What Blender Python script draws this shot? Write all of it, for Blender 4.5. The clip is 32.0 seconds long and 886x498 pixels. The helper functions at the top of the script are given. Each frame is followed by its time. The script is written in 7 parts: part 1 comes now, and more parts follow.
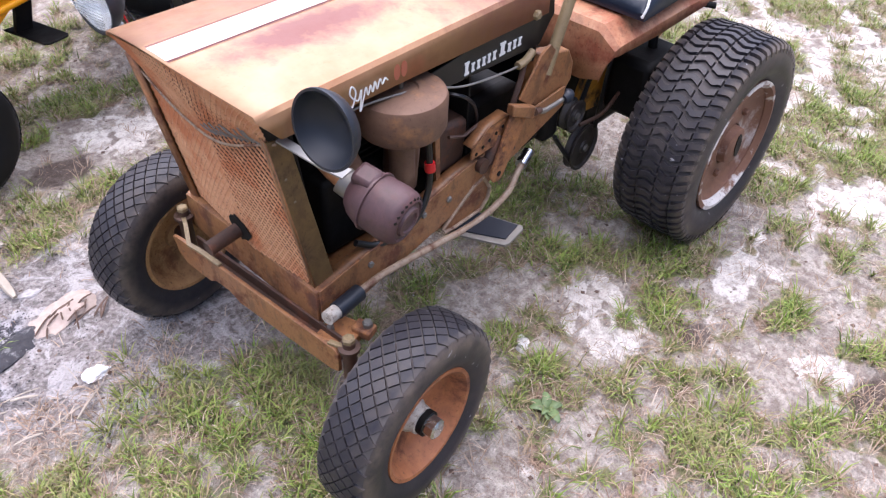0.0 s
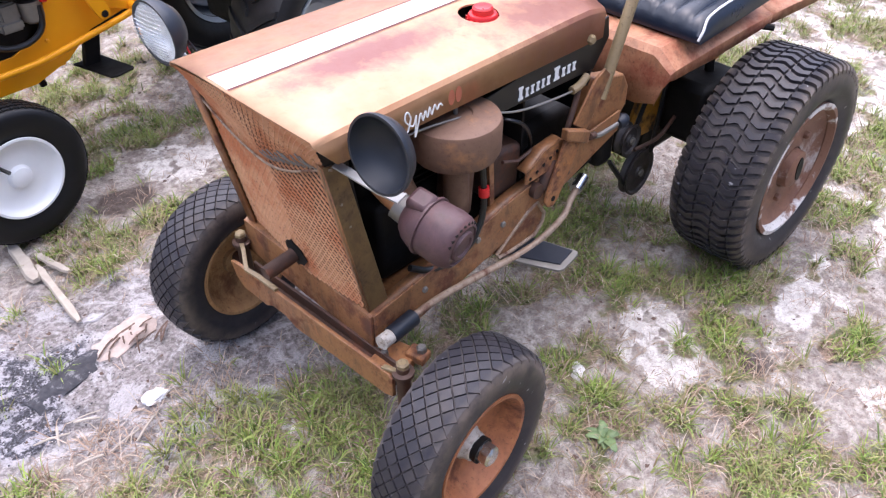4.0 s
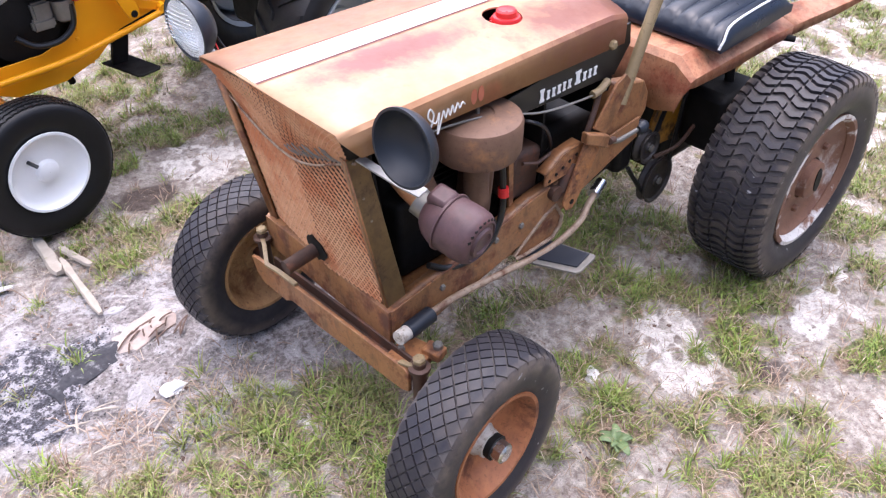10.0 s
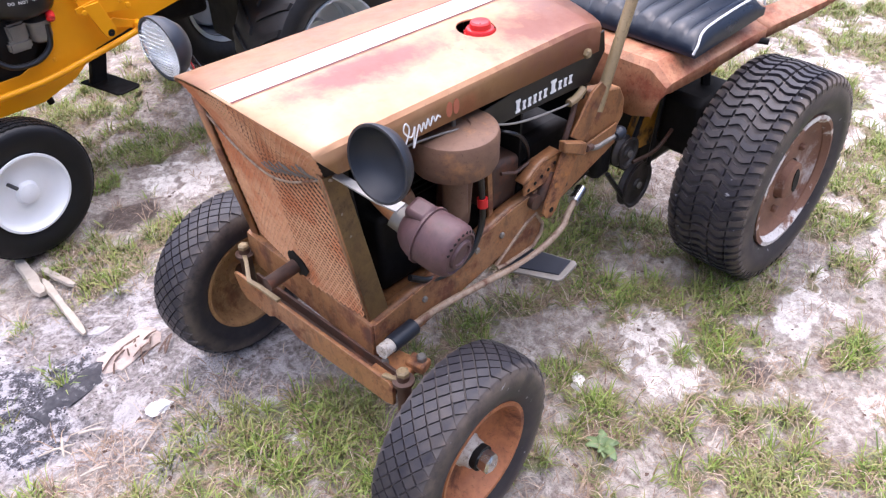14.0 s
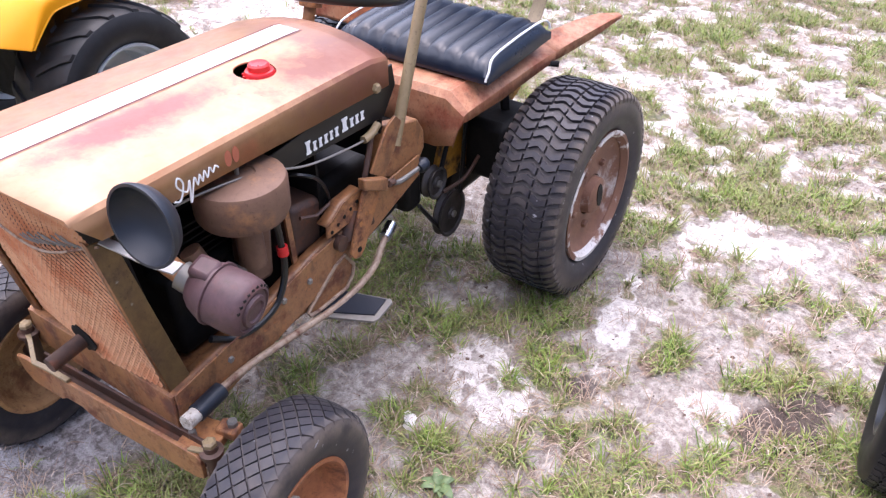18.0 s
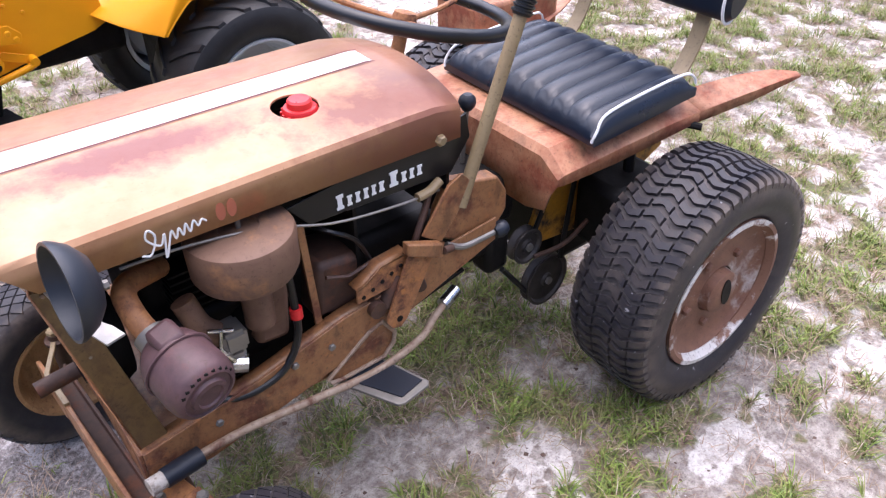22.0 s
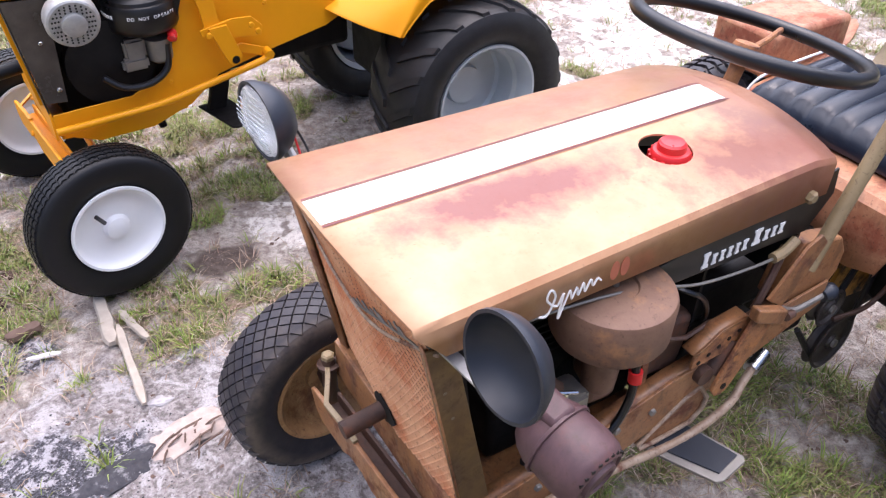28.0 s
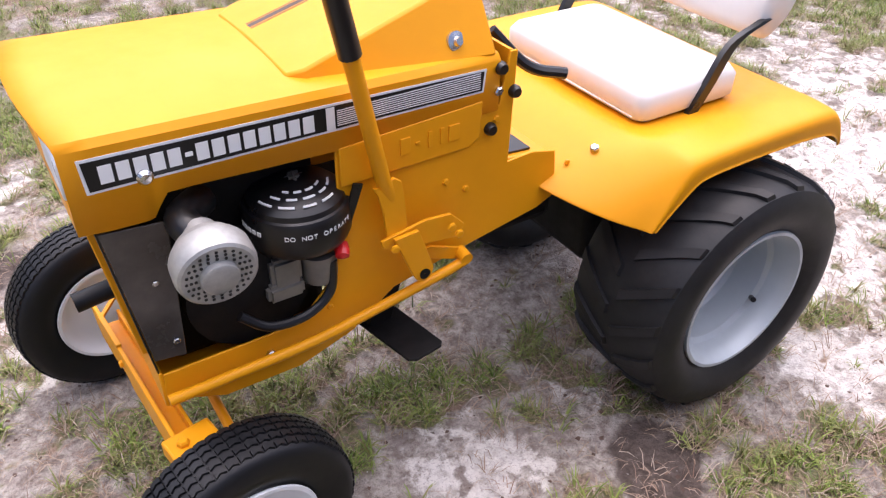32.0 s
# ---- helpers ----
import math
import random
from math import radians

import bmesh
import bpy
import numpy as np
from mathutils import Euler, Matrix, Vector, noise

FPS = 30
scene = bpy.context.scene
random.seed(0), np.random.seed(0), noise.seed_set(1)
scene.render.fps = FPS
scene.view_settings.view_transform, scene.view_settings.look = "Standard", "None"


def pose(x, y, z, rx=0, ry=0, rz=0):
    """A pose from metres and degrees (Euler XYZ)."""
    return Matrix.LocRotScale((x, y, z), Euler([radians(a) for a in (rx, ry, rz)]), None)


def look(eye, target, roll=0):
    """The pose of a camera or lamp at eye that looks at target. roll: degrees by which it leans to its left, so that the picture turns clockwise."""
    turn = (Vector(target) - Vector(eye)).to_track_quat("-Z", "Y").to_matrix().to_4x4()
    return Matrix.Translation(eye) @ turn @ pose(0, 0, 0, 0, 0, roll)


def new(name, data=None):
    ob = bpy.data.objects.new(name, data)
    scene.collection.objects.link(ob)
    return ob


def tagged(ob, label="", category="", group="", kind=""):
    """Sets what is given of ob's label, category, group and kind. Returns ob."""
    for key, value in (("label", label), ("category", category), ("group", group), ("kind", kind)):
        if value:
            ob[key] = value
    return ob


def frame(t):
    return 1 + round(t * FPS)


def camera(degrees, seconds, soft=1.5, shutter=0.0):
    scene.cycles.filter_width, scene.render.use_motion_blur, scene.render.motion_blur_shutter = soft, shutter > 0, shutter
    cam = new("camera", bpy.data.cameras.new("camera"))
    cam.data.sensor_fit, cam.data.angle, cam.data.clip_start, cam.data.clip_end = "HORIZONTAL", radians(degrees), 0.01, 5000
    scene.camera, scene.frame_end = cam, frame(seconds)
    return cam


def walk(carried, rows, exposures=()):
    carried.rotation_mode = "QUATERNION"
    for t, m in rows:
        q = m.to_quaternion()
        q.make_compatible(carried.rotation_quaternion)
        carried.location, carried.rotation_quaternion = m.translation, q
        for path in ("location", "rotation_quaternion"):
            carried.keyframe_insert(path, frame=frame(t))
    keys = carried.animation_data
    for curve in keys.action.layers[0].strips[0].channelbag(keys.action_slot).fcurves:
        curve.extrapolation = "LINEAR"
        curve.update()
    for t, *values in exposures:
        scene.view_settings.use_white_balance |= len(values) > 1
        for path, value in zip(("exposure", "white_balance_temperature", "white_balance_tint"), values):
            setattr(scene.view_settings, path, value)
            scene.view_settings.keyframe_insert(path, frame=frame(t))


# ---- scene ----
cam = camera(57.9, 32.0, soft=1.25)
PATH = [
    (0, (-0.586, -1.036, 1.345), (0.513, -0.025, 0.015), 2.0),
    (0.5, (-0.587, -1.035, 1.345), (0.504, -0.010, 0.018), 1.7),
    (1, (-0.591, -1.030, 1.340), (0.496, 0.006, 0.019), 1.4),
    (1.5, (-0.593, -1.031, 1.334), (0.486, 0.023, 0.020), 0.9),
    (2, (-0.592, -1.029, 1.336), (0.477, 0.039, 0.026), 0.5),
    (2.5, (-0.590, -1.032, 1.338), (0.468, 0.056, 0.035), -0.1),
    (3, (-0.590, -1.033, 1.338), (0.461, 0.074, 0.046), -0.6),
    (3.5, (-0.590, -1.033, 1.339), (0.455, 0.090, 0.056), -0.9),
    (5.5, (-0.587, -1.042, 1.335), (0.426, 0.118, 0.059), -2.2),
    (6, (-0.585, -1.041, 1.335), (0.415, 0.126, 0.056), -2.3),
    (6.5, (-0.582, -1.042, 1.333), (0.414, 0.139, 0.062), -2.1),
    (7, (-0.583, -1.041, 1.330), (0.412, 0.150, 0.070), -1.6),
    (7.5, (-0.588, -1.042, 1.332), (0.405, 0.158, 0.077), -1.4),
    (8, (-0.595, -1.044, 1.332), (0.395, 0.165, 0.083), -1.4),
    (8.5, (-0.605, -1.042, 1.332), (0.388, 0.166, 0.086), -1.3),
    (9, (-0.618, -1.044, 1.328), (0.391, 0.155, 0.085), -0.9),
    (9.5, (-0.623, -1.048, 1.327), (0.401, 0.137, 0.082), -0.6),
    (10, (-0.617, -1.052, 1.327), (0.411, 0.123, 0.077), -0.6),
    (10.5, (-0.613, -1.050, 1.329), (0.413, 0.120, 0.074), -0.8),
    (11, (-0.606, -1.051, 1.333), (0.414, 0.119, 0.071), -1.1),
    (11.5, (-0.604, -1.053, 1.333), (0.418, 0.118, 0.074), -1.4),
    (12, (-0.602, -1.054, 1.336), (0.423, 0.118, 0.081), -1.8),
    (12.5, (-0.600, -1.055, 1.338), (0.430, 0.117, 0.087), -1.9),
    (13, (-0.602, -1.058, 1.341), (0.438, 0.114, 0.097), -1.9),
    (13.5, (-0.600, -1.063, 1.339), (0.446, 0.109, 0.101), -1.9),
    (15.5, (-0.608, -1.050, 1.340), (0.512, 0.047, 0.098), -0.1),
    (16, (-0.604, -1.049, 1.346), (0.568, 0.017, 0.125), 0.2),
    (16.5, (-0.579, -1.066, 1.352), (0.637, -0.027, 0.151), -0.3),
    (17, (-0.561, -1.072, 1.358), (0.719, -0.101, 0.168), 0.1),
    (17.5, (-0.512, -1.085, 1.342), (0.809, -0.164, 0.156), -0.1),
    (18, (-0.496, -1.099, 1.323), (0.821, -0.168, 0.140), -0.2),
    (18.5, (-0.483, -1.068, 1.282), (0.699, -0.117, -0.020), 0.2),
    (19, (-0.465, -1.064, 1.271), (0.692, -0.079, -0.030), 1.4),
    (19.5, (-0.407, -1.084, 1.274), (0.770, -0.088, 0.001), 1.6),
    (20, (-0.340, -1.057, 1.286), (0.840, -0.087, -0.003), 1.8),
    (20.5, (-0.273, -1.045, 1.298), (0.884, -0.067, -0.007), 1.1),
    (21, (-0.172, -1.078, 1.329), (0.884, -0.001, 0.016), -0.7),
    (21.5, (-0.116, -1.093, 1.318), (0.873, 0.102, 0.057), -1.5),
    (22, (-0.102, -1.092, 1.305), (0.859, 0.186, 0.102), -0.8),
    (22.5, (-0.091, -1.088, 1.301), (0.825, 0.243, 0.123), -0.4),
    (23, (-0.120, -1.075, 1.299), (0.754, 0.264, 0.098), -0.1),
    (23.5, (-0.224, -1.003, 1.310), (0.689, 0.254, 0.052), 2.0),
    (24, (-0.288, -0.925, 1.320), (0.676, 0.238, 0.009), 2.1),
    (24.5, (-0.325, -0.896, 1.314), (0.681, 0.210, -0.014), 1.0),
    (26.5, (-0.283, -0.867, 1.312), (0.669, 0.142, -0.129), -1.8),
    (27, (-0.276, -0.862, 1.305), (0.660, 0.180, -0.123), -2.0),
    (27.5, (-0.281, -0.841, 1.305), (0.578, 0.362, -0.041), -3.1),
    (28, (-0.361, -0.728, 1.301), (0.461, 0.625, 0.078), 1.0),
    (28.5, (-0.497, -0.564, 1.332), (0.338, 0.831, 0.168), 4.4),
    (29, (-0.518, -0.423, 1.308), (0.255, 1.047, 0.195), 4.0),
    (29.5, (-0.484, -0.261, 1.309), (0.239, 1.233, 0.193), 2.7),
    (30, (-0.499, -0.124, 1.286), (0.258, 1.347, 0.163), 2.0),
    (30.5, (-0.518, 0.018, 1.266), (0.287, 1.393, 0.150), 2.2),
    (31, (-0.474, 0.086, 1.271), (0.331, 1.445, 0.136), 1.6),
    (31.5, (-0.386, 0.141, 1.288), (0.398, 1.494, 0.132), 1.2),
    (32, (-0.353, 0.174, 1.287), (0.435, 1.528, 0.133), 1.3),
]
walk(cam, [(t, look(eye, target, roll)) for t, eye, target, roll in PATH], exposures=[(0.0, 0.90, 5750, 20), (3.5, 0.95, 5700, 20), (6.0, 1.08, 5700, 20), (9.0, 1.09, 5750, 20), (13.5, 1.10, 5800, 21), (17.0, 1.15, 5700, 23), (20.0, 0.92, 5750, 22), (24.0, 0.93, 5750, 22), (28.0, 0.96, 5850, 21), (30.0, 0.64, 6100, 20), (32.0, 0.67, 6050, 23)])

# ---- light ----
world = bpy.data.worlds.new("sky")
scene.world = world
world.use_nodes = True
wn = world.node_tree.nodes
sky = wn.new("ShaderNodeTexSky")
sky.sky_type, sky.sun_disc = "NISHITA", False
SUN_EL, SUN_AZ = 76.0, 20.0
sky.sun_elevation, sky.sun_rotation = radians(SUN_EL), radians(SUN_AZ)
sky.air_density, sky.dust_density, sky.ozone_density = 1.0, 6.0, 0.6
wn["Background"].inputs[1].default_value = 0.13
world.node_tree.links.new(sky.outputs[0], wn["Background"].inputs[0])
sun = new("sun", bpy.data.lights.new("sun", "SUN"))
sun.data.energy, sun.data.angle, sun.data.color = 3.2, radians(110), (1.0, 0.972, 0.925)
sun_way = Vector((math.sin(radians(SUN_AZ)) * math.cos(radians(SUN_EL)), math.cos(radians(SUN_AZ)) * math.cos(radians(SUN_EL)), math.sin(radians(SUN_EL))))
sun.matrix_world = look(sun_way * 20, (0, 0, 0))


# ---- materials ----
def material(name):
    m = bpy.data.materials.new(name)
    m.use_nodes = True
    t = m.node_tree
    return m, t, t.nodes["Principled BSDF"]


def node(t, kind, **sets):
    n = t.nodes.new(kind)
    for k, v in sets.items():
        n.inputs[k].default_value = v
    return n


def noise_tex(t, scale, detail=5.0, rough=0.6, coord="Object", distortion=0.0):
    n = node(t, "ShaderNodeTexNoise", Scale=scale, Detail=detail, Roughness=rough, Distortion=distortion)
    c = t.nodes.new("ShaderNodeTexCoord")
    t.links.new(c.outputs[coord], n.inputs["Vector"])
    return n.outputs["Fac"]


def ramp(t, fac, stops):
    r = t.nodes.new("ShaderNodeValToRGB")
    e = r.color_ramp.elements
    while len(e) < len(stops):
        e.new(0.5)
    for k, (p, c) in enumerate(stops):
        e[k].position = p
        e[k].color = (*c, 1) if len(c) == 3 else c
    t.links.new(fac, r.inputs[0])
    return r.outputs[0]


def blend(t, fac, a, b, mode="MIX"):
    n = t.nodes.new("ShaderNodeMix")
    n.data_type, n.blend_type = "RGBA", mode
    for sock, v in ((n.inputs[0], fac), (n.inputs[6], a), (n.inputs[7], b)):
        if isinstance(v, (int, float)):
            sock.default_value = v
        elif isinstance(v, tuple):
            sock.default_value = (*v, 1)
        else:
            t.links.new(v, sock)
    return n.outputs[2]


def bump(t, bsdf, height, strength, dist=0.002):
    b = node(t, "ShaderNodeBump", Strength=strength, Distance=dist)
    t.links.new(height, b.inputs["Height"])
    t.links.new(b.outputs[0], bsdf.inputs["Normal"])


def grey(v):
    return (v, v, v)


def worn_paint(name, base, dark, rust=(0.16, 0.055, 0.025), rust_at=0.58, scale=7.0, rough=0.42, grime=0.5, soft=0.12, streak=0.0, bright=None):
    """Old paint: faded patches, rust in blotches, run-down dirt, bright rust freckles, fine grime."""
    m, t, b = material(name)
    big = noise_tex(t, scale, 7, 0.66)
    mid = noise_tex(t, scale * 3.1, 6, 0.68, distortion=0.4)
    fine = noise_tex(t, 160, 3, 0.6)
    col = blend(t, ramp(t, mid, [(0.35, grey(0)), (0.7, grey(1))]), base, dark)
    mask = ramp(t, big, [(rust_at, grey(0)), (rust_at + soft, grey(1))])
    col = blend(t, mask, col, rust)
    if bright:
        col = blend(t, ramp(t, mid, [(0.56, grey(0)), (0.66, grey(0.75))]), col, bright)
    if streak:
        n = node(t, "ShaderNodeTexNoise", Scale=1.0, Detail=5.0, Roughness=0.65)
        mp = t.nodes.new("ShaderNodeMapping")
        mp.inputs["Scale"].default_value = (34, 34, 15)
        c = t.nodes.new("ShaderNodeTexCoord")
        t.links.new(c.outputs["Object"], mp.inputs["Vector"])
        t.links.new(mp.outputs[0], n.inputs["Vector"])
        col = blend(t, ramp(t, n.outputs["Fac"], [(0.52, grey(0)), (0.64, grey(0.7 * streak))]), col, (0.055, 0.026, 0.015))
    speck = ramp(t, fine, [(0.58, grey(0)), (0.70, grey(grime))])
    col = blend(t, speck, col, (0.06, 0.03, 0.015))
    t.links.new(col, b.inputs["Base Color"])
    r = ramp(t, mask, [(0, grey(rough)), (1, grey(0.8))])
    t.links.new(r, b.inputs["Roughness"])
    bump(t, b, blend(t, mask, mid, fine), 0.3, 0.0014)
    return m


def plain(name, base, rough=0.5, metal=0.0, vary=0.25, scale=12.0, grain=120.0, relief=0.1, coat=0.0):
    """One paint or metal with soft variation, dust and fine grain."""
    m, t, b = material(name)
    big, fine = noise_tex(t, scale, 5, 0.6), noise_tex(t, grain, 3, 0.6)
    dark = tuple(c * (1 - vary) for c in base)
    col = blend(t, ramp(t, big, [(0.3, grey(0)), (0.72, grey(1))]), base, dark)
    t.links.new(col, b.inputs["Base Color"])
    t.links.new(ramp(t, big, [(0.3, grey(max(0.02, rough - 0.06))), (0.75, grey(min(1, rough + 0.14)))]), b.inputs["Roughness"])
    b.inputs["Metallic"].default_value = metal
    b.inputs["Coat Weight"].default_value = coat
    bump(t, b, fine, relief, 0.0006)
    return m


RUST_GOLD = worn_paint("gold_brown_paint", (0.30, 0.142, 0.055), (0.20, 0.085, 0.036), rust_at=0.51, scale=13, rust=(0.13, 0.045, 0.022), soft=0.12, grime=0.6, streak=0.75, bright=(0.36, 0.15, 0.05))


def stained_hood():
    """Faded tan paint with blushing rust stains at their places on the hood."""
    m, t, b = material("faded_hood_paint")
    big, mid, fine = noise_tex(t, 9, 6, 0.65), noise_tex(t, 26, 5, 0.65), noise_tex(t, 170, 3, 0.6)
    col = blend(t, ramp(t, big, [(0.35, grey(0)), (0.7, grey(1))]), (0.52, 0.305, 0.17), (0.41, 0.205, 0.10))
    col = blend(t, ramp(t, mid, [(0.60, grey(0)), (0.72, grey(0.5))]), col, (0.36, 0.165, 0.08))
    c = t.nodes.new("ShaderNodeTexCoord")
    xyz = t.nodes.new("ShaderNodeSeparateXYZ")
    t.links.new(c.outputs["Object"], xyz.inputs[0])
    # beyond the stripe and towards the dash the paint is browner
    col = blend(t, fade(t, math_node(t, "MULTIPLY_ADD", mid, -0.10, xyz.outputs[1]), 0.0, -0.03, 0.85), col, blend(t, ramp(t, big, [(0.42, grey(0)), (0.62, grey(1))]), (0.265, 0.140, 0.070), (0.225, 0.100, 0.055)))
    # below the top's edge the skirts are browner than the top
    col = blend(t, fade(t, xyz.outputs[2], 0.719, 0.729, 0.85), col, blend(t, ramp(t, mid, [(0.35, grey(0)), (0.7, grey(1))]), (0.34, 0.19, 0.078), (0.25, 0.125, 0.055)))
    for at, radii, tint, depth in (((0.14, -0.075, 0.76), (0.19, 0.052, 0.3), (0.20, 0.068, 0.050), 1.0), ((0.52, -0.145, 0.74), (0.21, 0.085, 0.3), (0.20, 0.075, 0.048), 1.0), ((0.60, -0.05, 0.75), (0.10, 0.16, 0.3), (0.24, 0.10, 0.065), 0.75), ((0.30, 0.12, 0.75), (0.30, 0.035, 0.3), (0.30, 0.13, 0.08), 0.5),
                                   ((0.55, -0.188, 0.70), (0.10, 0.03, 0.05), (0.24, 0.10, 0.06), 0.7), ((0.235, -0.19, 0.70), (0.03, 0.02, 0.03), (0.42, 0.11, 0.05), 0.8)):
        mp = t.nodes.new("ShaderNodeMapping")
        mp.inputs["Location"].default_value = [-p / r for p, r in zip(at, radii)]
        mp.inputs["Scale"].default_value = [1 / r for r in radii]
        t.links.new(c.outputs["Object"], mp.inputs["Vector"])
        ln = t.nodes.new("ShaderNodeVectorMath")
        ln.operation = "LENGTH"
        t.links.new(mp.outputs[0], ln.inputs[0])
        ad = t.nodes.new("ShaderNodeMath")
        ad.operation = "MULTIPLY_ADD"
        t.links.new(mid, ad.inputs[0])
        ad.inputs[1].default_value = 1.7
        t.links.new(ln.outputs["Value"], ad.inputs[2])
        col = blend(t, fade(t, ad.outputs[0], 1.25, 2.05, depth), col, tint)
    col = blend(t, ramp(t, fine, [(0.66, grey(0)), (0.74, grey(0.35))]), col, (0.09, 0.045, 0.025))
    t.links.new(col, b.inputs["Base Color"])
    t.links.new(ramp(t, mid, [(0.3, grey(0.34)), (0.7, grey(0.52))]), b.inputs["Roughness"])
    bump(t, b, mid, 0.18, 0.0015)
    return m


def math_node(t, kind, a, by, c):
    n = t.nodes.new("ShaderNodeMath")
    n.operation = kind
    t.links.new(a, n.inputs[0])
    n.inputs[1].default_value = by
    t.links.new(c, n.inputs[2])
    return n.outputs[0]


def fade(t, value, lo, hi, depth):
    """depth below lo, falling to 0 at hi."""
    n = t.nodes.new("ShaderNodeMapRange")
    for k, v in zip(("From Min", "From Max", "To Min", "To Max"), (lo, hi, depth, 0.0)):
        n.inputs[k].default_value = v
    t.links.new(value, n.inputs["Value"])
    return n.outputs[0]


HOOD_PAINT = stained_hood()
FENDER_PAINT = worn_paint("rusty_fender_paint", (0.47, 0.235, 0.125), (0.38, 0.155, 0.075), rust=(0.26, 0.075, 0.036), rust_at=0.46, scale=9, rough=0.45, soft=0.16, streak=0.5, bright=(0.40, 0.17, 0.08))
AXLE_PAINT = worn_paint("rusty_ochre_iron", (0.40, 0.178, 0.062), (0.22, 0.085, 0.036), rust=(0.11, 0.042, 0.022), rust_at=0.51, scale=16, rough=0.6, streak=0.5, bright=(0.46, 0.19, 0.05))
RIM_RUST = worn_paint("rusty_orange_rim", (0.40, 0.150, 0.055), (0.28, 0.098, 0.040), rust=(0.14, 0.05, 0.025), rust_at=0.54, scale=12, rough=0.65, streak=0.4, bright=(0.42, 0.17, 0.06))
RIM_OCHRE = worn_paint("ochre_rusted_rim", (0.40, 0.225, 0.095), (0.30, 0.15, 0.06), rust=(0.19, 0.08, 0.035), rust_at=0.52, scale=13, rough=0.65, streak=0.45, bright=(0.46, 0.28, 0.12))
RIM_TAN = worn_paint("tan_rust_rim", (0.22, 0.105, 0.06), (0.15, 0.068, 0.042), rust=(0.44, 0.38, 0.34), rust_at=0.545, scale=9, rough=0.6)
MUFFLER_RUST = worn_paint("heat_rusted_steel", (0.098, 0.050, 0.052), (0.055, 0.028, 0.031), rust=(0.13, 0.052, 0.045), rust_at=0.55, scale=11, rough=0.55)
CLEANER_RUST = worn_paint("dusty_rust_tin", (0.17, 0.095, 0.058), (0.125, 0.064, 0.04), rust=(0.30, 0.15, 0.065), rust_at=0.56, scale=11, rough=0.65)
GRILLE_RUST = worn_paint("rusted_expanded_mesh", (0.60, 0.32, 0.165), (0.48, 0.225, 0.105), rust=(0.46, 0.165, 0.065), rust_at=0.47, scale=6, rough=0.7)
DARK_RUST = worn_paint("greasy_dark_rust", (0.075, 0.036, 0.022), (0.04, 0.02, 0.014), rust=(0.13, 0.05, 0.025), rust_at=0.56, scale=16, rough=0.6)
OLIVE_GOLD = worn_paint("oily_gold_panel", (0.17, 0.105, 0.038), (0.105, 0.062, 0.026), rust=(0.06, 0.035, 0.02), rust_at=0.56, scale=10, rough=0.4, streak=0.5)
RUBBER = worn_paint("weathered_tyre_rubber", (0.020, 0.019, 0.025), (0.036, 0.033, 0.036), rust=(0.090, 0.074, 0.064), rust_at=0.52, scale=9, rough=0.45, grime=0.2, soft=0.3)


def shoulder_dust(rubber, name, half, r_lo, r_hi):
    """The same rubber with dried mud rubbed onto the tyre's shoulders and chalky scuffs on the blocks."""
    m = rubber.copy()
    m.name = name
    t, b = m.node_tree, m.node_tree.nodes["Principled BSDF"]
    col = b.inputs["Base Color"].links[0].from_socket
    c = t.nodes.new("ShaderNodeTexCoord")
    xyz = t.nodes.new("ShaderNodeSeparateXYZ")
    t.links.new(c.outputs["Object"], xyz.inputs[0])
    flat = t.nodes.new("ShaderNodeCombineXYZ")
    t.links.new(xyz.outputs[0], flat.inputs[0])
    t.links.new(xyz.outputs[2], flat.inputs[2])
    ln = t.nodes.new("ShaderNodeVectorMath")
    ln.operation = "LENGTH"
    t.links.new(flat.outputs[0], ln.inputs[0])
    side = t.nodes.new("ShaderNodeMath")
    side.operation = "ABSOLUTE"
    t.links.new(xyz.outputs[1], side.inputs[0])
    n = noise_tex(t, 22, 5, 0.65)
    up = fade(t, ln.outputs["Value"], r_hi, r_lo, 1.0)
    out = fade(t, side.outputs[0], half * 0.97, half * 0.72, 1.0)
    both = blend(t, 1.0, blend(t, 1.0, up, out, "MULTIPLY"), ramp(t, n, [(0.36, grey(0.15)), (0.60, grey(0.95))]), "MULTIPLY")
    col = blend(t, both, col, (0.150, 0.118, 0.094))
    col = blend(t, ramp(t, noise_tex(t, 60, 2, 0.5), [(0.715, grey(0)), (0.75, grey(0.6))]), col, (0.42, 0.42, 0.44))
    t.links.new(col, b.inputs["Base Color"])
    return m



RUBBER_GROOVE = plain("dusty_groove_rubber", (0.092, 0.080, 0.076), 0.85, vary=0.5, scale=20, relief=0.3)
RUBBER_NEW = plain("clean_tyre_rubber", (0.007, 0.0075, 0.009), 0.45, vary=0.3, scale=10, relief=0.12)
RUBBER_DUSTY = worn_paint("dusty_worn_rubber", (0.012, 0.0125, 0.0135), (0.021, 0.021, 0.022), rust=(0.050, 0.049, 0.048), rust_at=0.55, scale=7, rough=0.5, grime=0.1, soft=0.3)
for rubber in (RUBBER, RUBBER_NEW, RUBBER_DUSTY):
    rubber.node_tree.nodes["Principled BSDF"].inputs["Specular IOR Level"].default_value = 0.32
RUBBER_FRONT = shoulder_dust(RUBBER, "muddy_front_rubber", 0.057, 0.140, 0.172)
RUBBER_REAR = shoulder_dust(RUBBER, "muddy_rear_rubber", 0.099, 0.205, 0.250)
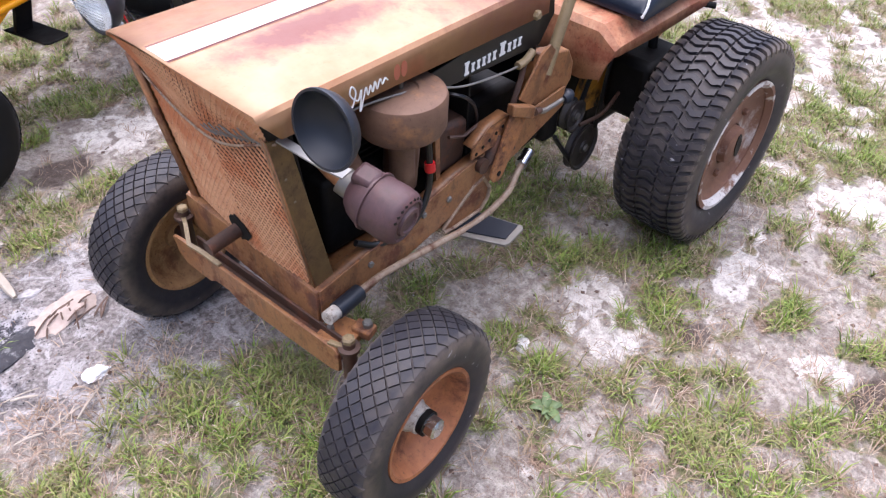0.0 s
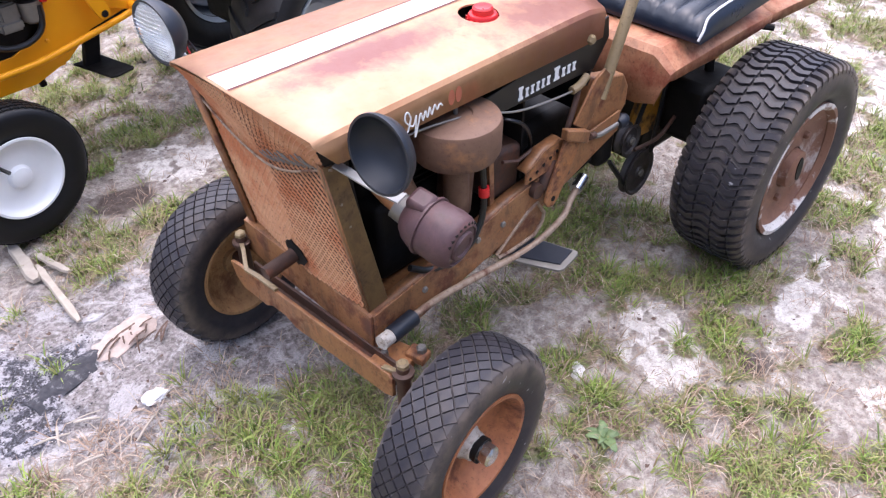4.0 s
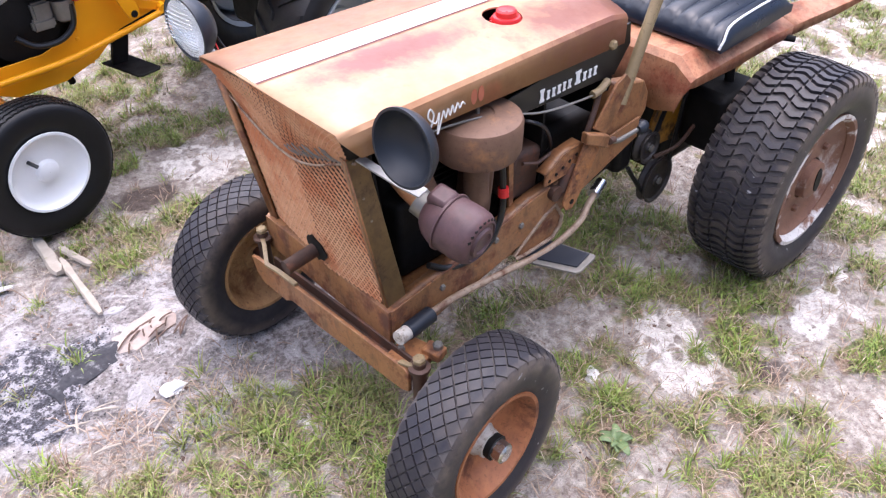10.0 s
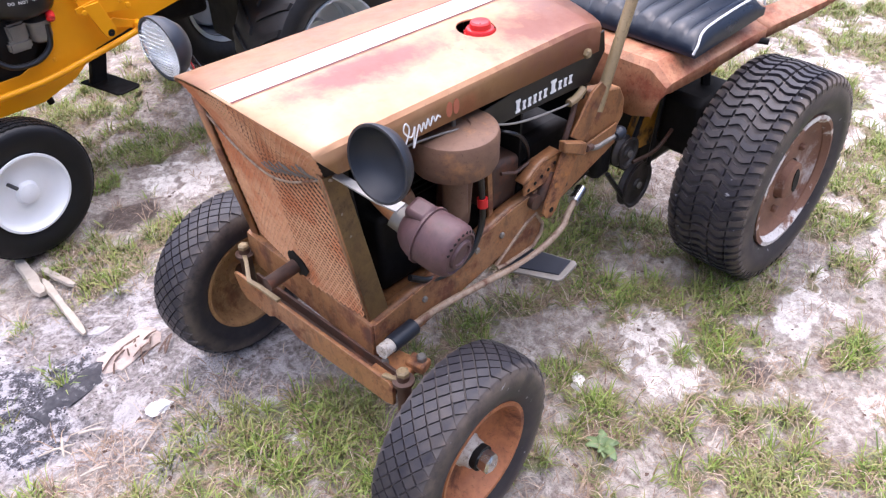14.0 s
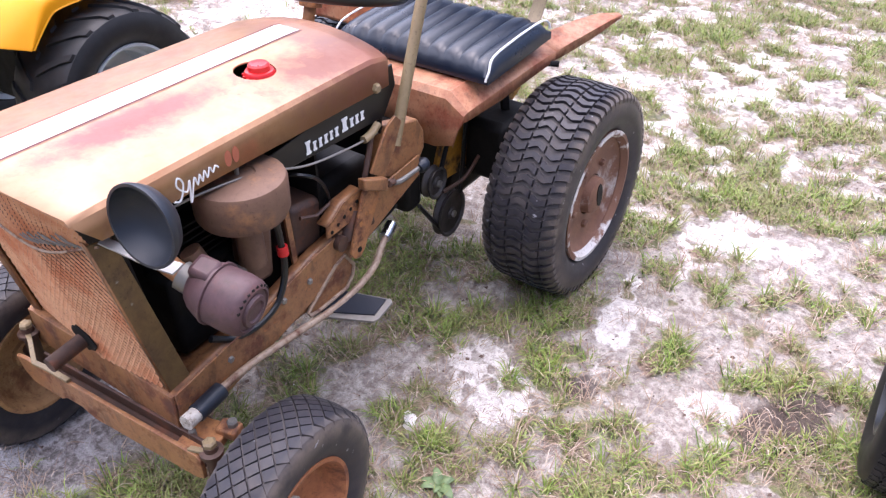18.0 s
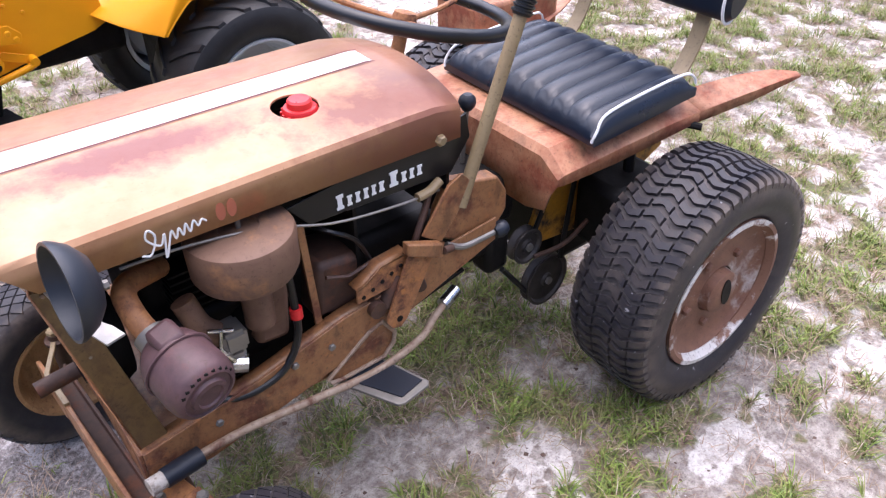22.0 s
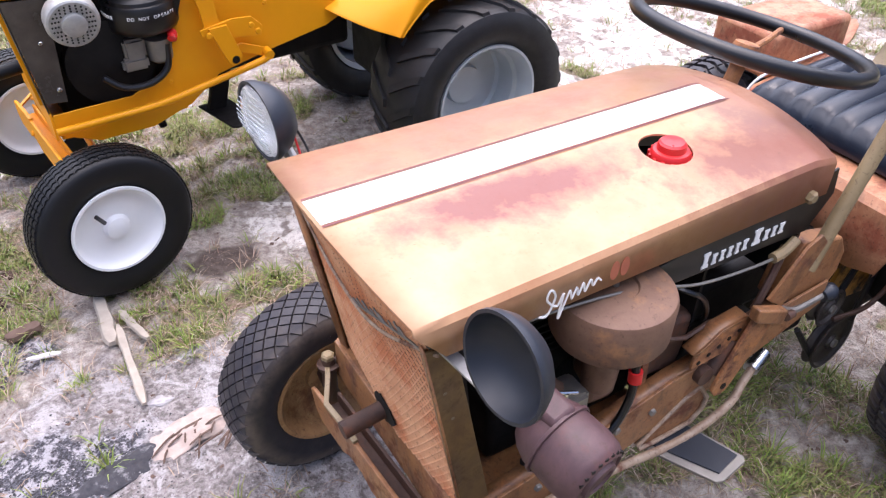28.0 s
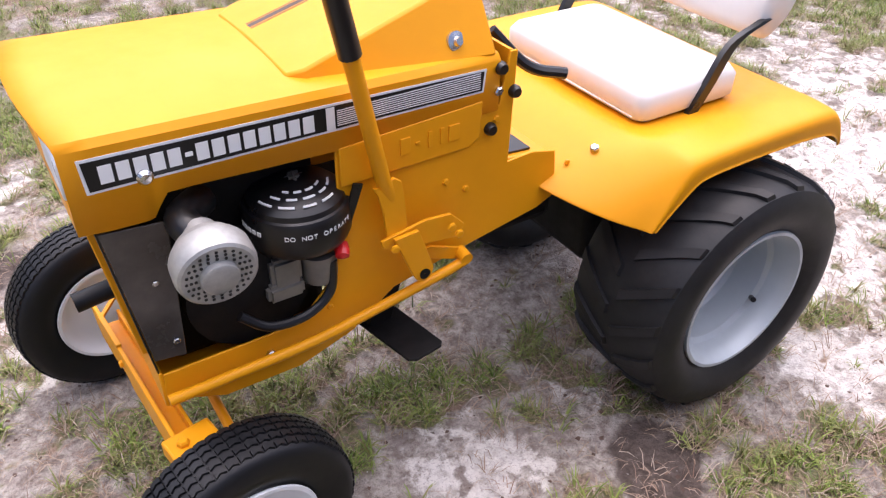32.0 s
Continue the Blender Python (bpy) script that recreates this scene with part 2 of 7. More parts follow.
BLACK = plain("black_enamel", (0.007, 0.007, 0.008), 0.32, vary=0.2)
BLACK_OIL = plain("oily_black_iron", (0.007, 0.0058, 0.0052), 0.62, vary=0.5, scale=20, relief=0.4)
BLACK_OIL.node_tree.nodes["Principled BSDF"].inputs["Specular IOR Level"].default_value = 0.25
DARK_SHELL = plain("blue_black_plastic", (0.013, 0.017, 0.026), 0.42, vary=0.25)
VINYL_BLACK = plain("black_seat_vinyl", (0.008, 0.013, 0.025), 0.3, vary=0.2, grain=260, relief=0.25)
VINYL_WHITE = plain("white_seat_vinyl", (0.72, 0.715, 0.69), 0.42, vary=0.05, grain=260, relief=0.2)
YELLOW = plain("yellow_enamel", (0.80, 0.326, 0.001), 0.38, vary=0.10, scale=5, relief=0.03, coat=0.05)
YELLOW.node_tree.nodes["Principled BSDF"].inputs["Specular IOR Level"].default_value = 0.25
WHITE_PAINT = plain("white_wheel_paint", (0.78, 0.79, 0.80), 0.35, vary=0.06, relief=0.05)
STRIPE_WHITE = plain("chalky_white_stripe", (0.78, 0.76, 0.74), 0.5, vary=0.1, scale=25)
RIM_FLAKE = worn_paint("flaking_white_rim", (0.70, 0.67, 0.63), (0.58, 0.53, 0.48), rust=(0.20, 0.10, 0.06), rust_at=0.43, scale=7, rough=0.6, soft=0.05)
STRIPE_BROWN = plain("brown_stripe_paint", (0.045, 0.016, 0.008), 0.4)
STRIPE_RED = plain("maroon_pinstripe", (0.16, 0.03, 0.03), 0.5)
RED = plain("red_plastic", (0.62, 0.02, 0.02), 0.3, vary=0.1)
SILVER = plain("silver_rim_paint", (0.50, 0.545, 0.575), 0.38, metal=0.12, vary=0.1)
CHROME = plain("bright_steel", (0.62, 0.62, 0.62), 0.22, metal=1.0, vary=0.15)
PULLEY = plain("worn_pulley_steel", (0.055, 0.047, 0.043), 0.5, metal=0.3, vary=0.5, scale=30, relief=0.3)
REFLECTOR = plain("silvered_reflector", (0.88, 0.88, 0.88), 0.3, metal=0.55, vary=0.1)
STEEL_DULL = plain("dull_steel", (0.30, 0.28, 0.25), 0.5, metal=0.7, vary=0.35)
MUFFLER_SILVER = plain("silver_muffler_paint", (0.45, 0.45, 0.43), 0.45, metal=0.5, vary=0.3, scale=40, relief=0.3)
LETTER_WHITE = plain("white_print", (0.78, 0.78, 0.77), 0.5, vary=0.04)
LETTER_RED = plain("faded_red_print", (0.44, 0.135, 0.07), 0.6, vary=0.2)
GUARD_GREY = plain("smoky_clear_guard", (0.095, 0.080, 0.066), 0.22, vary=0.75, scale=12)
HUB_CHALK = worn_paint("chalky_corroded_metal", (0.50, 0.46, 0.40), (0.36, 0.30, 0.24), rust=(0.10, 0.06, 0.04), rust_at=0.56, scale=30, rough=0.7)
KHAKI_TUBE = worn_paint("khaki_lever_paint", (0.27, 0.20, 0.105), (0.20, 0.145, 0.075), rust_at=0.68, rough=0.45)
LINK_WORN = worn_paint("worn_link_paint", (0.36, 0.27, 0.19), (0.24, 0.15, 0.09), rust=(0.13, 0.055, 0.03), rust_at=0.52, scale=18, rough=0.5)
ASH_WOOD = plain("bleached_wood", (0.41, 0.355, 0.29), 0.85, vary=0.3, scale=30)


# ---- building helpers ----
def part(name, bm, mat, parent=None, label="", smooth=35.0, bevel=0.0, solid=0.0):
    """Links a bmesh as one mesh object under a thing or a part."""
    bmesh.ops.recalc_face_normals(bm, faces=bm.faces)
    me = bpy.data.meshes.new(name)
    bm.to_mesh(me)
    bm.free()
    me.materials.append(mat)
    if smooth:
        me.polygons.foreach_set("use_smooth", [True] * len(me.polygons))
        me.set_sharp_from_angle(angle=radians(smooth))
    ob = new(name, me)
    if parent is not None:
        ob.parent = parent
    if label:
        ob["label"] = label
    if solid:
        s = ob.modifiers.new("thickness", "SOLIDIFY")
        s.thickness, s.offset = solid, -1.0
    if bevel:
        v = ob.modifiers.new("edges", "BEVEL")
        v.width, v.segments, v.limit_method, v.angle_limit = bevel, 2, "ANGLE", radians(40)
        v.harden_normals = False
    return ob


def B():
    return bmesh.new()


def box(bm, c, s, rot=(0, 0, 0)):
    bmesh.ops.create_cube(bm, size=1.0, matrix=pose(*c, *rot) @ Matrix.Diagonal((*s, 1)))
    return bm


def ring(bm, pts):
    return [bm.verts.new(p) for p in pts]


def skin(bm, rings, closed=True, cap=True):
    for a, b in zip(rings, rings[1:]):
        n = len(a)
        for k in range(n if closed else n - 1):
            j = (k + 1) % n
            bm.faces.new((a[k], a[j], b[j], b[k]))
    if cap and closed:
        bm.faces.new(rings[0][::-1])
        bm.faces.new(rings[-1])
    return bm


def lathe(bm, profile, m=Matrix(), n=32, cap=True, turn=360.0):
    """Turns a profile of (radius, along) about the local y axis."""
    rings = []
    for r, a in profile:
        rings.append(ring(bm, [m @ Vector((max(r, 0.0003) * math.cos(2 * math.pi * k / n), a, max(r, 0.0003) * math.sin(2 * math.pi * k / n))) for k in range(n)]))
    return skin(bm, rings, True, cap)


def along(p0, p1):
    """A pose whose y axis runs from p0 to p1."""
    p0, p1 = Vector(p0), Vector(p1)
    return Matrix.Translation(p0) @ (p1 - p0).to_track_quat("Y", "Z").to_matrix().to_4x4()


def rod(bm, p0, p1, r, r1=None, n=14):
    ln = (Vector(p1) - Vector(p0)).length
    return lathe(bm, [(r, 0), (r if r1 is None else r1, ln)], along(p0, p1), n)


def glide(pts, k=6):
    """A smooth line through points."""
    p = [Vector(q) for q in pts]
    p = [2 * p[0] - p[1]] + p + [2 * p[-1] - p[-2]]
    out = []
    for a, b, c, d in zip(p, p[1:], p[2:], p[3:]):
        for s in range(k):
            t = s / k
            out.append(0.5 * ((2 * b) + (c - a) * t + (2 * a - 5 * b + 4 * c - d) * t * t + (3 * b - a - 3 * c + d) * t ** 3))
    return out + [p[-2]]


def tube(bm, pts, r, n=10, closed=False):
    """A tube of radius r along a line of points."""
    pts = [Vector(p) for p in pts]
    rings, up = [], None
    for k, p in enumerate(pts):
        if closed:
            d = pts[(k + 1) % len(pts)] - pts[k - 1]
        else:
            d = pts[min(k + 1, len(pts) - 1)] - pts[max(k - 1, 0)]
        d.normalize()
        if up is None:
            up = d.orthogonal().normalized()
        up = (up - d * up.dot(d)).normalized()
        side = d.cross(up)
        rr = r[k] if isinstance(r, (list, tuple)) else r
        rings.append(ring(bm, [p + rr * (math.cos(2 * math.pi * j / n) * up + math.sin(2 * math.pi * j / n) * side) for j in range(n)]))
    if closed:
        rings.append(rings[0])
    return skin(bm, rings, True, not closed)


def plate(bm, outline, thick, m=Matrix()):
    """A flat plate: an outline in local x and z, with its thickness along local y."""
    a = ring(bm, [m @ Vector((x, 0, z)) for x, z in outline])
    b = ring(bm, [m @ Vector((x, thick, z)) for x, z in outline])
    return skin(bm, [a, b])


def bolt(bm, p, r=0.007, h=0.006, way=(0, -1, 0)):
    return lathe(bm, [(r, 0), (r, h * 0.7), (r * 0.7, h)], along(p, Vector(p) + Vector(way) * h), 6)


def cut(ob, cutter_bm):
    """Cuts the cutter's volume out of a mesh."""
    me = bpy.data.meshes.new("cutter")
    bmesh.ops.recalc_face_normals(cutter_bm, faces=cutter_bm.faces)
    cutter_bm.to_mesh(me)
    cutter_bm.free()
    c = new("cutter", me)
    c.parent = ob.parent
    mod = ob.modifiers.new("opening", "BOOLEAN")
    mod.object, mod.solver = c, "EXACT"
    bpy.context.view_layer.update()
    done = bpy.data.meshes.new_from_object(ob.evaluated_get(bpy.context.evaluated_depsgraph_get()))
    ob.modifiers.clear()
    old, ob.data = ob.data, done
    bpy.data.objects.remove(c)
    bpy.data.meshes.remove(me)
    return ob


def thing(name, m, label, category, group="", kind=""):
    ob = tagged(new(name), label, category, group, kind)
    ob.empty_display_size = 0.1
    ob.matrix_world = m
    return ob


# ---- ground ----
def fbm(x, y, s, o=4):
    return noise.fractal(Vector((x * s, y * s, 3.7)), 0.9, 2.1, o)


def spot(x, y, j, cx, cy, rx, ry, turn=0.0):
    """1 in the middle of an ellipse, 0 outside; j makes its edge ragged."""
    dx, dy = x - cx, y - cy
    far = 1.6 * max(rx, ry)
    if abs(dx) > far or abs(dy) > far:
        return 0.0
    c, s = math.cos(radians(turn)), math.sin(radians(turn))
    u, v = (c * dx + s * dy) / rx, (-s * dx + c * dy) / ry
    return min(1.0, max(0.0, (1.15 - math.sqrt(u * u + v * v) - j) / 0.40))


# bare sand, washed white sand, thick grass, dark damp soil and painted shade: middle, half-widths, turn
BARE = [(0.61, -0.45, 0.09, 0.19, -40), (0.50, -0.21, 0.17, 0.07, -10), (0.98, -0.60, 0.22, 0.09, 15), (0.84, -0.88, 0.10, 0.14, 0), (1.08, -0.80, 0.14, 0.08, 30),
        (1.52, -0.78, 0.16, 0.18, 20), (0.81, -0.18, 0.12, 0.08, 0), (0.24, 1.00, 0.24, 0.17, 10), (0.50, 1.04, 0.10, 0.10, 0), (1.12, 0.86, 0.26, 0.15, 0), (-0.02, 1.00, 0.24, 0.10, 0),
        (0.60, 1.48, 0.35, 0.16, 0), (-0.57, 1.44, 0.14, 0.09, 0), (-0.40, 1.62, 0.22, 0.10, 0), (-0.30, 0.42, 0.46, 0.24, -10), (1.25, -1.10, 0.16, 0.10, 0), (0.32, -0.60, 0.08, 0.05, 0), (1.5, 1.15, 0.40, 0.22, 0), (-0.66, 2.2, 0.24, 0.40, 0), (2.2, 1.75, 0.75, 0.45, 20), (1.55, 0.75, 0.30, 0.20, 0)]
WASHED = [(0.61, -0.45, 0.08, 0.16, -40), (1.72, -0.60, 0.40, 0.26, 20), (2.55, -0.40, 0.4, 0.2, 0), (2.05, -0.10, 0.5, 0.22, 30), (0.99, -0.58, 0.12, 0.05, 15), (0.83, -0.90, 0.07, 0.09, 0),
          (1.16, 0.86, 0.22, 0.10, 0), (0.26, 0.98, 0.14, 0.10, 0), (-0.20, 0.57, 0.08, 0.06, 0), (-0.18, 0.48, 0.05, 0.05, 0), (-0.62, 0.28, 0.09, 0.05, 0),
          (-0.56, 1.83, 0.14, 0.10, 0), (1.6, 0.6, 0.5, 0.3, 0), (1.50, 1.05, 0.32, 0.2, 0), (0.6, 2.4, 0.9, 0.25, 15), (1.25, 1.02, 0.25, 0.15, 0), (1.7, 1.35, 0.30, 0.20, 0), (-0.58, 2.55, 0.22, 0.12, 0), (-0.58, 1.72, 0.20, 0.08, 0), (2.1, 1.65, 0.60, 0.30, 20)]
LUSH = [(0.86, -0.51, 0.15, 0.06, -20), (0.69, -0.53, 0.07, 0.10, 0), (0.82, -0.69, 0.09, 0.05, 0), (0.40, -0.08, 0.14, 0.06, 0), (0.66, -0.17, 0.10, 0.07, 0), (0.04, -0.08, 0.11, 0.07, 20), (0.54, -0.74, 0.13, 0.09, 20),
        (0.42, -0.44, 0.05, 0.06, 0), (1.38, -0.50, 0.09, 0.10, 0), (1.64, -0.40, 0.10, 0.07, 0), (1.16, -1.00, 0.16, 0.07, 0), (-0.18, 0.03, 0.14, 0.05, -15), (-0.13, 0.79, 0.24, 0.05, 5),
        (-0.44, 0.71, 0.07, 0.05, 0), (-0.38, 0.0, 0.18, 0.06, 15), (-0.20, -0.15, 0.18, 0.07, 0), (0.78, -0.04, 0.22, 0.09, 0), (1.02, 0.04, 0.18, 0.10, 0), (0.62, -0.10, 0.13, 0.06, 0), (0.94, -0.20, 0.12, 0.07, 0),
        (-0.186, 0.042, 0.10, 0.04, 0), (-0.06, -0.03, 0.08, 0.05, 0), (-0.38, 0.05, 0.14, 0.05, 15), (-0.31, -0.04, 0.10, 0.05, 0), (-0.46, 0.95, 0.10, 0.06, 0), (-0.19, 0.81, 0.14, 0.05, -30), (-0.11, 0.72, 0.06, 0.04, 0), (0.75, -0.29, 0.10, 0.06, 0)]
LUSH_BEYOND = [(0.12, 1.22, 0.16, 0.07, 0), (-0.54, 1.60, 0.16, 0.10, 0), (-0.46, 1.28, 0.16, 0.10, 0), (0.18, 1.26, 0.10, 0.10, 0), (0.38, 1.08, 0.09, 0.05, -20), (0.57, 1.12, 0.10, 0.05, -20),
               (0.70, 0.87, 0.10, 0.05, 10), (0.74, 0.74, 0.11, 0.06, 0), (0.37, 0.78, 0.10, 0.06, 0), (-0.31, 1.42, 0.08, 0.06, 0), (1.24, 0.99, 0.10, 0.05, 0)]
# the long faint spots below both tractors paint shade into the ground
DAMP_SHADE = [(0.90, -1.04, 0.13, 0.08, -20), (0.54, 0.84, 0.08, 0.15, -35), (-0.01, 0.95, 0.10, 0.06, 0), (-0.57, 2.15, 0.16, 0.10, 0), (0.73, -0.62, 0.05, 0.04, 0), (0.40, 0.05, 0.55, 0.16, 0), (0.42, 1.30, 0.5, 0.18, 3), (0.95, 1.10, 0.18, 0.14, 0)]
DAMP_SHADE_DEPTH = [0.8, 1.0, 0.7, 0.7, 0.5, 0.08, 0.05, 0.3]


def cover(x, y):
    """Grass, ash, grey ash, dark wet soil and painted shade, washed sand at a place."""
    j = 0.38 * fbm(x, y, 7.0, 4)
    fine = fbm(x, y + 4, 19.0, 3)
    g = 0.48 + 0.34 * fbm(x, y, 2.3) + 0.45 * fbm(x + 9, y, 6.5, 3) + 0.85 * fbm(x + 2, y, 13.0, 4) + 0.35 * fine
    g -= 0.62 * max(spot(x, y, j, *b) for b in BARE)
    g += 0.40 * max(spot(x, y, j, *b) for b in LUSH + LUSH_BEYOND)
    ash = max(spot(x, y, j, -0.43, 0.405, 0.13, 0.050, 14), 0.86 * spot(x, y, j, -0.54, 0.44, 0.20, 0.16), 0.8 * spot(x, y, j, -0.62, 0.83, 0.20, 0.08, 10))
    grey_ash = max(spot(x, y, j, -0.32, 0.42, 0.42, 0.30, -10), 0.8 * spot(x, y, j, -0.02, 0.22, 0.24, 0.16))
    g -= 1.1 * grey_ash * (1 - max(spot(x, y, j, -0.17, 0.03, 0.2, 0.09, -20), spot(x, y, j, -0.44, 0.71, 0.07, 0.05), spot(x, y, j, -0.17, 0.78, 0.20, 0.05, -30), spot(x, y, j, -0.36, 0.03, 0.2, 0.06)))
    damp_shade = max(d * spot(x, y, j, *b) for d, b in zip(DAMP_SHADE_DEPTH, DAMP_SHADE))
    g -= 0.7 * spot(x, y, j, 0.54, 0.84, 0.09, 0.17, -35)
    w = 0.55 * max(0.0, fbm(x + 3, y, 5.0)) + 0.36 * min(1.0, max(0.0, (x - 1.1) / 0.8))
    w = max(w, max(spot(x, y, j, *b) for b in WASHED))
    outside = max(-1.0 - x, x - 3.1, -1.15 - y, y - 3.4, 0.0)
    far = min(1.0, max((math.hypot(x - 0.9, y - 0.8) - 3.2) / 2.4, outside / 1.8))
    w = min(1.0, max(0.0, w * (0.78 + 1.5 * fine)))
    g, w = g + (0.52 - g) * far, w + (0.40 - w) * far
    ash, grey_ash, damp_shade = ash * (1 - far), grey_ash * (1 - far), damp_shade * (1 - far)
    return min(1, max(0, g)), ash, grey_ash, damp_shade, w


def ground_height(x, y):
    near = math.exp(-((x - 0.5) ** 2 + (y - 0.7) ** 2) / 30)
    return near * (0.012 * fbm(x, y, 1.6) + 0.008 * fbm(x, y, 9.0, 3) + 0.004 * fbm(x, y, 30.0, 2)) - 0.004 + 0.011 * math.exp(-((x + 0.245) ** 2 + (y - 0.968) ** 2) / 0.02)


FIELD = {}
FIELD_STEP = 0.0145


def field(x, y):
    """Cover and height at a place, kept for the nearest point of the sheet."""
    k = (round(x / FIELD_STEP), round(y / FIELD_STEP))
    if k not in FIELD:
        FIELD[k] = (*cover(x, y), ground_height(x, y))
    return FIELD[k]


def build_ground():
    def axis(lo, hi):
        a = [k * FIELD_STEP for k in range(round(lo / FIELD_STEP), round(hi / FIELD_STEP))]
        before, after, v, grow = [], [], a[0], FIELD_STEP
        while v > -70:
            grow *= 1.06
            v -= grow
            before.append(v)
        v, grow = a[-1], FIELD_STEP
        while v < 70:
            grow *= 1.06
            v += grow
            after.append(v)
        return before[::-1] + a + after
    xs, ys = axis(-1.2, 3.3), axis(-1.35, 3.6)
    nx, ny = len(xs), len(ys)
    verts, cols, whites = [], [], []
    for y in ys:
        for x in xs:
            f = field(x, y)
            verts.append((x, y, f[5]))
            cols.extend(f[:4])
            whites.append(f[4])
    faces = [(j * nx + i, j * nx + i + 1, (j + 1) * nx + i + 1, (j + 1) * nx + i) for j in range(ny - 1) for i in range(nx - 1)]
    me = bpy.data.meshes.new("ground")
    me.from_pydata(verts, [], faces)
    me.polygons.foreach_set("use_smooth", [True] * len(me.polygons))
    at = me.color_attributes.new("cover", "FLOAT_COLOR", "POINT")
    at.data.foreach_set("color", cols)
    wa = me.attributes.new("white_sand", "FLOAT", "POINT")
    wa.data.foreach_set("value", whites)
    m, t, b = material("sandy_soil")
    a = t.nodes.new("ShaderNodeAttribute")
    a.attribute_name = "cover"
    sep = t.nodes.new("ShaderNodeSeparateColor")
    t.links.new(a.outputs["Color"], sep.inputs[0])
    at2 = t.nodes.new("ShaderNodeAttribute")
    at2.attribute_name = "white_sand"
    n1, n2, n3, n4 = noise_tex(t, 13, 6, 0.68, distortion=0.6), noise_tex(t, 38, 6, 0.72), noise_tex(t, 190, 3, 0.7), noise_tex(t, 85, 4, 0.7)

    def ragged(value, by, lo, hi, depth=1.0):
        """A mask whose edge is broken up by a noise."""
        ad = t.nodes.new("ShaderNodeMath")
        ad.operation = "MULTIPLY_ADD"
        t.links.new(by, ad.inputs[0])
        ad.inputs[1].default_value = 0.9
        t.links.new(value, ad.inputs[2])
        return ramp(t, ad.outputs[0], [(lo, grey(0)), (hi, grey(depth))])
    sand = blend(t, ramp(t, n2, [(0.38, grey(0)), (0.60, grey(1))]), (0.21, 0.168, 0.138), (0.48, 0.43, 0.378))
    sand = blend(t, ramp(t, n1, [(0.36, grey(0.7)), (0.50, grey(0))]), sand, (0.185, 0.145, 0.125))
    pale = blend(t, ramp(t, n2, [(0.36, grey(0)), (0.54, grey(1))]), (0.43, 0.38, 0.335), (0.69, 0.65, 0.60))
    sand = blend(t, ragged(at2.outputs["Fac"], n2, 0.70, 0.92, 0.95), sand, pale)
    thatch = blend(t, ramp(t, n4, [(0.38, grey(0)), (0.62, grey(1))]), (0.14, 0.092, 0.062), (0.38, 0.27, 0.20))
    thatch = blend(t, ramp(t, n1, [(0.40, grey(0)), (0.54, grey(0.75))]), thatch, (0.135, 0.155, 0.05))
    col = blend(t, ragged(sep.outputs[0], n2, 0.80, 1.02), sand, thatch)
    ashy = blend(t, ramp(t, n4, [(0.40, grey(0)), (0.60, grey(1))]), (0.130, 0.114, 0.109), (0.335, 0.303, 0.292))
    ashy = blend(t, ramp(t, n2, [(0.36, grey(0.8)), (0.47, grey(0))]), ashy, (0.105, 0.085, 0.078))
    ashy = blend(t, ramp(t, n1, [(0.50, grey(0)), (0.57, grey(0.85))]), ashy, (0.49, 0.465, 0.465))
    col = blend(t, ragged(sep.outputs[2], n1, 0.50, 0.95, 0.9), col, ashy)
    char = blend(t, ramp(t, n3, [(0.44, grey(0)), (0.62, grey(1))]), (0.018, 0.018, 0.023), (0.13, 0.125, 0.142))
    char = blend(t, ramp(t, n2, [(0.49, grey(0)), (0.56, grey(0.85))]), char, (0.42, 0.40, 0.415))
    col = blend(t, ragged(sep.outputs[1], n1, 0.62, 1.08), col, char)
    # dark soil colour, which also paints the shade below the tractors
    soil = blend(t, ramp(t, n2, [(0.4, grey(0)), (0.65, grey(1))]), (0.062, 0.043, 0.034), (0.125, 0.092, 0.074))
    col = blend(t, ragged(a.outputs["Alpha"], n1, 0.50, 1.25, 0.95), col, soil)
    col = blend(t, ramp(t, n3, [(0.32, grey(0.5)), (0.46, grey(0))]), col, (0.07, 0.052, 0.04))
    t.links.new(col, b.inputs["Base Color"])
    b.inputs["Roughness"].default_value = 0.95
    mix = t.nodes.new("ShaderNodeMath")
    t.links.new(n2, mix.inputs[0])
    t.links.new(n4, mix.inputs[1])
    bump(t, b, mix.outputs[0], 0.8, 0.016)
    me.materials.append(m)
    return tagged(new("ground", me), "pale sandy ground with patchy thin grass and ash", "ground", kind="structure")


build_ground()


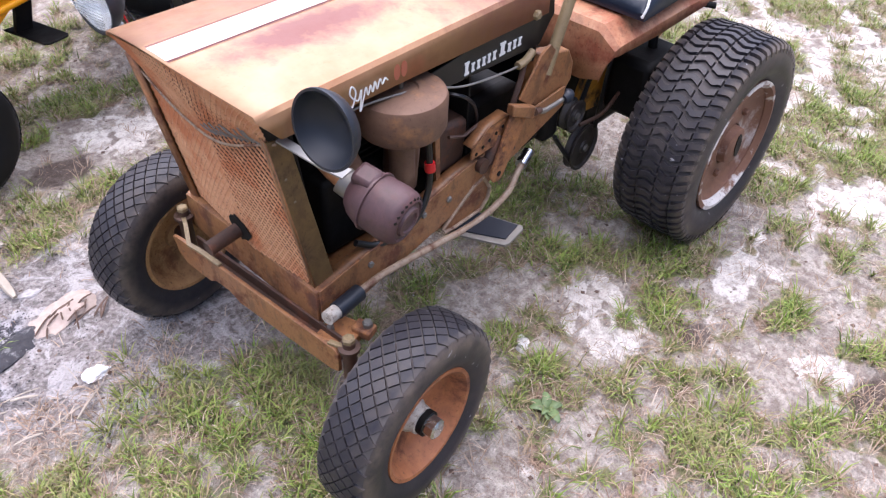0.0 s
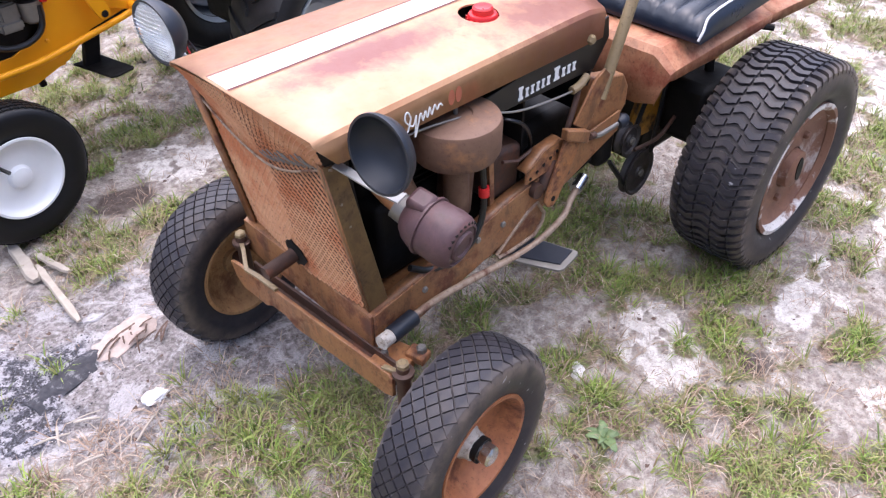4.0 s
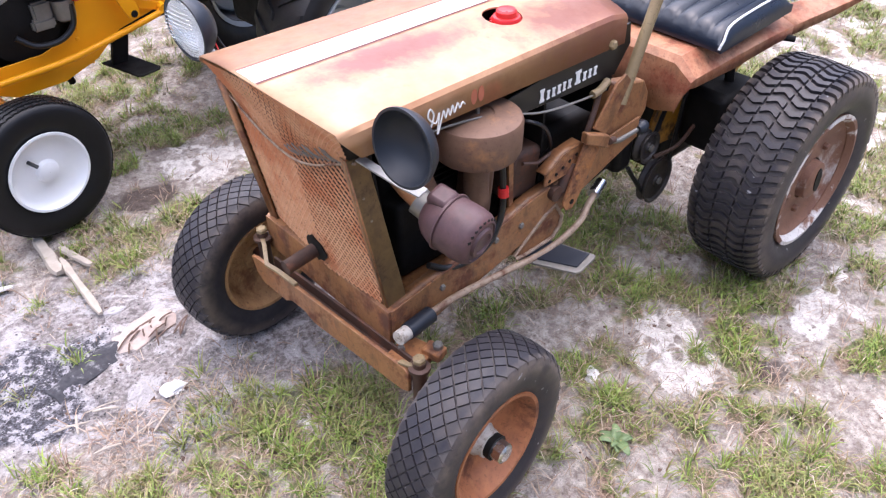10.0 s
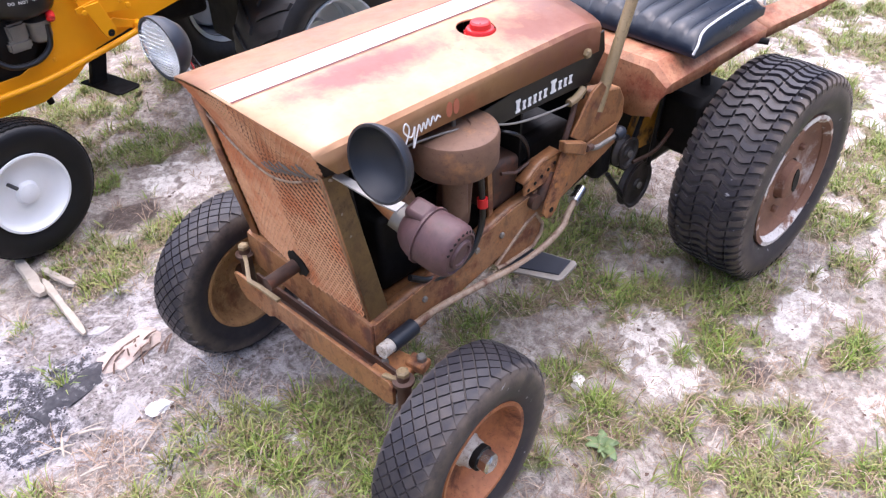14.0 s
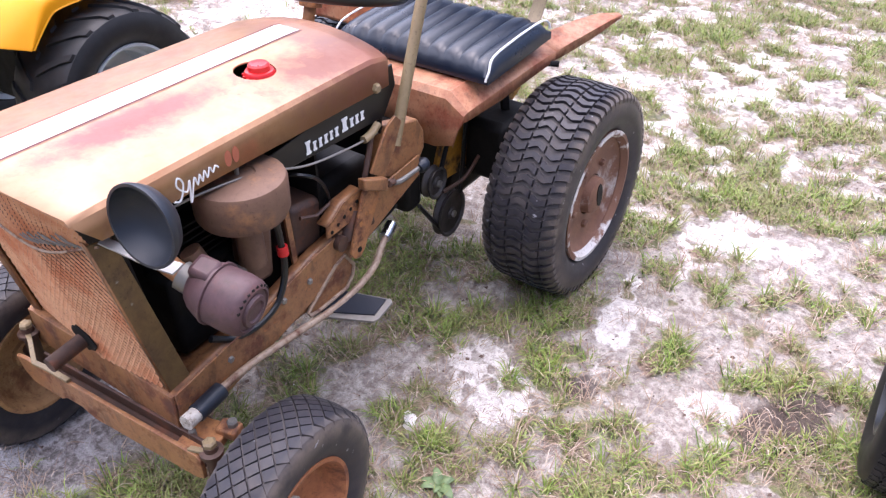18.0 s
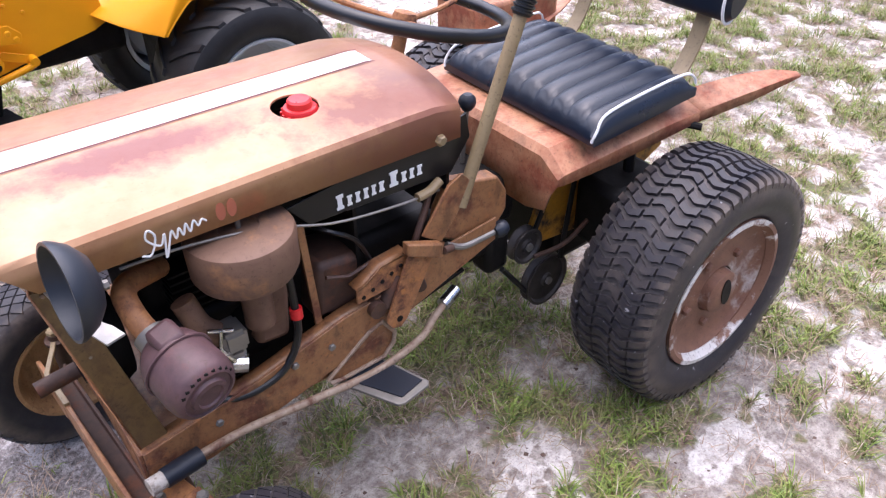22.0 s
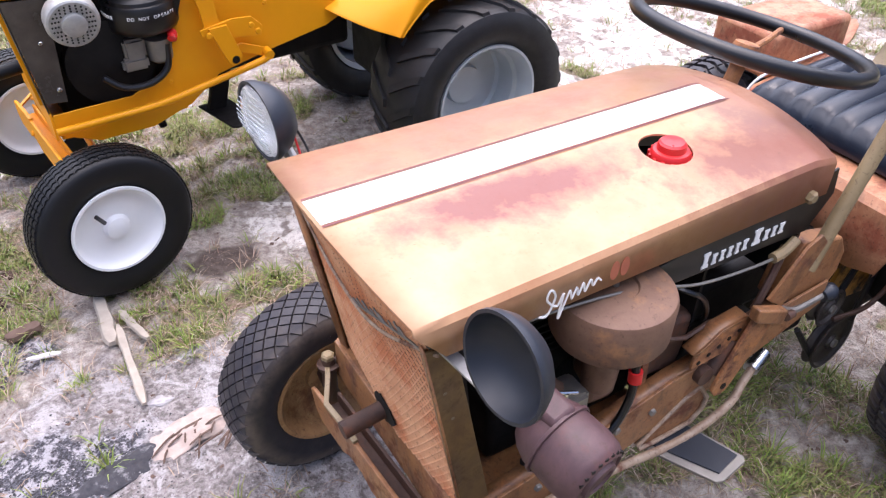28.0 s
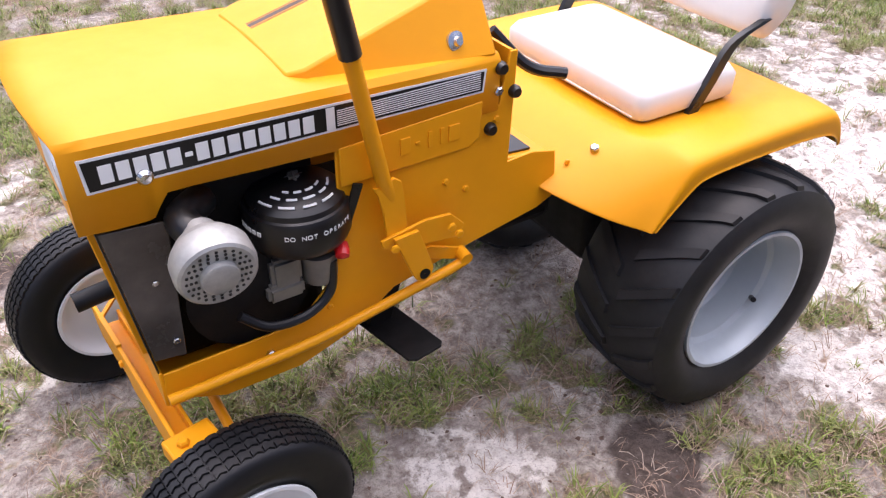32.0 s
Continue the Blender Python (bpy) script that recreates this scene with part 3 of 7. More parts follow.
def blades(name, count, area, accept, size, width, lean, tuft_size, mat, label, category, seed):
    """Many thin curved blades in tufts that open outwards, as one mesh."""
    rng = random.Random(seed)
    verts, faces = [], []
    tries = 0
    while len(faces) < count * 2 and tries < count * 12:
        tries += 1
        cx, cy = rng.uniform(area[0], area[1]), rng.uniform(area[2], area[3])
        if rng.random() > accept(cx, cy):
            continue
        z = field(cx, cy)[5]
        spread = rng.uniform(0.005, 0.026)
        lush = 0.65 + 0.7 * rng.random()
        for _ in range(rng.randint(*tuft_size)):
            a = rng.uniform(0, 2 * math.pi)
            dx, dy = math.cos(a), math.sin(a)
            off = spread * rng.random()
            x, y = cx + dx * off, cy + dy * off
            ln = rng.uniform(*size) * lush
            w = rng.uniform(*width)
            tilt = radians(rng.uniform(*lean))
            b = a + math.pi / 2 + rng.gauss(0, 0.5)
            px, py = math.cos(b) * w, math.sin(b) * w
            h1, o1 = ln * 0.55 * math.cos(tilt * 0.7), ln * 0.55 * math.sin(tilt * 0.7)
            h2, o2 = h1 + ln * 0.45 * math.cos(min(1.75, tilt * 1.5)), o1 + ln * 0.45 * math.sin(min(1.75, tilt * 1.5))
            k = len(verts)
            verts += [(x - px, y - py, z - 0.003), (x + px, y + py, z - 0.003), (x + dx * o1 + px * 0.8, y + dy * o1 + py * 0.8, z + h1),
                      (x + dx * o1 - px * 0.8, y + dy * o1 - py * 0.8, z + h1), (x + dx * o2, y + dy * o2, max(z + 0.002, z + h2))]
            faces += [(k, k + 1, k + 2, k + 3), (k + 3, k + 2, k + 4)]
    me = bpy.data.meshes.new(name)
    me.from_pydata(verts, [], faces)
    me.materials.append(mat)
    return tagged(new(name, me), label, category, kind="stuff")


def blade_material(name, colours):
    m, t, b = material(name)
    g = t.nodes.new("ShaderNodeNewGeometry")
    r = t.nodes.new("ShaderNodeValToRGB")
    e = r.color_ramp.elements
    while len(e) < len(colours):
        e.new(0.5)
    for k, c in enumerate(colours):
        e[k].position, e[k].color = k / (len(colours) - 1), (*c, 1)
    t.links.new(g.outputs["Random Per Island"], r.inputs[0])
    n = noise_tex(t, 5.0, 4)
    col = blend(t, ramp(t, n, [(0.46, grey(0)), (0.64, grey(0.35))]), r.outputs[0], (0.24, 0.19, 0.09))
    t.links.new(col, b.inputs["Base Color"])
    b.inputs["Roughness"].default_value = 0.6
    return m


def reach(x, y):
    """1 round the tractors, thinning out unevenly further off."""
    return min(1.0, max(0.0, 3.8 + 0.5 * fbm(x, y, 1.3, 3) - math.hypot(x - 1.25, y - 1.1)) / 1.0)


GRASS = blade_material("grass_blade", [(0.060, 0.098, 0.015), (0.17, 0.25, 0.037), (0.27, 0.345, 0.062), (0.095, 0.155, 0.022), (0.32, 0.27, 0.11), (0.21, 0.30, 0.042), (0.20, 0.125, 0.06)])
STRAW = blade_material("dry_straw", [(0.42, 0.31, 0.225), (0.28, 0.18, 0.12), (0.52, 0.43, 0.34), (0.19, 0.11, 0.075), (0.36, 0.25, 0.18)])


# ---- wheels ----
def tyre_section(r_bead, r_out, half, square=0.5):
    """(radius, along) from one bead over the tread to the other; the larger square, the flatter the tread."""
    h = r_out - r_bead
    side = [(r_bead - 0.004, -half * 0.66), (r_bead + 0.12 * h, -half * 0.82), (r_bead + 0.36 * h, -half * 0.985), (r_bead + 0.58 * h, -half), (r_bead + 0.76 * h, -half * 0.965),
            (r_bead + 0.89 * h, -half * (0.80 + 0.12 * square)), (r_bead + 0.955 * h, -half * (0.62 + 0.16 * square)), (r_out - 0.012 * h, -half * 0.34)]
    return side + [(r_out, 0.0)] + [(r, -a) for r, a in side[::-1]]


def section_radius(sec, y):
    for (r0, a0), (r1, a1) in zip(sec[4:-4], sec[5:-3]):
        if a0 <= y <= a1:
            return r0 + (r1 - r0) * (y - a0) / (a1 - a0)
    return sec[5][0]


def lug(bm, sec, pts, depth, r_ref):
    """A raised tread block: an outline of (arc, along) on the tyre."""
    lo, hi = [], []
    ca, cy = sum(p[0] for p in pts) / len(pts), sum(p[1] for p in pts) / len(pts)
    for a, y in pts:
        th, r = a / r_ref, section_radius(sec, y)
        lo.append(bm.verts.new(((r - 0.004) * math.cos(th), y, (r - 0.004) * math.sin(th))))
        a2, y2 = ca + (a - ca) * 0.90, cy + (y - cy) * 0.92
        th, r = a2 / r_ref, section_radius(sec, y2) + depth
        hi.append(bm.verts.new((r * math.cos(th), y2, r * math.sin(th))))
    n = len(pts)
    for k in range(n):
        j = (k + 1) % n
        bm.faces.new((lo[k], lo[j], hi[j], hi[k]))
    bm.faces.new(hi)


def diamond_tread(bm, sec, r, half, rows=4, count=38):
    da = 2 * math.pi * r / count
    dy = 2 * half * 0.93 / rows
    for k in range(-(rows), rows + 1):
        yc = k * dy / 2
        if abs(yc) > half * 0.90:
            continue
        for c in range(count):
            a = (c + 0.5 * (k % 2)) * da
            g, lean = 0.93, 0.010 * yc / half
            lug(bm, sec, [(a - da / 2 * g + lean, yc), (a - 0.002 + lean, yc - dy / 2 * g), (a + da / 2 * g + lean, yc), (a + 0.002 + lean, yc + dy / 2 * g)], 0.0050, r)


def wave_tread(bm, sec, r, half, count=62):
    """Wavy turf bars: a middle column of cups, two columns that bend the other way, and shoulder bars."""
    da = 2 * math.pi * r / count
    edges = [-0.965, -0.66, -0.23, 0.23, 0.66, 0.965]
    for q, (lo, hi) in enumerate(zip(edges, edges[1:])):
        y0, y1 = half * lo, half * hi
        shoulder = q in (0, 4)
        way = (1, -1, 1, -1, 1)[q]
        for c in range(count):
            a = (c + (0.5 if q % 2 else 0.0)) * da
            front, back = [], []
            for k in range(9):
                u = k / 8
                wave = 0.0040 * way * (math.cos(2 * math.pi * u) if not shoulder else math.cos(math.pi * (u if q == 4 else 1 - u)))
                y = y0 + (y1 - y0) * (0.02 + 0.96 * u)
                wide = da * (0.33 - 0.05 * math.sin(math.pi * u))
                front.append((a + wave - wide, y))
                back.append((a + wave + wide, y))
            lug(bm, sec, front + back[::-1], 0.0085 if not shoulder else 0.0095, r)


def rib_tread(bm, sec, r, half, ribs=5, count=60):
    w = 2 * half * 0.80 / ribs
    for q in range(ribs):
        y0 = -half * 0.80 + q * w
        for c in range(count):
            a, da = c * 2 * math.pi * r / count, 2 * math.pi * r / count
            z = 0.0036
            pts = [(a + da * 0.03, y0 + w * 0.14), (a + da * 0.5, y0 + w * 0.14 + z), (a + da * 0.97, y0 + w * 0.14), (a + da * 0.97, y0 + w * 0.86), (a + da * 0.5, y0 + w * 0.86 + z), (a + da * 0.03, y0 + w * 0.86)]
            lug(bm, sec, pts, 0.004, r)


def bar_tread(bm, sec, r, half, count=19):
    for side in (-1, 1):
        for c in range(count):
            a = (c + (0.5 if side > 0 else 0)) * 2 * math.pi * r / count
            pts, n = [], 6
            for k in range(n + 1):
                s = k / n
                pts.append((a + 0.075 * s - 0.012, side * half * (0.90 - 0.86 * s)))
            for k in range(n, -1, -1):
                s = k / n
                pts.append((a + 0.075 * s + 0.012, side * half * (0.90 - 0.86 * s)))
            lug(bm, sec, pts, 0.0078, r)


def make_wheel(name, parent, m, r, half, r_rim, tread, rubber, rim_profile, rim_mat, label, square=0.5, tyre_label=""):
    """A wheel whose outer face looks along local -y: the rim is the part, the tyre and the fittings are under it."""
    wheel = part(name, lathe(B(), rim_profile, n=48, cap=False), rim_mat, parent, label)
    wheel.matrix_local = m
    sec = tyre_section(r_rim, r - 0.004, half, square)
    part("tyre", lathe(B(), sec, n=72, cap=False), rubber, wheel, tyre_label)
    if rubber in (RUBBER_FRONT, RUBBER_REAR):
        part("groove_bed", lathe(B(), [(q + 0.0008, a) for q, a in sec[5:-5]], n=72, cap=False), RUBBER_GROOVE, wheel, "dusty grooves of the tread")
    bm = B()
    tread(bm, sec, r - 0.004, half)
    part("tread", bm, rubber, wheel, smooth=25)
    return wheel


# ---- the rusty gold-brown tractor ----
BROWN = thing("garden_tractor", pose(0, 0, 0, 0, 0, 0.6), "weathered rusty gold-brown vintage garden tractor with black seat", "tractor", "tractors on the sand")


def hood_shell(sections):
    """A sheet hood: each section gives x-shift per point and the (y, z) line across."""
    bm = B()
    rings = [ring(bm, pts) for pts in sections]
    return skin(bm, rings, closed=False)


def hood_line(x0, dx_mid, skirt, half, z_edge, z_mid, n=12):
    pts = [(x0, -half, skirt), (x0, -half, z_edge - 0.008), (x0, -half + 0.005, z_edge)]
    for k in range(1, n):
        y = -half + 2 * half * k / n
        s = 1 - (y / half) ** 2
        pts.append((x0 + dx_mid * s, y, z_edge + (z_mid - z_edge) * s))
    return pts + [(x0, half - 0.005, z_edge), (x0, half, z_edge - 0.008), (x0, half, skirt)]


def hood_z(y, s):
    """Height of the hood's top, s from 0 at the nose to 1 at the dash."""
    half, z_edge, z_mid = 0.200 - 0.012 * s, 0.739 - 0.010 * s, 0.763 - 0.013 * s
    return z_edge + (z_mid - z_edge) * (1 - (y / half) ** 2)


def brown_hood():
    secs = []
    for k in range(15):
        s = k / 14
        x = -0.087 + 0.707 * s
        drop = -0.010 * max(0.0, (s - 0.90) / 0.10) ** 2
        line = hood_line(x, -0.016 * (1 - s) + 0.018 * s, 0.687 - 0.027 * s, 0.200 - 0.012 * s, 0.739 - 0.010 * s, 0.763 - 0.013 * s)
        back = 0.038 if k == 0 else 0.0
        wide = 1 + 0.105 * (1 - s)
        secs.append([Vector((p[0] + (back if p[2] < 0.70 else 0), p[1] * (wide if p[1] < 0 else 0.915), p[2] + (drop if p[2] > 0.70 else 0) + (0.011 if p[1] < 0 else -0.005) * (1 - s) * (p[1] / 0.2) ** 2)) for p in line])
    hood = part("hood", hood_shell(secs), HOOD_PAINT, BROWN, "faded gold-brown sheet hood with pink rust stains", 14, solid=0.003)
    cut(hood, lathe(B(), [(0.037, 0), (0.037, 0.2)], along((0.382, -0.082, 0.66), (0.382, -0.082, 0.86)), 32))

    def strip(y0, y1, lift, x0=-0.1025, x1=0.628):
        bm = B()
        rows = []
        for k in range(11):
            s = k / 10
            rows.append(ring(bm, [Vector((x0 + (x1 - x0) * s + (0.004 if k == 0 else 0), y0 + (y1 - y0) * j / 3 + 0.005 + 0.012 * s, hood_z(y0 + (y1 - y0) * j / 3 + 0.005 + 0.012 * s, s) + lift - 0.010 * max(0.0, (s - 0.9) / 0.1) ** 2)) for j in range(4)]))
        return skin(bm, rows, closed=False)
    part("stripe", strip(-0.031, 0.023, 0.0012), STRIPE_WHITE, hood, "chalky white centre stripe")
    part("pinstripe", strip(-0.0365, -0.0335, 0.0016), STRIPE_RED, hood, "thin maroon pinstripe")
    part("pinstripe", strip(0.0255, 0.0285, 0.0016), STRIPE_RED, hood, "thin maroon pinstripe")
    # fuel cap in its round opening
    m = along((0.388, -0.087, 0.724), (0.388, -0.087, 0.80))
    cap = part("fuel_cap", lathe(B(), [(0.0, 0.0), (0.026, 0.0), (0.028, 0.006), (0.028, 0.022), (0.025, 0.027), (0.020, 0.028), (0.019, 0.037), (0.016, 0.040), (0.0, 0.041)], m, 28, False), RED, BROWN, "red screw-on fuel cap")
    bm = B()
    for k in range(14):
        a = 2 * math.pi * k / 14
        box(bm, (0.388 + 0.0285 * math.cos(a), -0.087 + 0.0285 * math.sin(a), 0.738), (0.004, 0.004, 0.014), (0, 0, math.degrees(a)))
    part("grip_rib", bm, RED, cap)
    part("fuel_tank", lathe(B(), [(0.0, 0), (0.075, 0.0), (0.085, 0.012), (0.085, 0.06), (0.07, 0.075), (0.0, 0.075)], along((0.382, -0.082, 0.640), (0.382, -0.082, 0.735)), 28, False), BLACK_OIL, BROWN, "dark fuel tank below the cap")
    # white script plate shapes, red numeral shapes
    wave = glide([(0.078, 0, 0.690), (0.090, 0, 0.688), (0.100, 0, 0.706), (0.092, 0, 0.716), (0.088, 0, 0.706), (0.104, 0, 0.694), (0.112, 0, 0.706), (0.108, 0, 0.678), (0.116, 0, 0.694), (0.122, 0, 0.706),
                  (0.126, 0, 0.695), (0.132, 0, 0.706), (0.136, 0, 0.696), (0.142, 0, 0.708), (0.146, 0, 0.697), (0.153, 0, 0.708), (0.158, 0, 0.700), (0.164, 0, 0.706), (0.170, 0, 0.702)], 5)
    part("script_mark", tube(B(), [Vector((p.x, -0.2126 + 0.043 * (p.x - 0.09), 0.698 + (p.z - 0.698) * 1.3 - 0.022 * (p.x - 0.1))) for p in wave], 0.0016, 6), LETTER_WHITE, hood, "plain white wavy script stroke")
    for k in range(2):
        bm = lathe(B(), [(0.0, 0.0), (0.5, 0.0), (0.5, 1.0), (0.0, 1.0)], pose(0.192 + 0.016 * k, -0.2080, 0.706) @ Matrix.Diagonal((0.014, 0.0012, 0.028, 1)), 14, False)
        part("numeral_mark", bm, LETTER_RED, hood, "faded red numeral patch", 0)


brown_hood()


def mesh_panel(bm, a, b, c, d, step=0.0128, strand=0.0040):
    """Expanded metal over the four-cornered face a b c d (a to b across, a to d down)."""
    a, b, c, d = Vector(a), Vector(b), Vector(c), Vector(d)
    across, down = max((b - a).length, (c - d).length), ((d - a).length + (c - b).length) / 2
    nu, nv = int(across / step), int(down / (step * 0.66))
    nrm = (b - a).cross(d - a).normalized()

    def at(u, v):
        return a * (1 - u) * (1 - v) + b * u * (1 - v) + c * u * v + d * (1 - u) * v
    for j in range(nv):
        prev = None
        for i in range(2 * nu + 1):
            off = 0.5 if (i + j) % 2 else -0.5
            v = min(1, max(0, (j + 0.5 + off * 0.80) / nv))
            p = at(i / (2 * nu), v)
            dv = (at(i / (2 * nu), min(1, v + 0.02)) - at(i / (2 * nu), max(0, v - 0.02))).normalized() * strand / 2
            cur = (bm.verts.new(p - dv - nrm * 0.0011), bm.verts.new(p + dv + nrm * 0.0011))
            if prev:
                bm.faces.new((prev[0], cur[0], cur[1], prev[1]))
            prev = cur


def brown_grille():
    wire = glide([(-0.044, -0.196, 0.674), (-0.052, -0.15, 0.655), (-0.056, -0.09, 0.628), (-0.058, -0.03, 0.616), (-0.056, 0.05, 0.622), (-0.052, 0.12, 0.636), (-0.046, 0.190, 0.652)])
    grille = part("grille_wire", tube(B(), wire, 0.0022, 8), LINK_WORN, BROWN, "bent rusty wire tied across the grille")
    top_l, top_m, top_r = (-0.082, -0.211, 0.742), (-0.099, 0.0, 0.756), (-0.083, 0.176, 0.726)
    mid_l, mid_m, mid_r = (-0.046, -0.180, 0.668), (-0.055, -0.03, 0.618), (-0.044, 0.172, 0.652)
    low_l, low_m, low_r = (0.000, -0.178, 0.349), (-0.012, -0.03, 0.349), (0.010, 0.178, 0.349)
    for q in ((top_l, top_m, mid_m, mid_l), (top_m, top_r, mid_r, mid_m), (mid_l, mid_m, low_m, low_l), (mid_m, mid_r, low_r, low_m)):
        bm = B()
        mesh_panel(bm, *q)
        part("grille_mesh", bm, GRILLE_RUST, grille, "rusted expanded-metal mesh", 0)
    # torn strands above the wire
    rng = random.Random(9)
    for k in range(9):
        y = -0.165 + 0.014 * k
        u = (y + 0.18) / 0.15
        p = Vector((-0.050 - 0.006 * u, y, 0.668 - 0.046 * u))
        q = p + Vector((-0.012, 0.020 + 0.012 * rng.random(), 0.014 + 0.010 * rng.random()))
        part("torn_strand", tube(B(), [p, (p + q) / 2 + Vector((-0.004, 0, 0.002)), q], 0.0013, 5), STEEL_DULL, grille, "bleached torn mesh strand")
    # sheet added behind the mesh; its black stands in for the shaded cavity
    part("grille_backing", plate(B(), [(-0.186, 0.352), (0.186, 0.352), (0.174, 0.706), (0.0, 0.738), (-0.186, 0.715)], 0.004, pose(0.076, 0, 0, 0, 0, 90) @ pose(0, 0, 0, -7, 0, 0)), BLACK_OIL, BROWN, "dark sheet added behind the mesh for its shaded cavity", 30)
    bm = B()
    rim = [(0.030 * (1 + 0.18 * rng.uniform(-1, 1)) * math.cos(a), 0.030 * (1 + 0.18 * rng.uniform(-1, 1)) * math.sin(a)) for a in [2 * math.pi * k / 18 for k in range(18)]]
    plate(bm, rim, 0.002, pose(-0.0205, -0.012, 0.392, 0, 0, 90) @ pose(0, 0, 0, -7, 0, 0))
    part("torn_opening", bm, BLACK_OIL, grille, "dark ragged hole round the shaft", 0)
    # corner posts: bent sheet on both sides of the opening
    for s in (-1, 1):
        bm = B()
        plate(bm, [(-0.060, 0.680), (-0.018, 0.672), (0.045, 0.352), (0.000, 0.345)], 0.004, pose(0, 0.190 * s, 0))
        ob = part("corner_post", bm, OLIVE_GOLD, BROWN, "oily gold sheet corner post", 30, bevel=0.001)
        bm = B()
        skin(bm, [ring(bm, [(-0.060, 0.191 * s, 0.680), (-0.056, 0.172 * s, 0.680)]), ring(bm, [(0.000, 0.191 * s, 0.345), (0.004, 0.172 * s, 0.345)])], closed=False)
        part("flange", bm, RUST_GOLD, ob, "", 30, solid=0.003)
        for k in range(2):
            part("screw", bolt(B(), (-0.030 + 0.012 * k, 0.187 * s + (0.004 if s > 0 else 0), 0.60 - 0.05 * k), 0.004, 0.003, (0, s, 0)), STEEL_DULL, ob)


brown_grille()


def brown_frame():
    # front cross plate and side rails
    bm = B()
    box(bm, (-0.004, 0, 0.306), (0.006, 0.404, 0.080))
    box(bm, (0.020, 0, 0.344), (0.046, 0.404, 0.005))
    part("front_plate", bm, RUST_GOLD, BROWN, "gold-brown frame nose plate", 30, bevel=0.0015)
    for s in (-1, 1):
        rail = [(-0.001, 0.268), (-0.001, 0.346), (0.20, 0.378), (0.36, 0.418), (0.42, 0.425), (0.58, 0.468), (0.69, 0.478), (0.69, 0.43), (0.60, 0.40), (0.44, 0.345), (0.30, 0.312), (0.10, 0.268)]
        bm = plate(B(), rail, 0.005, pose(0, 0.2025 * s - 0.0025, 0))
        ob = part("side_rail", bm, RUST_GOLD, BROWN, "rust-streaked gold-brown side rail", 30, bevel=0.0012)
        bm = B()
        skin(bm, [ring(bm, [(x, 0.200 * s, z - 0.001), (x, 0.176 * s, z - 0.001)]) for x, z in rail[1:6]], closed=False)
        part("rail_flange", bm, RUST_GOLD, ob, "", 30, solid=0.004)
        for x, z in ((0.12, 0.335), (0.26, 0.372), (0.33, 0.372)):
            part("rail_bolt", bolt(B(), (x, 0.205 * s, z), 0.007, 0.005, (0, s, 0)), STEEL_DULL, ob)
    # floor pan under the engine, and behind it an added dark sheet that blocks light from the gap
    part("gap_sheet", box(B(), (0.50, 0, 0.352), (0.26, 0.38, 0.006), (0, -12, 0)), BLACK_OIL, BROWN, "dark sheet added to block light from the gap", 30)
    part("engine_pan", box(B(), (0.20, 0, 0.300), (0.36, 0.39, 0.006)), RUST_GOLD, BROWN, "rusty engine floor pan")
    # tunnel, transaxle and belt guard
    bm = B()
    box(bm, (0.62, 0.02, 0.42), (0.42, 0.26, 0.11))
    box(bm, (1.02, 0.0, 0.30), (0.20, 0.24, 0.22))
    part("transaxle", bm, BLACK_OIL, BROWN, "greasy black transaxle and tunnel", 30, bevel=0.02)
    # black box added to hide bright sand between fender and rear wheel
    part("gap_box", box(B(), (1.05, -0.195, 0.352), (0.16, 0.12, 0.16)), BLACK_OIL, BROWN, "black box added to darken the gap beside the axle", 30, bevel=0.02)
    part("rear_axle", rod(B(), (1.085, -0.38, 0.267), (1.085, 0.38, 0.267), 0.028), BLACK_OIL, BROWN)
    bm = B()
    plate(bm, [(0.83, 0.30), (0.90, 0.48), (1.20, 0.50), (1.25, 0.40), (1.0, 0.28)], 0.008, pose(0, -0.135, 0))
    part("rear_side_plate", bm, YELLOW_OLD, BROWN, "grimy yellow rear side plate", 30, bevel=0.001)
    # footrest
    bm = plate(B(), [(0.335, -0.20), (0.43, -0.20), (0.462, -0.296), (0.455, -0.304), (0.40, -0.312), (0.388, -0.308)], 0.006, pose(0, 0, 0.280, -90, 0, 0))
    foot = part("footrest", bm, STEEL_DULL, BROWN, "worn grey steel footrest plate", 30, bevel=0.0012)
    bm = plate(B(), [(0.350, -0.205), (0.425, -0.205), (0.452, -0.290), (0.402, -0.300)], 0.003, pose(0, 0, 0.2835, -90, 0, 0))
    part("foot_pad", bm, DARK_SHELL, foot, "scuffed black rubber pad", 30)
    tri = [(0.314, 0.303), (0.322, 0.292), (0.345, 0.288), (0.430, 0.290), (0.452, 0.312), (0.456, 0.335), (0.432, 0.372), (0.405, 0.364)]
    fb = part("foot_bracket", plate(B(), tri, 0.004, pose(0, -0.203, 0)), RUST_GOLD, BROWN, "bent gold-brown footrest bracket", 30, bevel=0.001)
    part("worn_rim", tube(B(), [(x, -0.206, z) for x, z in tri], 0.0042, 8, True), LINK_WORN, fb, "pale worn bracket rim")


YELLOW_OLD = worn_paint("grimy_old_yellow", (0.48, 0.21, 0.012), (0.30, 0.13, 0.015), rust=(0.02, 0.017, 0.014), rust_at=0.5, scale=14, rough=0.5)
brown_frame()


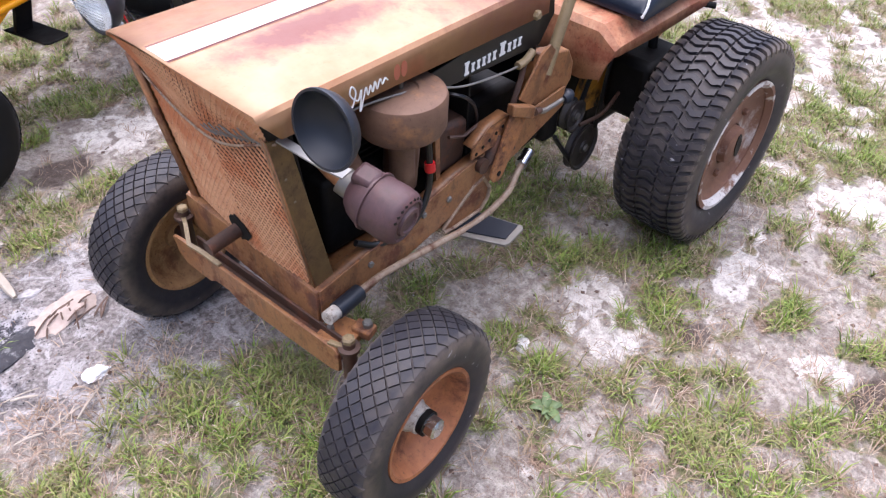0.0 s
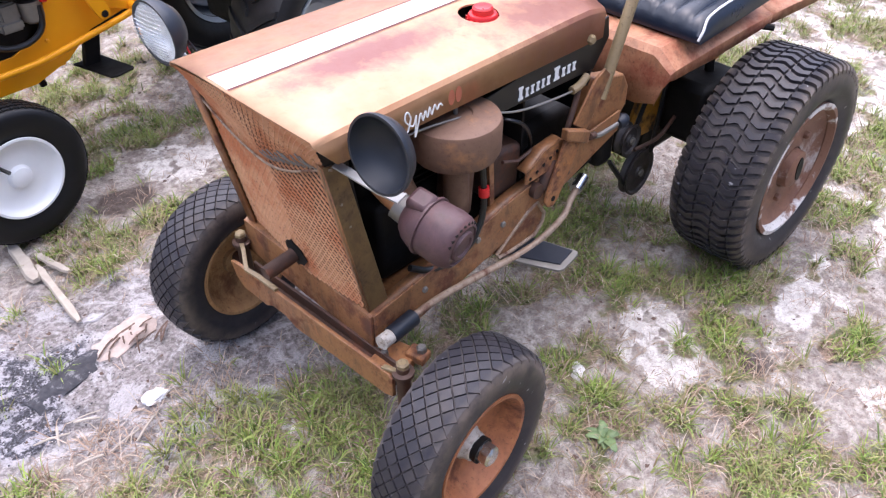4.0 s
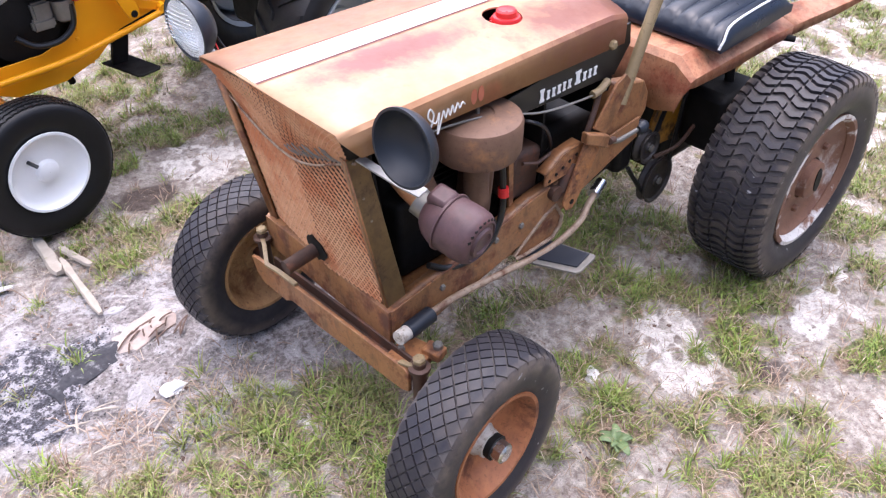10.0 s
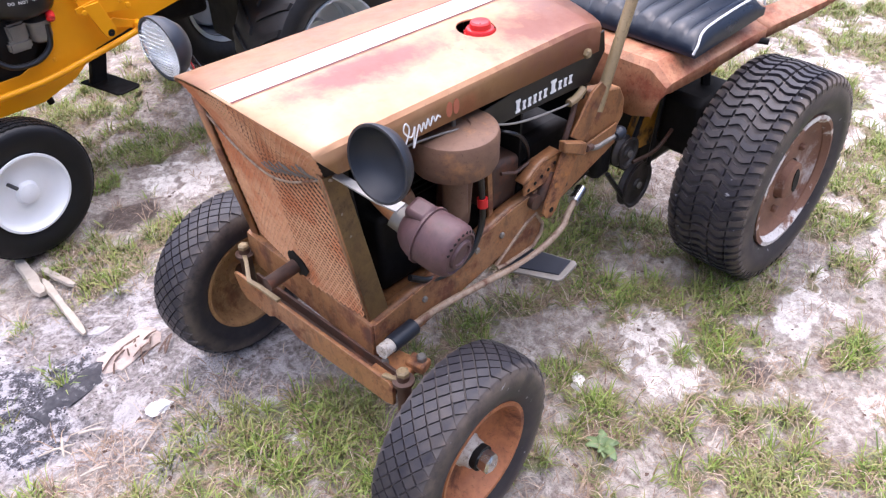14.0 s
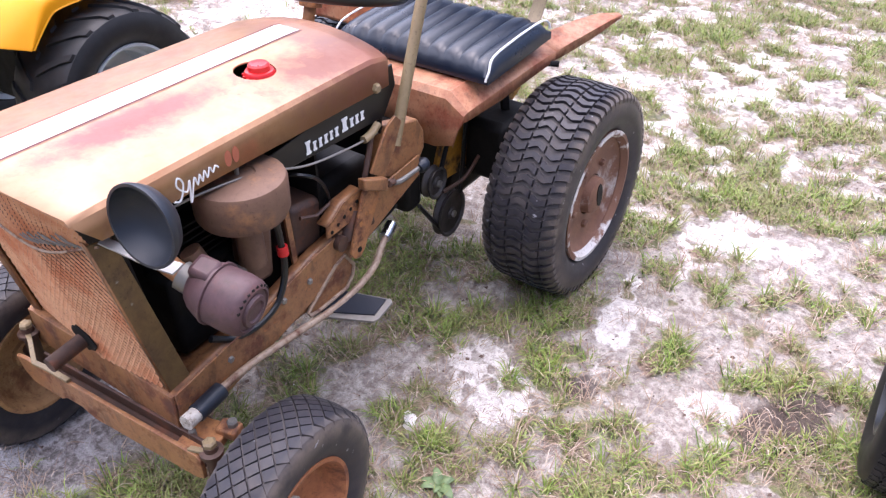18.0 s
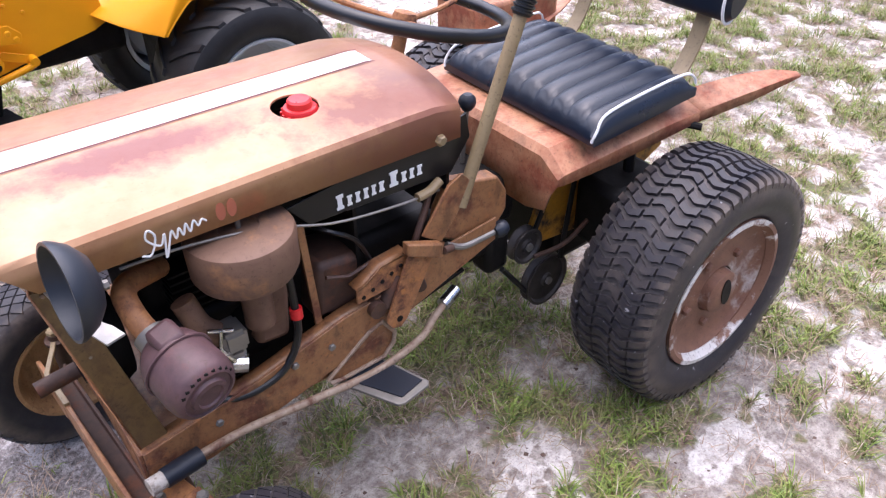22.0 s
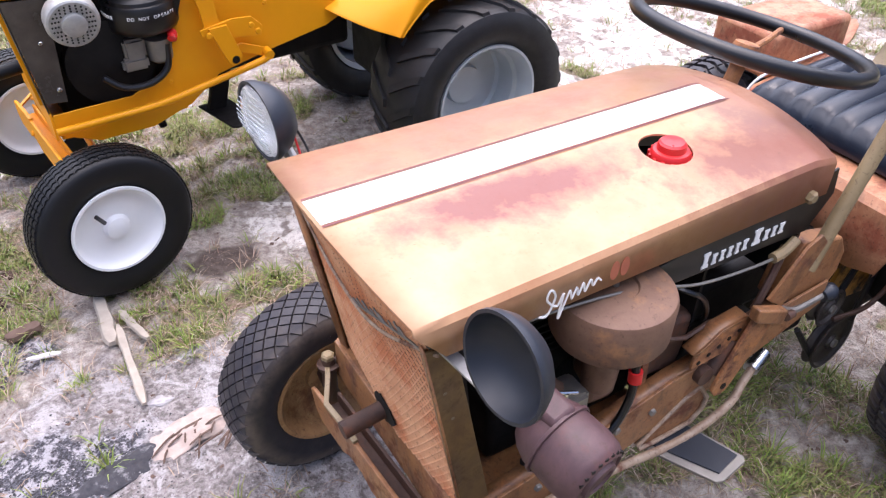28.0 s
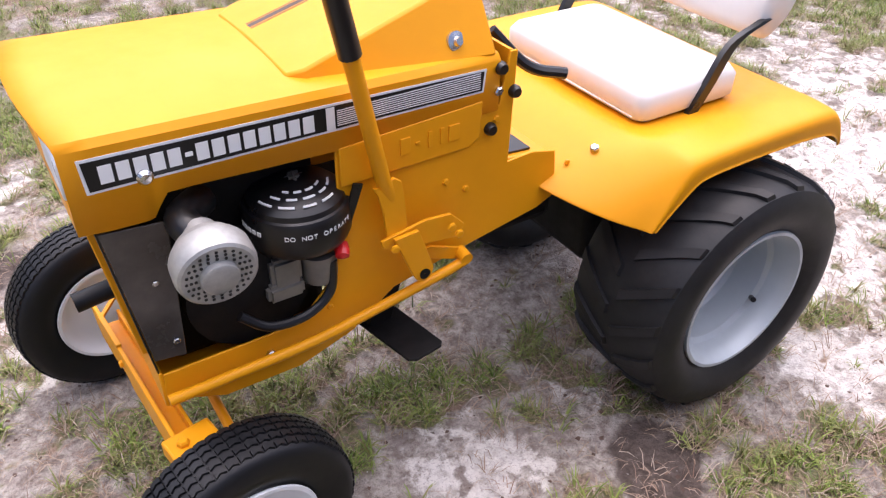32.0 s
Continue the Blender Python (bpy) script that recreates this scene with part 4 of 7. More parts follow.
def front_axle(root, mat, king_mat, label, x_far=-0.066, x_near=-0.040, top=0.290, dark=None, stub=0.10):
    """A straight deep channel across the nose, king pins, stub axles and tie rod."""
    dark = dark or mat
    y_far, y_near = 0.165, -0.292

    def at(y):
        return x_near + (x_far - x_near) * (y - y_near) / (y_far - y_near)
    bm = B()
    outline = [(y_near, top - 0.052), (y_near + 0.02, top - 0.060), (-0.02, top - 0.064), (0.01, top - 0.050), (0.05, top - 0.050), (0.07, top - 0.062), (y_far - 0.02, top - 0.058), (y_far, top - 0.040), (y_far + 0.012, top - 0.004), (y_far - 0.012, top), (0.02, top), (y_near + 0.01, top), (y_near, top - 0.008)]
    a = ring(bm, [(at(y), y, z) for y, z in outline])
    b = ring(bm, [(at(y) + 0.008, y, z) for y, z in outline])
    skin(bm, [a, b])
    ob = part("axle_beam", bm, mat, root, label, 30, bevel=0.0015)
    bm = B()
    rows = [ring(bm, [(at(y) + 0.009, y, top - 0.046), (at(y) + 0.009, y, top - 0.040), (at(y) + 0.042, y, top - 0.040), (at(y) + 0.042, y, top - 0.046)]) for y in (y_near + 0.012, 0.0, y_far - 0.01)]
    skin(bm, rows)
    part("axle_web", bm, dark, ob, "dark dirty channel web", 30, bevel=0.001)
    bm = B()
    rows = [ring(bm, [(at(y) + 0.036, y, top - 0.039), (at(y) + 0.036, y, top - 0.016), (at(y) + 0.042, y, top - 0.016), (at(y) + 0.042, y, top - 0.039)]) for y in (y_near + 0.012, 0.0, y_far - 0.01)]
    skin(bm, rows)
    part("rear_flange", bm, dark, ob, "", 30, bevel=0.001)
    for s in (-1, 1):
        y = -0.300 if s < 0 else 0.205
        bm = lathe(B(), [(0.0, 0), (0.013, 0), (0.013, 0.098), (0.020, 0.099), (0.020, 0.106), (0.012, 0.108), (0.012, 0.118), (0.0, 0.119)], along((-0.020, y, 0.190), (-0.020, y, 0.31)), 16, False)
        kp = part("king_pin", bm, dark, root, "steering king pin with washer")
        part("stub_axle", rod(B(), (-0.012, y, 0.198), (0.0, y + stub * s, 0.198), 0.013), dark, kp)
        if s > 0:
            line = [(-0.022, y, top + 0.006), (-0.034, y - 0.028, top + 0.004), (at(0.13) + 0.004, 0.128, top - 0.002), (at(0.09) + 0.004, 0.088, top + 0.003), (at(0.03) + 0.004, 0.03, top + 0.003)]
        else:
            line = [(-0.020, y, top + 0.004), (-0.030, y + 0.012, top + 0.006), (at(y_near) + 0.004, y + 0.035, top + 0.003)]
        bm = B()
        rows = [ring(bm, [Vector(p) + Vector((dx, 0, dz)) for dx, dz in ((-0.005, -0.003), (0.005, -0.003), (0.005, 0.003), (-0.005, 0.003))]) for p in line]
        skin(bm, rows)
        part("steering_arm", bm, king_mat, kp, "pale worn bent steering arm", 30, bevel=0.001)
        part("arm_nut", bolt(B(), (-0.020, y, 0.309), 0.012, 0.010, (0, 0, 1)), king_mat, kp)
    part("tie_rod", rod(B(), (0.045, -0.26, 0.245), (0.045, 0.26, 0.245), 0.009), dark, root)
    for y in ((0.02,) if dark is mat else ()):
        part("axle_bolt", bolt(B(), (at(y), y, top - 0.030), 0.007, 0.006, (-1, 0, 0)), king_mat, ob)
    return ob


front_axle(BROWN, RUST_GOLD, KHAKI_TUBE, "rusty gold-brown steel front axle beam", dark=DARK_RUST)
part("crank_shaft", rod(B(), (0.02, 0.0, 0.385), (-0.088, -0.004, 0.376), 0.014, n=18), DARK_RUST, BROWN, "dark rusty shaft through the grille")

RIM_8 = [(0.096, 0.048), (0.112, 0.050), (0.114, 0.046), (0.102, 0.040), (0.100, 0.0), (0.102, -0.040), (0.114, -0.046), (0.113, -0.050), (0.106, -0.049), (0.098, -0.036), (0.092, -0.012), (0.082, -0.002), (0.055, 0.004), (0.030, 0.002), (0.028, -0.006), (0.0, -0.006)]
RIM_12 = [(0.150, 0.085), (0.166, 0.088), (0.166, 0.082), (0.150, 0.07), (0.148, -0.06), (0.158, -0.074), (0.168, -0.080), (0.168, -0.086), (0.160, -0.087), (0.152, -0.074), (0.140, -0.064), (0.120, -0.058), (0.075, -0.058), (0.060, -0.064), (0.052, -0.064), (0.050, -0.050), (0.0, -0.050)]


def brown_wheels():
    for s, steer in ((-1, 6.0), (1, 6.0)):
        m = pose(0.012 if s < 0 else -0.008, -0.415 if s < 0 else 0.288, 0.189 if s < 0 else 0.187, 0, 0, steer)
        w = make_wheel("front_wheel", BROWN, m, 0.192 if s < 0 else 0.189, 0.057, 0.103, diamond_tread, RUBBER_FRONT, RIM_8, RIM_RUST if s < 0 else RIM_OCHRE, "rust-orange steel front wheel" if s < 0 else "ochre rusted front wheel", 0.5, "weathered black tyre with diamond tread")
        if s < 0:
            bm = lathe(B(), [(0.0, -0.004), (0.033, -0.004), (0.034, -0.012), (0.028, -0.020), (0.025, -0.032), (0.0, -0.033)], pose(-0.004, 0, 0.004), 14, False)
            for v in bm.verts:
                v.co += Vector((0.004 * noise.noise(v.co * 70), 0.003 * noise.noise(v.co * 55 + Vector((3, 0, 0))), 0.004 * noise.noise(v.co * 60)))
            part("hub", bm, HUB_CHALK, w, "chalky corroded hub")
            part("seal_ring", lathe(B(), [(0.0, -0.030), (0.024, -0.030), (0.0245, -0.044), (0.0, -0.045)], Matrix(), 24, False), BLACK_OIL, w, "black greasy seal ring")
            part("axle_nut", lathe(B(), [(0.0, -0.044), (0.020, -0.044), (0.020, -0.062), (0.015, -0.066), (0.0, -0.067)], Matrix(), 8, False), CHROME, w, "bright axle nut")
            part("cotter_pin", rod(B(), (-0.016, -0.061, 0.004), (0.016, -0.061, -0.004), 0.0022, n=6), STEEL_DULL, w)
    for s in (-1, 1):
        m = pose(1.080, 0.375 * s, 0.260, 0, 25, 0 if s < 0 else 180)
        w = make_wheel("rear_wheel", BROWN, m, 0.262, 0.099, 0.156, wave_tread, RUBBER_REAR, RIM_12, RIM_TAN, "rust-stained rear wheel with whitish rim edge", 0.9, "weathered black tyre with wavy turf tread")
        ringp = [(0.150, -0.0725), (0.159, -0.0880), (0.168, -0.0870), (0.168, -0.0895), (0.158, -0.0905), (0.149, -0.0750), (0.150, -0.0725)]
        part("rim_edge", lathe(B(), ringp, n=48, cap=False), RIM_FLAKE, w, "flaking white rim edge")
        bm = lathe(B(), [(0.0, -0.0885), (0.034, -0.0885), (0.0345, -0.0865), (0.0, -0.086)], pose(0.004, 0, 0.004, 0, 55, 0) @ Matrix.Diagonal((1, 1, 0.42, 1)), 20, False)
        part("hub_slot", bm, BLACK_OIL, w, "dark oval slot in the hub", 0)
        part("hub", lathe(B(), [(0.050, -0.052), (0.046, -0.082), (0.040, -0.086), (0.0, -0.0865)], n=24, cap=False), RIM_TAN, w, "rusted open hub")
        for k in range(5):
            a = 2 * math.pi * k / 5
            part("wheel_bolt", bolt(B(), (0.085 * math.cos(a), -0.058, 0.085 * math.sin(a)), 0.010, 0.012), RIM_TAN, w)


brown_wheels()


def brown_engine():
    bm = B()
    box(bm, (0.23, 0.01, 0.40), (0.28, 0.26, 0.17))
    box(bm, (0.24, 0.05, 0.55), (0.30, 0.24, 0.22))
    eng = part("engine_block", bm, BLACK_OIL, BROWN, "greasy black single-cylinder engine", 30, bevel=0.012)
    for k in range(7):
        part("cooling_fin", box(B(), (0.22, -0.05, 0.48 + 0.014 * k), (0.19, 0.13, 0.004)), BLACK_OIL, eng)
    bm = lathe(B(), [(0.0, 0), (0.10, 0), (0.11, 0.02), (0.11, 0.05), (0.05, 0.06), (0.0, 0.06)], along((0.055, 0.03, 0.43), (0.0, 0.03, 0.43)), 28, False)
    part("flywheel_cover", bm, BLACK_OIL, eng)
    # muffler
    face = Vector((0.080, -0.345, 0.543))
    back = Vector((0.062, -0.240, 0.562))
    m = along(back, face)
    ln = (face - back).length
    prof = [(0.0, -0.004), (0.022, -0.002), (0.032, 0.004), (0.041, 0.016), (0.047, 0.032), (0.049, ln - 0.030), (0.047, ln - 0.012), (0.042, ln - 0.003), (0.036, ln), (0.034, ln - 0.003), (0.027, ln - 0.002), (0.025, ln + 0.003), (0.019, ln + 0.004), (0.017, ln + 0.001), (0.0, ln + 0.001)]
    muf = part("muffler", lathe(B(), prof, m, 36, False), MUFFLER_RUST, BROWN, "round purple-brown rusted muffler")
    bm = B()
    box(bm, back + Vector((0.004, -0.030, 0.030)), (0.040, 0.042, 0.036), (10, -12, 8))
    part("inlet_block", bm, MUFFLER_RUST, muf, "", 30, bevel=0.008)
    part("seam", lathe(B(), [(0.048, 0.040), (0.0512, 0.041), (0.0512, 0.045), (0.0485, 0.046)], m, 36, False), MUFFLER_RUST, muf)
    bm = B()
    for k in range(9):
        a = math.radians(30 + 15 * k)
        box(bm, m @ Vector((0.040 * math.cos(a), ln - 0.003, 0.040 * math.sin(a))), (0.005, 0.003, 0.004))
    part("stamped_mark", bm, BLACK_OIL, muf, "", 0)
    part("exhaust_pipe", tube(B(), glide([back + Vector((0.0, 0.005, 0)), back + Vector((-0.012, 0.045, 0.028)), back + Vector((-0.004, 0.09, 0.045)), back + Vector((0.06, 0.14, 0.02))]), 0.017, 14), AXLE_PAINT, BROWN, "rusty tan bent exhaust pipe")
    part("pipe_collar", rod(B(), back + Vector((0.002, -0.010, -0.004)), back + Vector((-0.006, 0.020, 0.010)), 0.0235, n=20), STEEL_DULL, BROWN, "grey pipe collar")
    # air cleaner
    c = Vector((0.218, -0.190, 0.580))
    m = along(c, c + Vector((0, 0, 1)))
    ac = part("air_cleaner", lathe(B(), [(0.0, 0.0), (0.060, 0.0), (0.074, 0.006), (0.079, 0.016), (0.080, 0.068), (0.077, 0.075), (0.070, 0.078), (0.030, 0.081), (0.028, 0.078), (0.012, 0.079), (0.0, 0.079)], m, 44, False), CLEANER_RUST, BROWN, "dusty rusted round air cleaner")
    bm = lathe(B(), [(0.004, 0.078), (0.004, 0.096), (0.0, 0.097)], m, 10, False)
    box(bm, c + Vector((0, 0, 0.094)), (0.022, 0.004, 0.006))
    part("wing_nut", bm, STEEL_DULL, ac, "dull wing nut")
    part("intake_stem", rod(B(), c + Vector((0.01, 0.01, -0.11)), c + Vector((0.01, 0.01, 0.0)), 0.024, n=18), CLEANER_RUST, ac, "brown intake stem")
    part("carburettor", bevel_blob([((0.176, -0.180, 0.470), (0.040, 0.05, 0.040)), ((0.174, -0.190, 0.440), (0.030, 0.030, 0.034)), ((0.160, -0.196, 0.455), (0.02, 0.02, 0.02))]), STEEL_DULL, BROWN, "grimy grey carburettor")
    for p, q, r in (((0.166, -0.196, 0.430), (0.186, -0.206, 0.426), 0.015), ((0.150, -0.200, 0.470), (0.166, -0.205, 0.440), 0.004), ((0.158, -0.196, 0.500), (0.150, -0.200, 0.462), 0.003), ((0.140, -0.190, 0.505), (0.176, -0.196, 0.492), 0.0035)):
        part("carburettor_link", rod(B(), p, q, r, n=10), CHROME, BROWN, "bright carburettor linkage")
    part("breather_tube", tube(B(), glide([(0.127, -0.150, 0.545), (0.140, -0.165, 0.500), (0.165, -0.170, 0.470)]), 0.019, 12), CLEANER_RUST, BROWN, "dusty brown breather tube")
    part("spark_lead", tube(B(), glide([(0.330, -0.10, 0.57), (0.36, -0.185, 0.585), (0.40, -0.192, 0.555), (0.43, -0.18, 0.50), (0.45, -0.15, 0.46)]), 0.004, 6), BLACK, BROWN, "black spark lead")
    part("governor_arm", tube(B(), [(0.345, -0.186, 0.50), (0.385, -0.188, 0.485), (0.440, -0.186, 0.492)], 0.004, 6), DARK_RUST, BROWN, "thin rusty governor arm")
    part("rear_shroud", box(B(), (0.375, -0.120, 0.455), (0.085, 0.10, 0.11), (0, 8, 0)), DARK_RUST, BROWN, "greasy brown rear engine shroud", 30, bevel=0.012)
    part("crankcase_cover", lathe(B(), [(0.0, 0), (0.052, 0), (0.058, 0.008), (0.058, 0.07), (0.0, 0.08)], along((0.24, -0.140, 0.40), (0.24, -0.04, 0.44)), 24, False), BLACK_OIL, eng)
    bm = B()
    box(bm, (0.255, -0.150, 0.485), (0.06, 0.05, 0.15), (0, 6, 0))
    part("cylinder_shroud", bm, CLEANER_RUST, BROWN, "brown tin cylinder shroud", 30, bevel=0.012)
    part("support_strut", box(B(), (0.322, -0.176, 0.50), (0.012, 0.006, 0.22), (0, -3, 0)), RUST_GOLD, BROWN, "thin rusty upright strut")
    hose = part("fuel_hose", tube(B(), glide([(0.276, -0.190, 0.60), (0.278, -0.200, 0.50), (0.274, -0.204, 0.43), (0.245, -0.206, 0.380), (0.195, -0.204, 0.360), (0.140, -0.198, 0.366), (0.10, -0.190, 0.39)]), 0.0065, 10), BLACK, BROWN, "black rubber fuel hose")
    part("hose_clamp", rod(B(), (0.2785, -0.201, 0.484), (0.278, -0.203, 0.466), 0.0105, n=16), RED, hose, "bright red hose clamp")
    part("throttle_cable", tube(B(), glide([(0.568, -0.196, 0.582), (0.48, -0.203, 0.592), (0.36, -0.206, 0.612), (0.25, -0.204, 0.650), (0.14, -0.200, 0.668), (0.05, -0.197, 0.672)]), 0.0022, 6), STEEL_DULL, BROWN, "thin grey throttle cable")
    part("cable_end", tube(B(), glide([(0.520, -0.200, 0.588), (0.545, -0.199, 0.590), (0.570, -0.196, 0.600)]), 0.008, 10), KHAKI_TUBE, BROWN, "pale rubber cable end")


def bevel_blob(boxes):
    bm = B()
    for c, s in boxes:
        box(bm, c, s)
    bmesh.ops.bevel(bm, geom=list(bm.edges), offset=0.006, segments=2, affect="EDGES")
    return bm


brown_engine()


def brown_dash():
    bm = plate(B(), [(0.295, 0.655), (0.330, 0.612), (0.600, 0.600), (0.640, 0.655), (0.632, 0.700), (0.590, 0.690), (0.45, 0.672)], 0.004, pose(0, -0.188, 0))
    dash = part("side_panel", bm, BLACK, BROWN, "black side panel with white lettering shapes", 30, bevel=0.001)
    x = 0.376
    for k, (w, h) in enumerate([(0.015, 0.026), (0.011, 0.018), (0.011, 0.018), (0.011, 0.018), (0.010, 0.018), (0.012, 0.018), (0.019, 0.027), (0.012, 0.018), (0.011, 0.018), (0.012, 0.018)]):
        gap = 0.004 if k != 5 else 0.008
        part("letter_block", plate(B(), [(0.001, 0), (w * 0.9, 0), (w * 0.9, h * 0.2), (w * 0.72, h * 0.26), (w * 0.72, h * 0.74), (w * 0.9, h * 0.8), (w * 0.9, h), (0.001, h), (0.001, h * 0.84), (w * 0.2, h * 0.78), (w * 0.2, h * 0.22), (0.001, h * 0.16)], 0.0015, pose(x, -0.1900, 0.618 + 0.004 * (x - 0.376) / 0.15, 0, 0, 0)), LETTER_WHITE, dash, "plain white letter block", 0)
        x += w + gap
    part("dash_board", plate(B(), [(-0.18, 0.50), (0.16, 0.50), (0.165, 0.70), (0.10, 0.730), (-0.10, 0.730), (-0.185, 0.70)], 0.006, pose(0.600, 0, 0, 0, 0, 90)), BLACK, BROWN, "black sheet dashboard", 30)
    part("far_side_panel", plate(B(), [(0.295, 0.655), (0.330, 0.612), (0.600, 0.600), (0.640, 0.655), (0.632, 0.700), (0.45, 0.672)], 0.004, pose(0, 0.166, 0)), BLACK, BROWN, "", 30)
    part("panel_bolt", bolt(B(), (0.575, -0.190, 0.672), 0.010, 0.010), KHAKI_TUBE, BROWN, "rusty panel bolt")
    part("firewall", plate(B(), [(-0.17, 0.42), (0.17, 0.42), (0.17, 0.66), (-0.17, 0.66)], 0.006, pose(0.42, 0, 0, 0, 0, 90)), BLACK_OIL, BROWN, "", 30)
    # grey gear knob by the dash
    bm = rod(B(), (0.765, -0.012, 0.45), (0.780, -0.010, 0.590), 0.005)
    gear = part("gear_stick", bm, STEEL_DULL, BROWN)
    part("knob", lathe(B(), [(0.0, 0), (0.010, 0.002), (0.016, 0.010), (0.018, 0.018), (0.016, 0.027), (0.009, 0.034), (0.0, 0.035)], along((0.780, -0.010, 0.586), (0.782, -0.010, 0.62)), 18, False), DARK_SHELL, gear, "blue-grey ball knob")
    # sloping gold tower under the lever
    bm = plate(B(), [(0.604, 0.580), (0.575, 0.530), (0.566, 0.484), (0.600, 0.462), (0.660, 0.444), (0.700, 0.452), (0.722, 0.480), (0.722, 0.520), (0.700, 0.556)], 0.035, pose(0, -0.196, 0))
    part("step_through_box", bm, RUST_GOLD, BROWN, "gold-brown step-through box", 30, bevel=0.004)


brown_dash()


def brown_lever():
    lever = part("lift_lever", tube(B(), [(0.600, -0.212, 0.545), (0.640, -0.208, 0.635), (0.700, -0.205, 0.780), (0.745, -0.205, 0.890)], 0.0115, 14), KHAKI_TUBE, BROWN, "long khaki-painted lift lever")
    prof = [(0.0, 0.0), (0.0150, 0.0)]
    for k in range(17):
        prof += [(0.0155, 0.003 + 0.009 * k), (0.0182, 0.0045 + 0.009 * k), (0.0182, 0.0075 + 0.009 * k), (0.0155, 0.009 + 0.009 * k)]
    bm = lathe(B(), prof + [(0.0150, 0.170), (0.0, 0.174)], along((0.727, -0.205, 0.845), (0.792, -0.205, 1.005)), 16, False)
    part("grip", bm, BLACK, lever, "ribbed black rubber grip")
    bm = plate(B(), [(0.572, 0.600), (0.598, 0.612), (0.624, 0.586), (0.590, 0.540), (0.554, 0.494), (0.515, 0.522)], 0.006, pose(0, -0.219, 0))
    part("lever_blade", bm, RUST_GOLD, lever, "flat gold-brown lever blade", 30, bevel=0.001)
    bm = plate(B(), [(0.480, 0.506), (0.530, 0.484), (0.498, 0.424), (0.470, 0.374), (0.456, 0.362), (0.440, 0.366), (0.430, 0.382), (0.432, 0.394)], 0.006, pose(0, -0.228, 0))
    part("lever_plate", bm, AXLE_PAINT, lever, "flat ochre lower lever plate", 30, bevel=0.001)
    part("plate_hole", lathe(B(), [(0.006, 0), (0.006, 0.0012), (0.0, 0.0014)], along((0.454, -0.2281, 0.382), (0.454, -0.24, 0.382)), 14, False), BLACK_OIL, lever, "dark pin hole")
    bm = plate(B(), [(0.382, 0.443), (0.383, 0.470), (0.402, 0.478), (0.432, 0.498), (0.485, 0.503), (0.496, 0.490), (0.470, 0.447), (0.412, 0.444)], 0.005, pose(0, -0.215, 0))
    quad = part("quadrant_plate", bm, AXLE_PAINT, BROWN, "perforated rusty quadrant plate", 30, bevel=0.001)
    bm = skin(bm := B(), [ring(bm, [(x, y, z) for x, z in ((0.383, 0.470), (0.402, 0.478), (0.432, 0.498), (0.485, 0.503))]) for y in (-0.215, -0.188)], closed=False)
    part("quadrant_lip", bm, RUST_GOLD, quad, "", 30, solid=0.004)
    for k in range(5):
        part("rivet", bolt(B(), (0.394 + 0.019 * k, -0.2152, 0.452 + 0.0075 * k), 0.0042, 0.0015), BLACK_OIL, quad)
    bm = plate(B(), [(0.472, 0.536), (0.545, 0.504), (0.541, 0.476), (0.471, 0.512)], 0.018, pose(0, -0.238, 0))
    part("clamp_block", bm, RUST_GOLD, quad, "folded gold-brown clamp", 30, bevel=0.003)
    for p, q, r in (((0.545, -0.236, 0.490), (0.566, -0.232, 0.484), 0.007), ((0.470, -0.205, 0.46), (0.440, -0.205, 0.405), 0.016), ((0.505, -0.200, 0.45), (0.52, -0.200, 0.40), 0.012)):
        part("pivot_boss", rod(B(), p, q, r, n=12), DARK_RUST, quad, "worn pivot boss")
    part("pivot_boss", rod(B(), (0.420, -0.196, 0.410), (0.420, -0.218, 0.410), 0.016, n=20), DARK_RUST, quad, "worn pivot boss")
    part("bright_bolt", bolt(B(), (0.624, -0.172, 0.394), 0.009, 0.014), CHROME, quad, "bright bolt end")
    part("rust_tube", tube(B(), glide([(0.548, -0.196, 0.590), (0.535, -0.200, 0.560), (0.515, -0.205, 0.525), (0.505, -0.205, 0.500)]), 0.006, 8), DARK_RUST, BROWN, "thin red-brown control tube")
    # lift link along the rail
    link = part("lift_link", tube(B(), glide([(0.000, -0.232, 0.305), (0.06, -0.224, 0.308), (0.15, -0.216, 0.303), (0.28, -0.216, 0.288), (0.40, -0.222, 0.282), (0.50, -0.218, 0.298), (0.545, -0.205, 0.318), (0.585, -0.192, 0.330)]), 0.0072, 12), LINK_WORN, BROWN, "worn tan lift link rod")
    part("chrome_end", rod(B(), (0.572, -0.195, 0.326), (0.612, -0.184, 0.336), 0.013, n=16), CHROME, link, "bright chrome socket end")
    part("rubber_sleeve", rod(B(), (0.012, -0.231, 0.309), (0.075, -0.222, 0.306), 0.0165, n=16), DARK_SHELL, link, "black rubber sleeve")
    part("front_end", rod(B(), (-0.012, -0.234, 0.310), (0.014, -0.231, 0.309), 0.014, n=16), HUB_CHALK, link, "chalky white rod end")
    bm = B()
    box(bm, (0.015, -0.235, 0.250), (0.07, 0.07, 0.022), (0, 0, 15))
    box(bm, (0.045, -0.265, 0.262), (0.03, 0.04, 0.02), (0, 0, 15))
    spb = part("spindle_bracket", bm, AXLE_PAINT, BROWN, "lumpy rusted spindle bracket", 30, bevel=0.004)
    part("bracket_bolt", bolt(B(), (0.05, -0.27, 0.272), 0.010, 0.012, (0, 0, 1)), STEEL_DULL, spb)
    part("bracket_bolt", bolt(B(), (0.0, -0.225, 0.262), 0.008, 0.014, (0, 0, 1)), STEEL_DULL, spb)
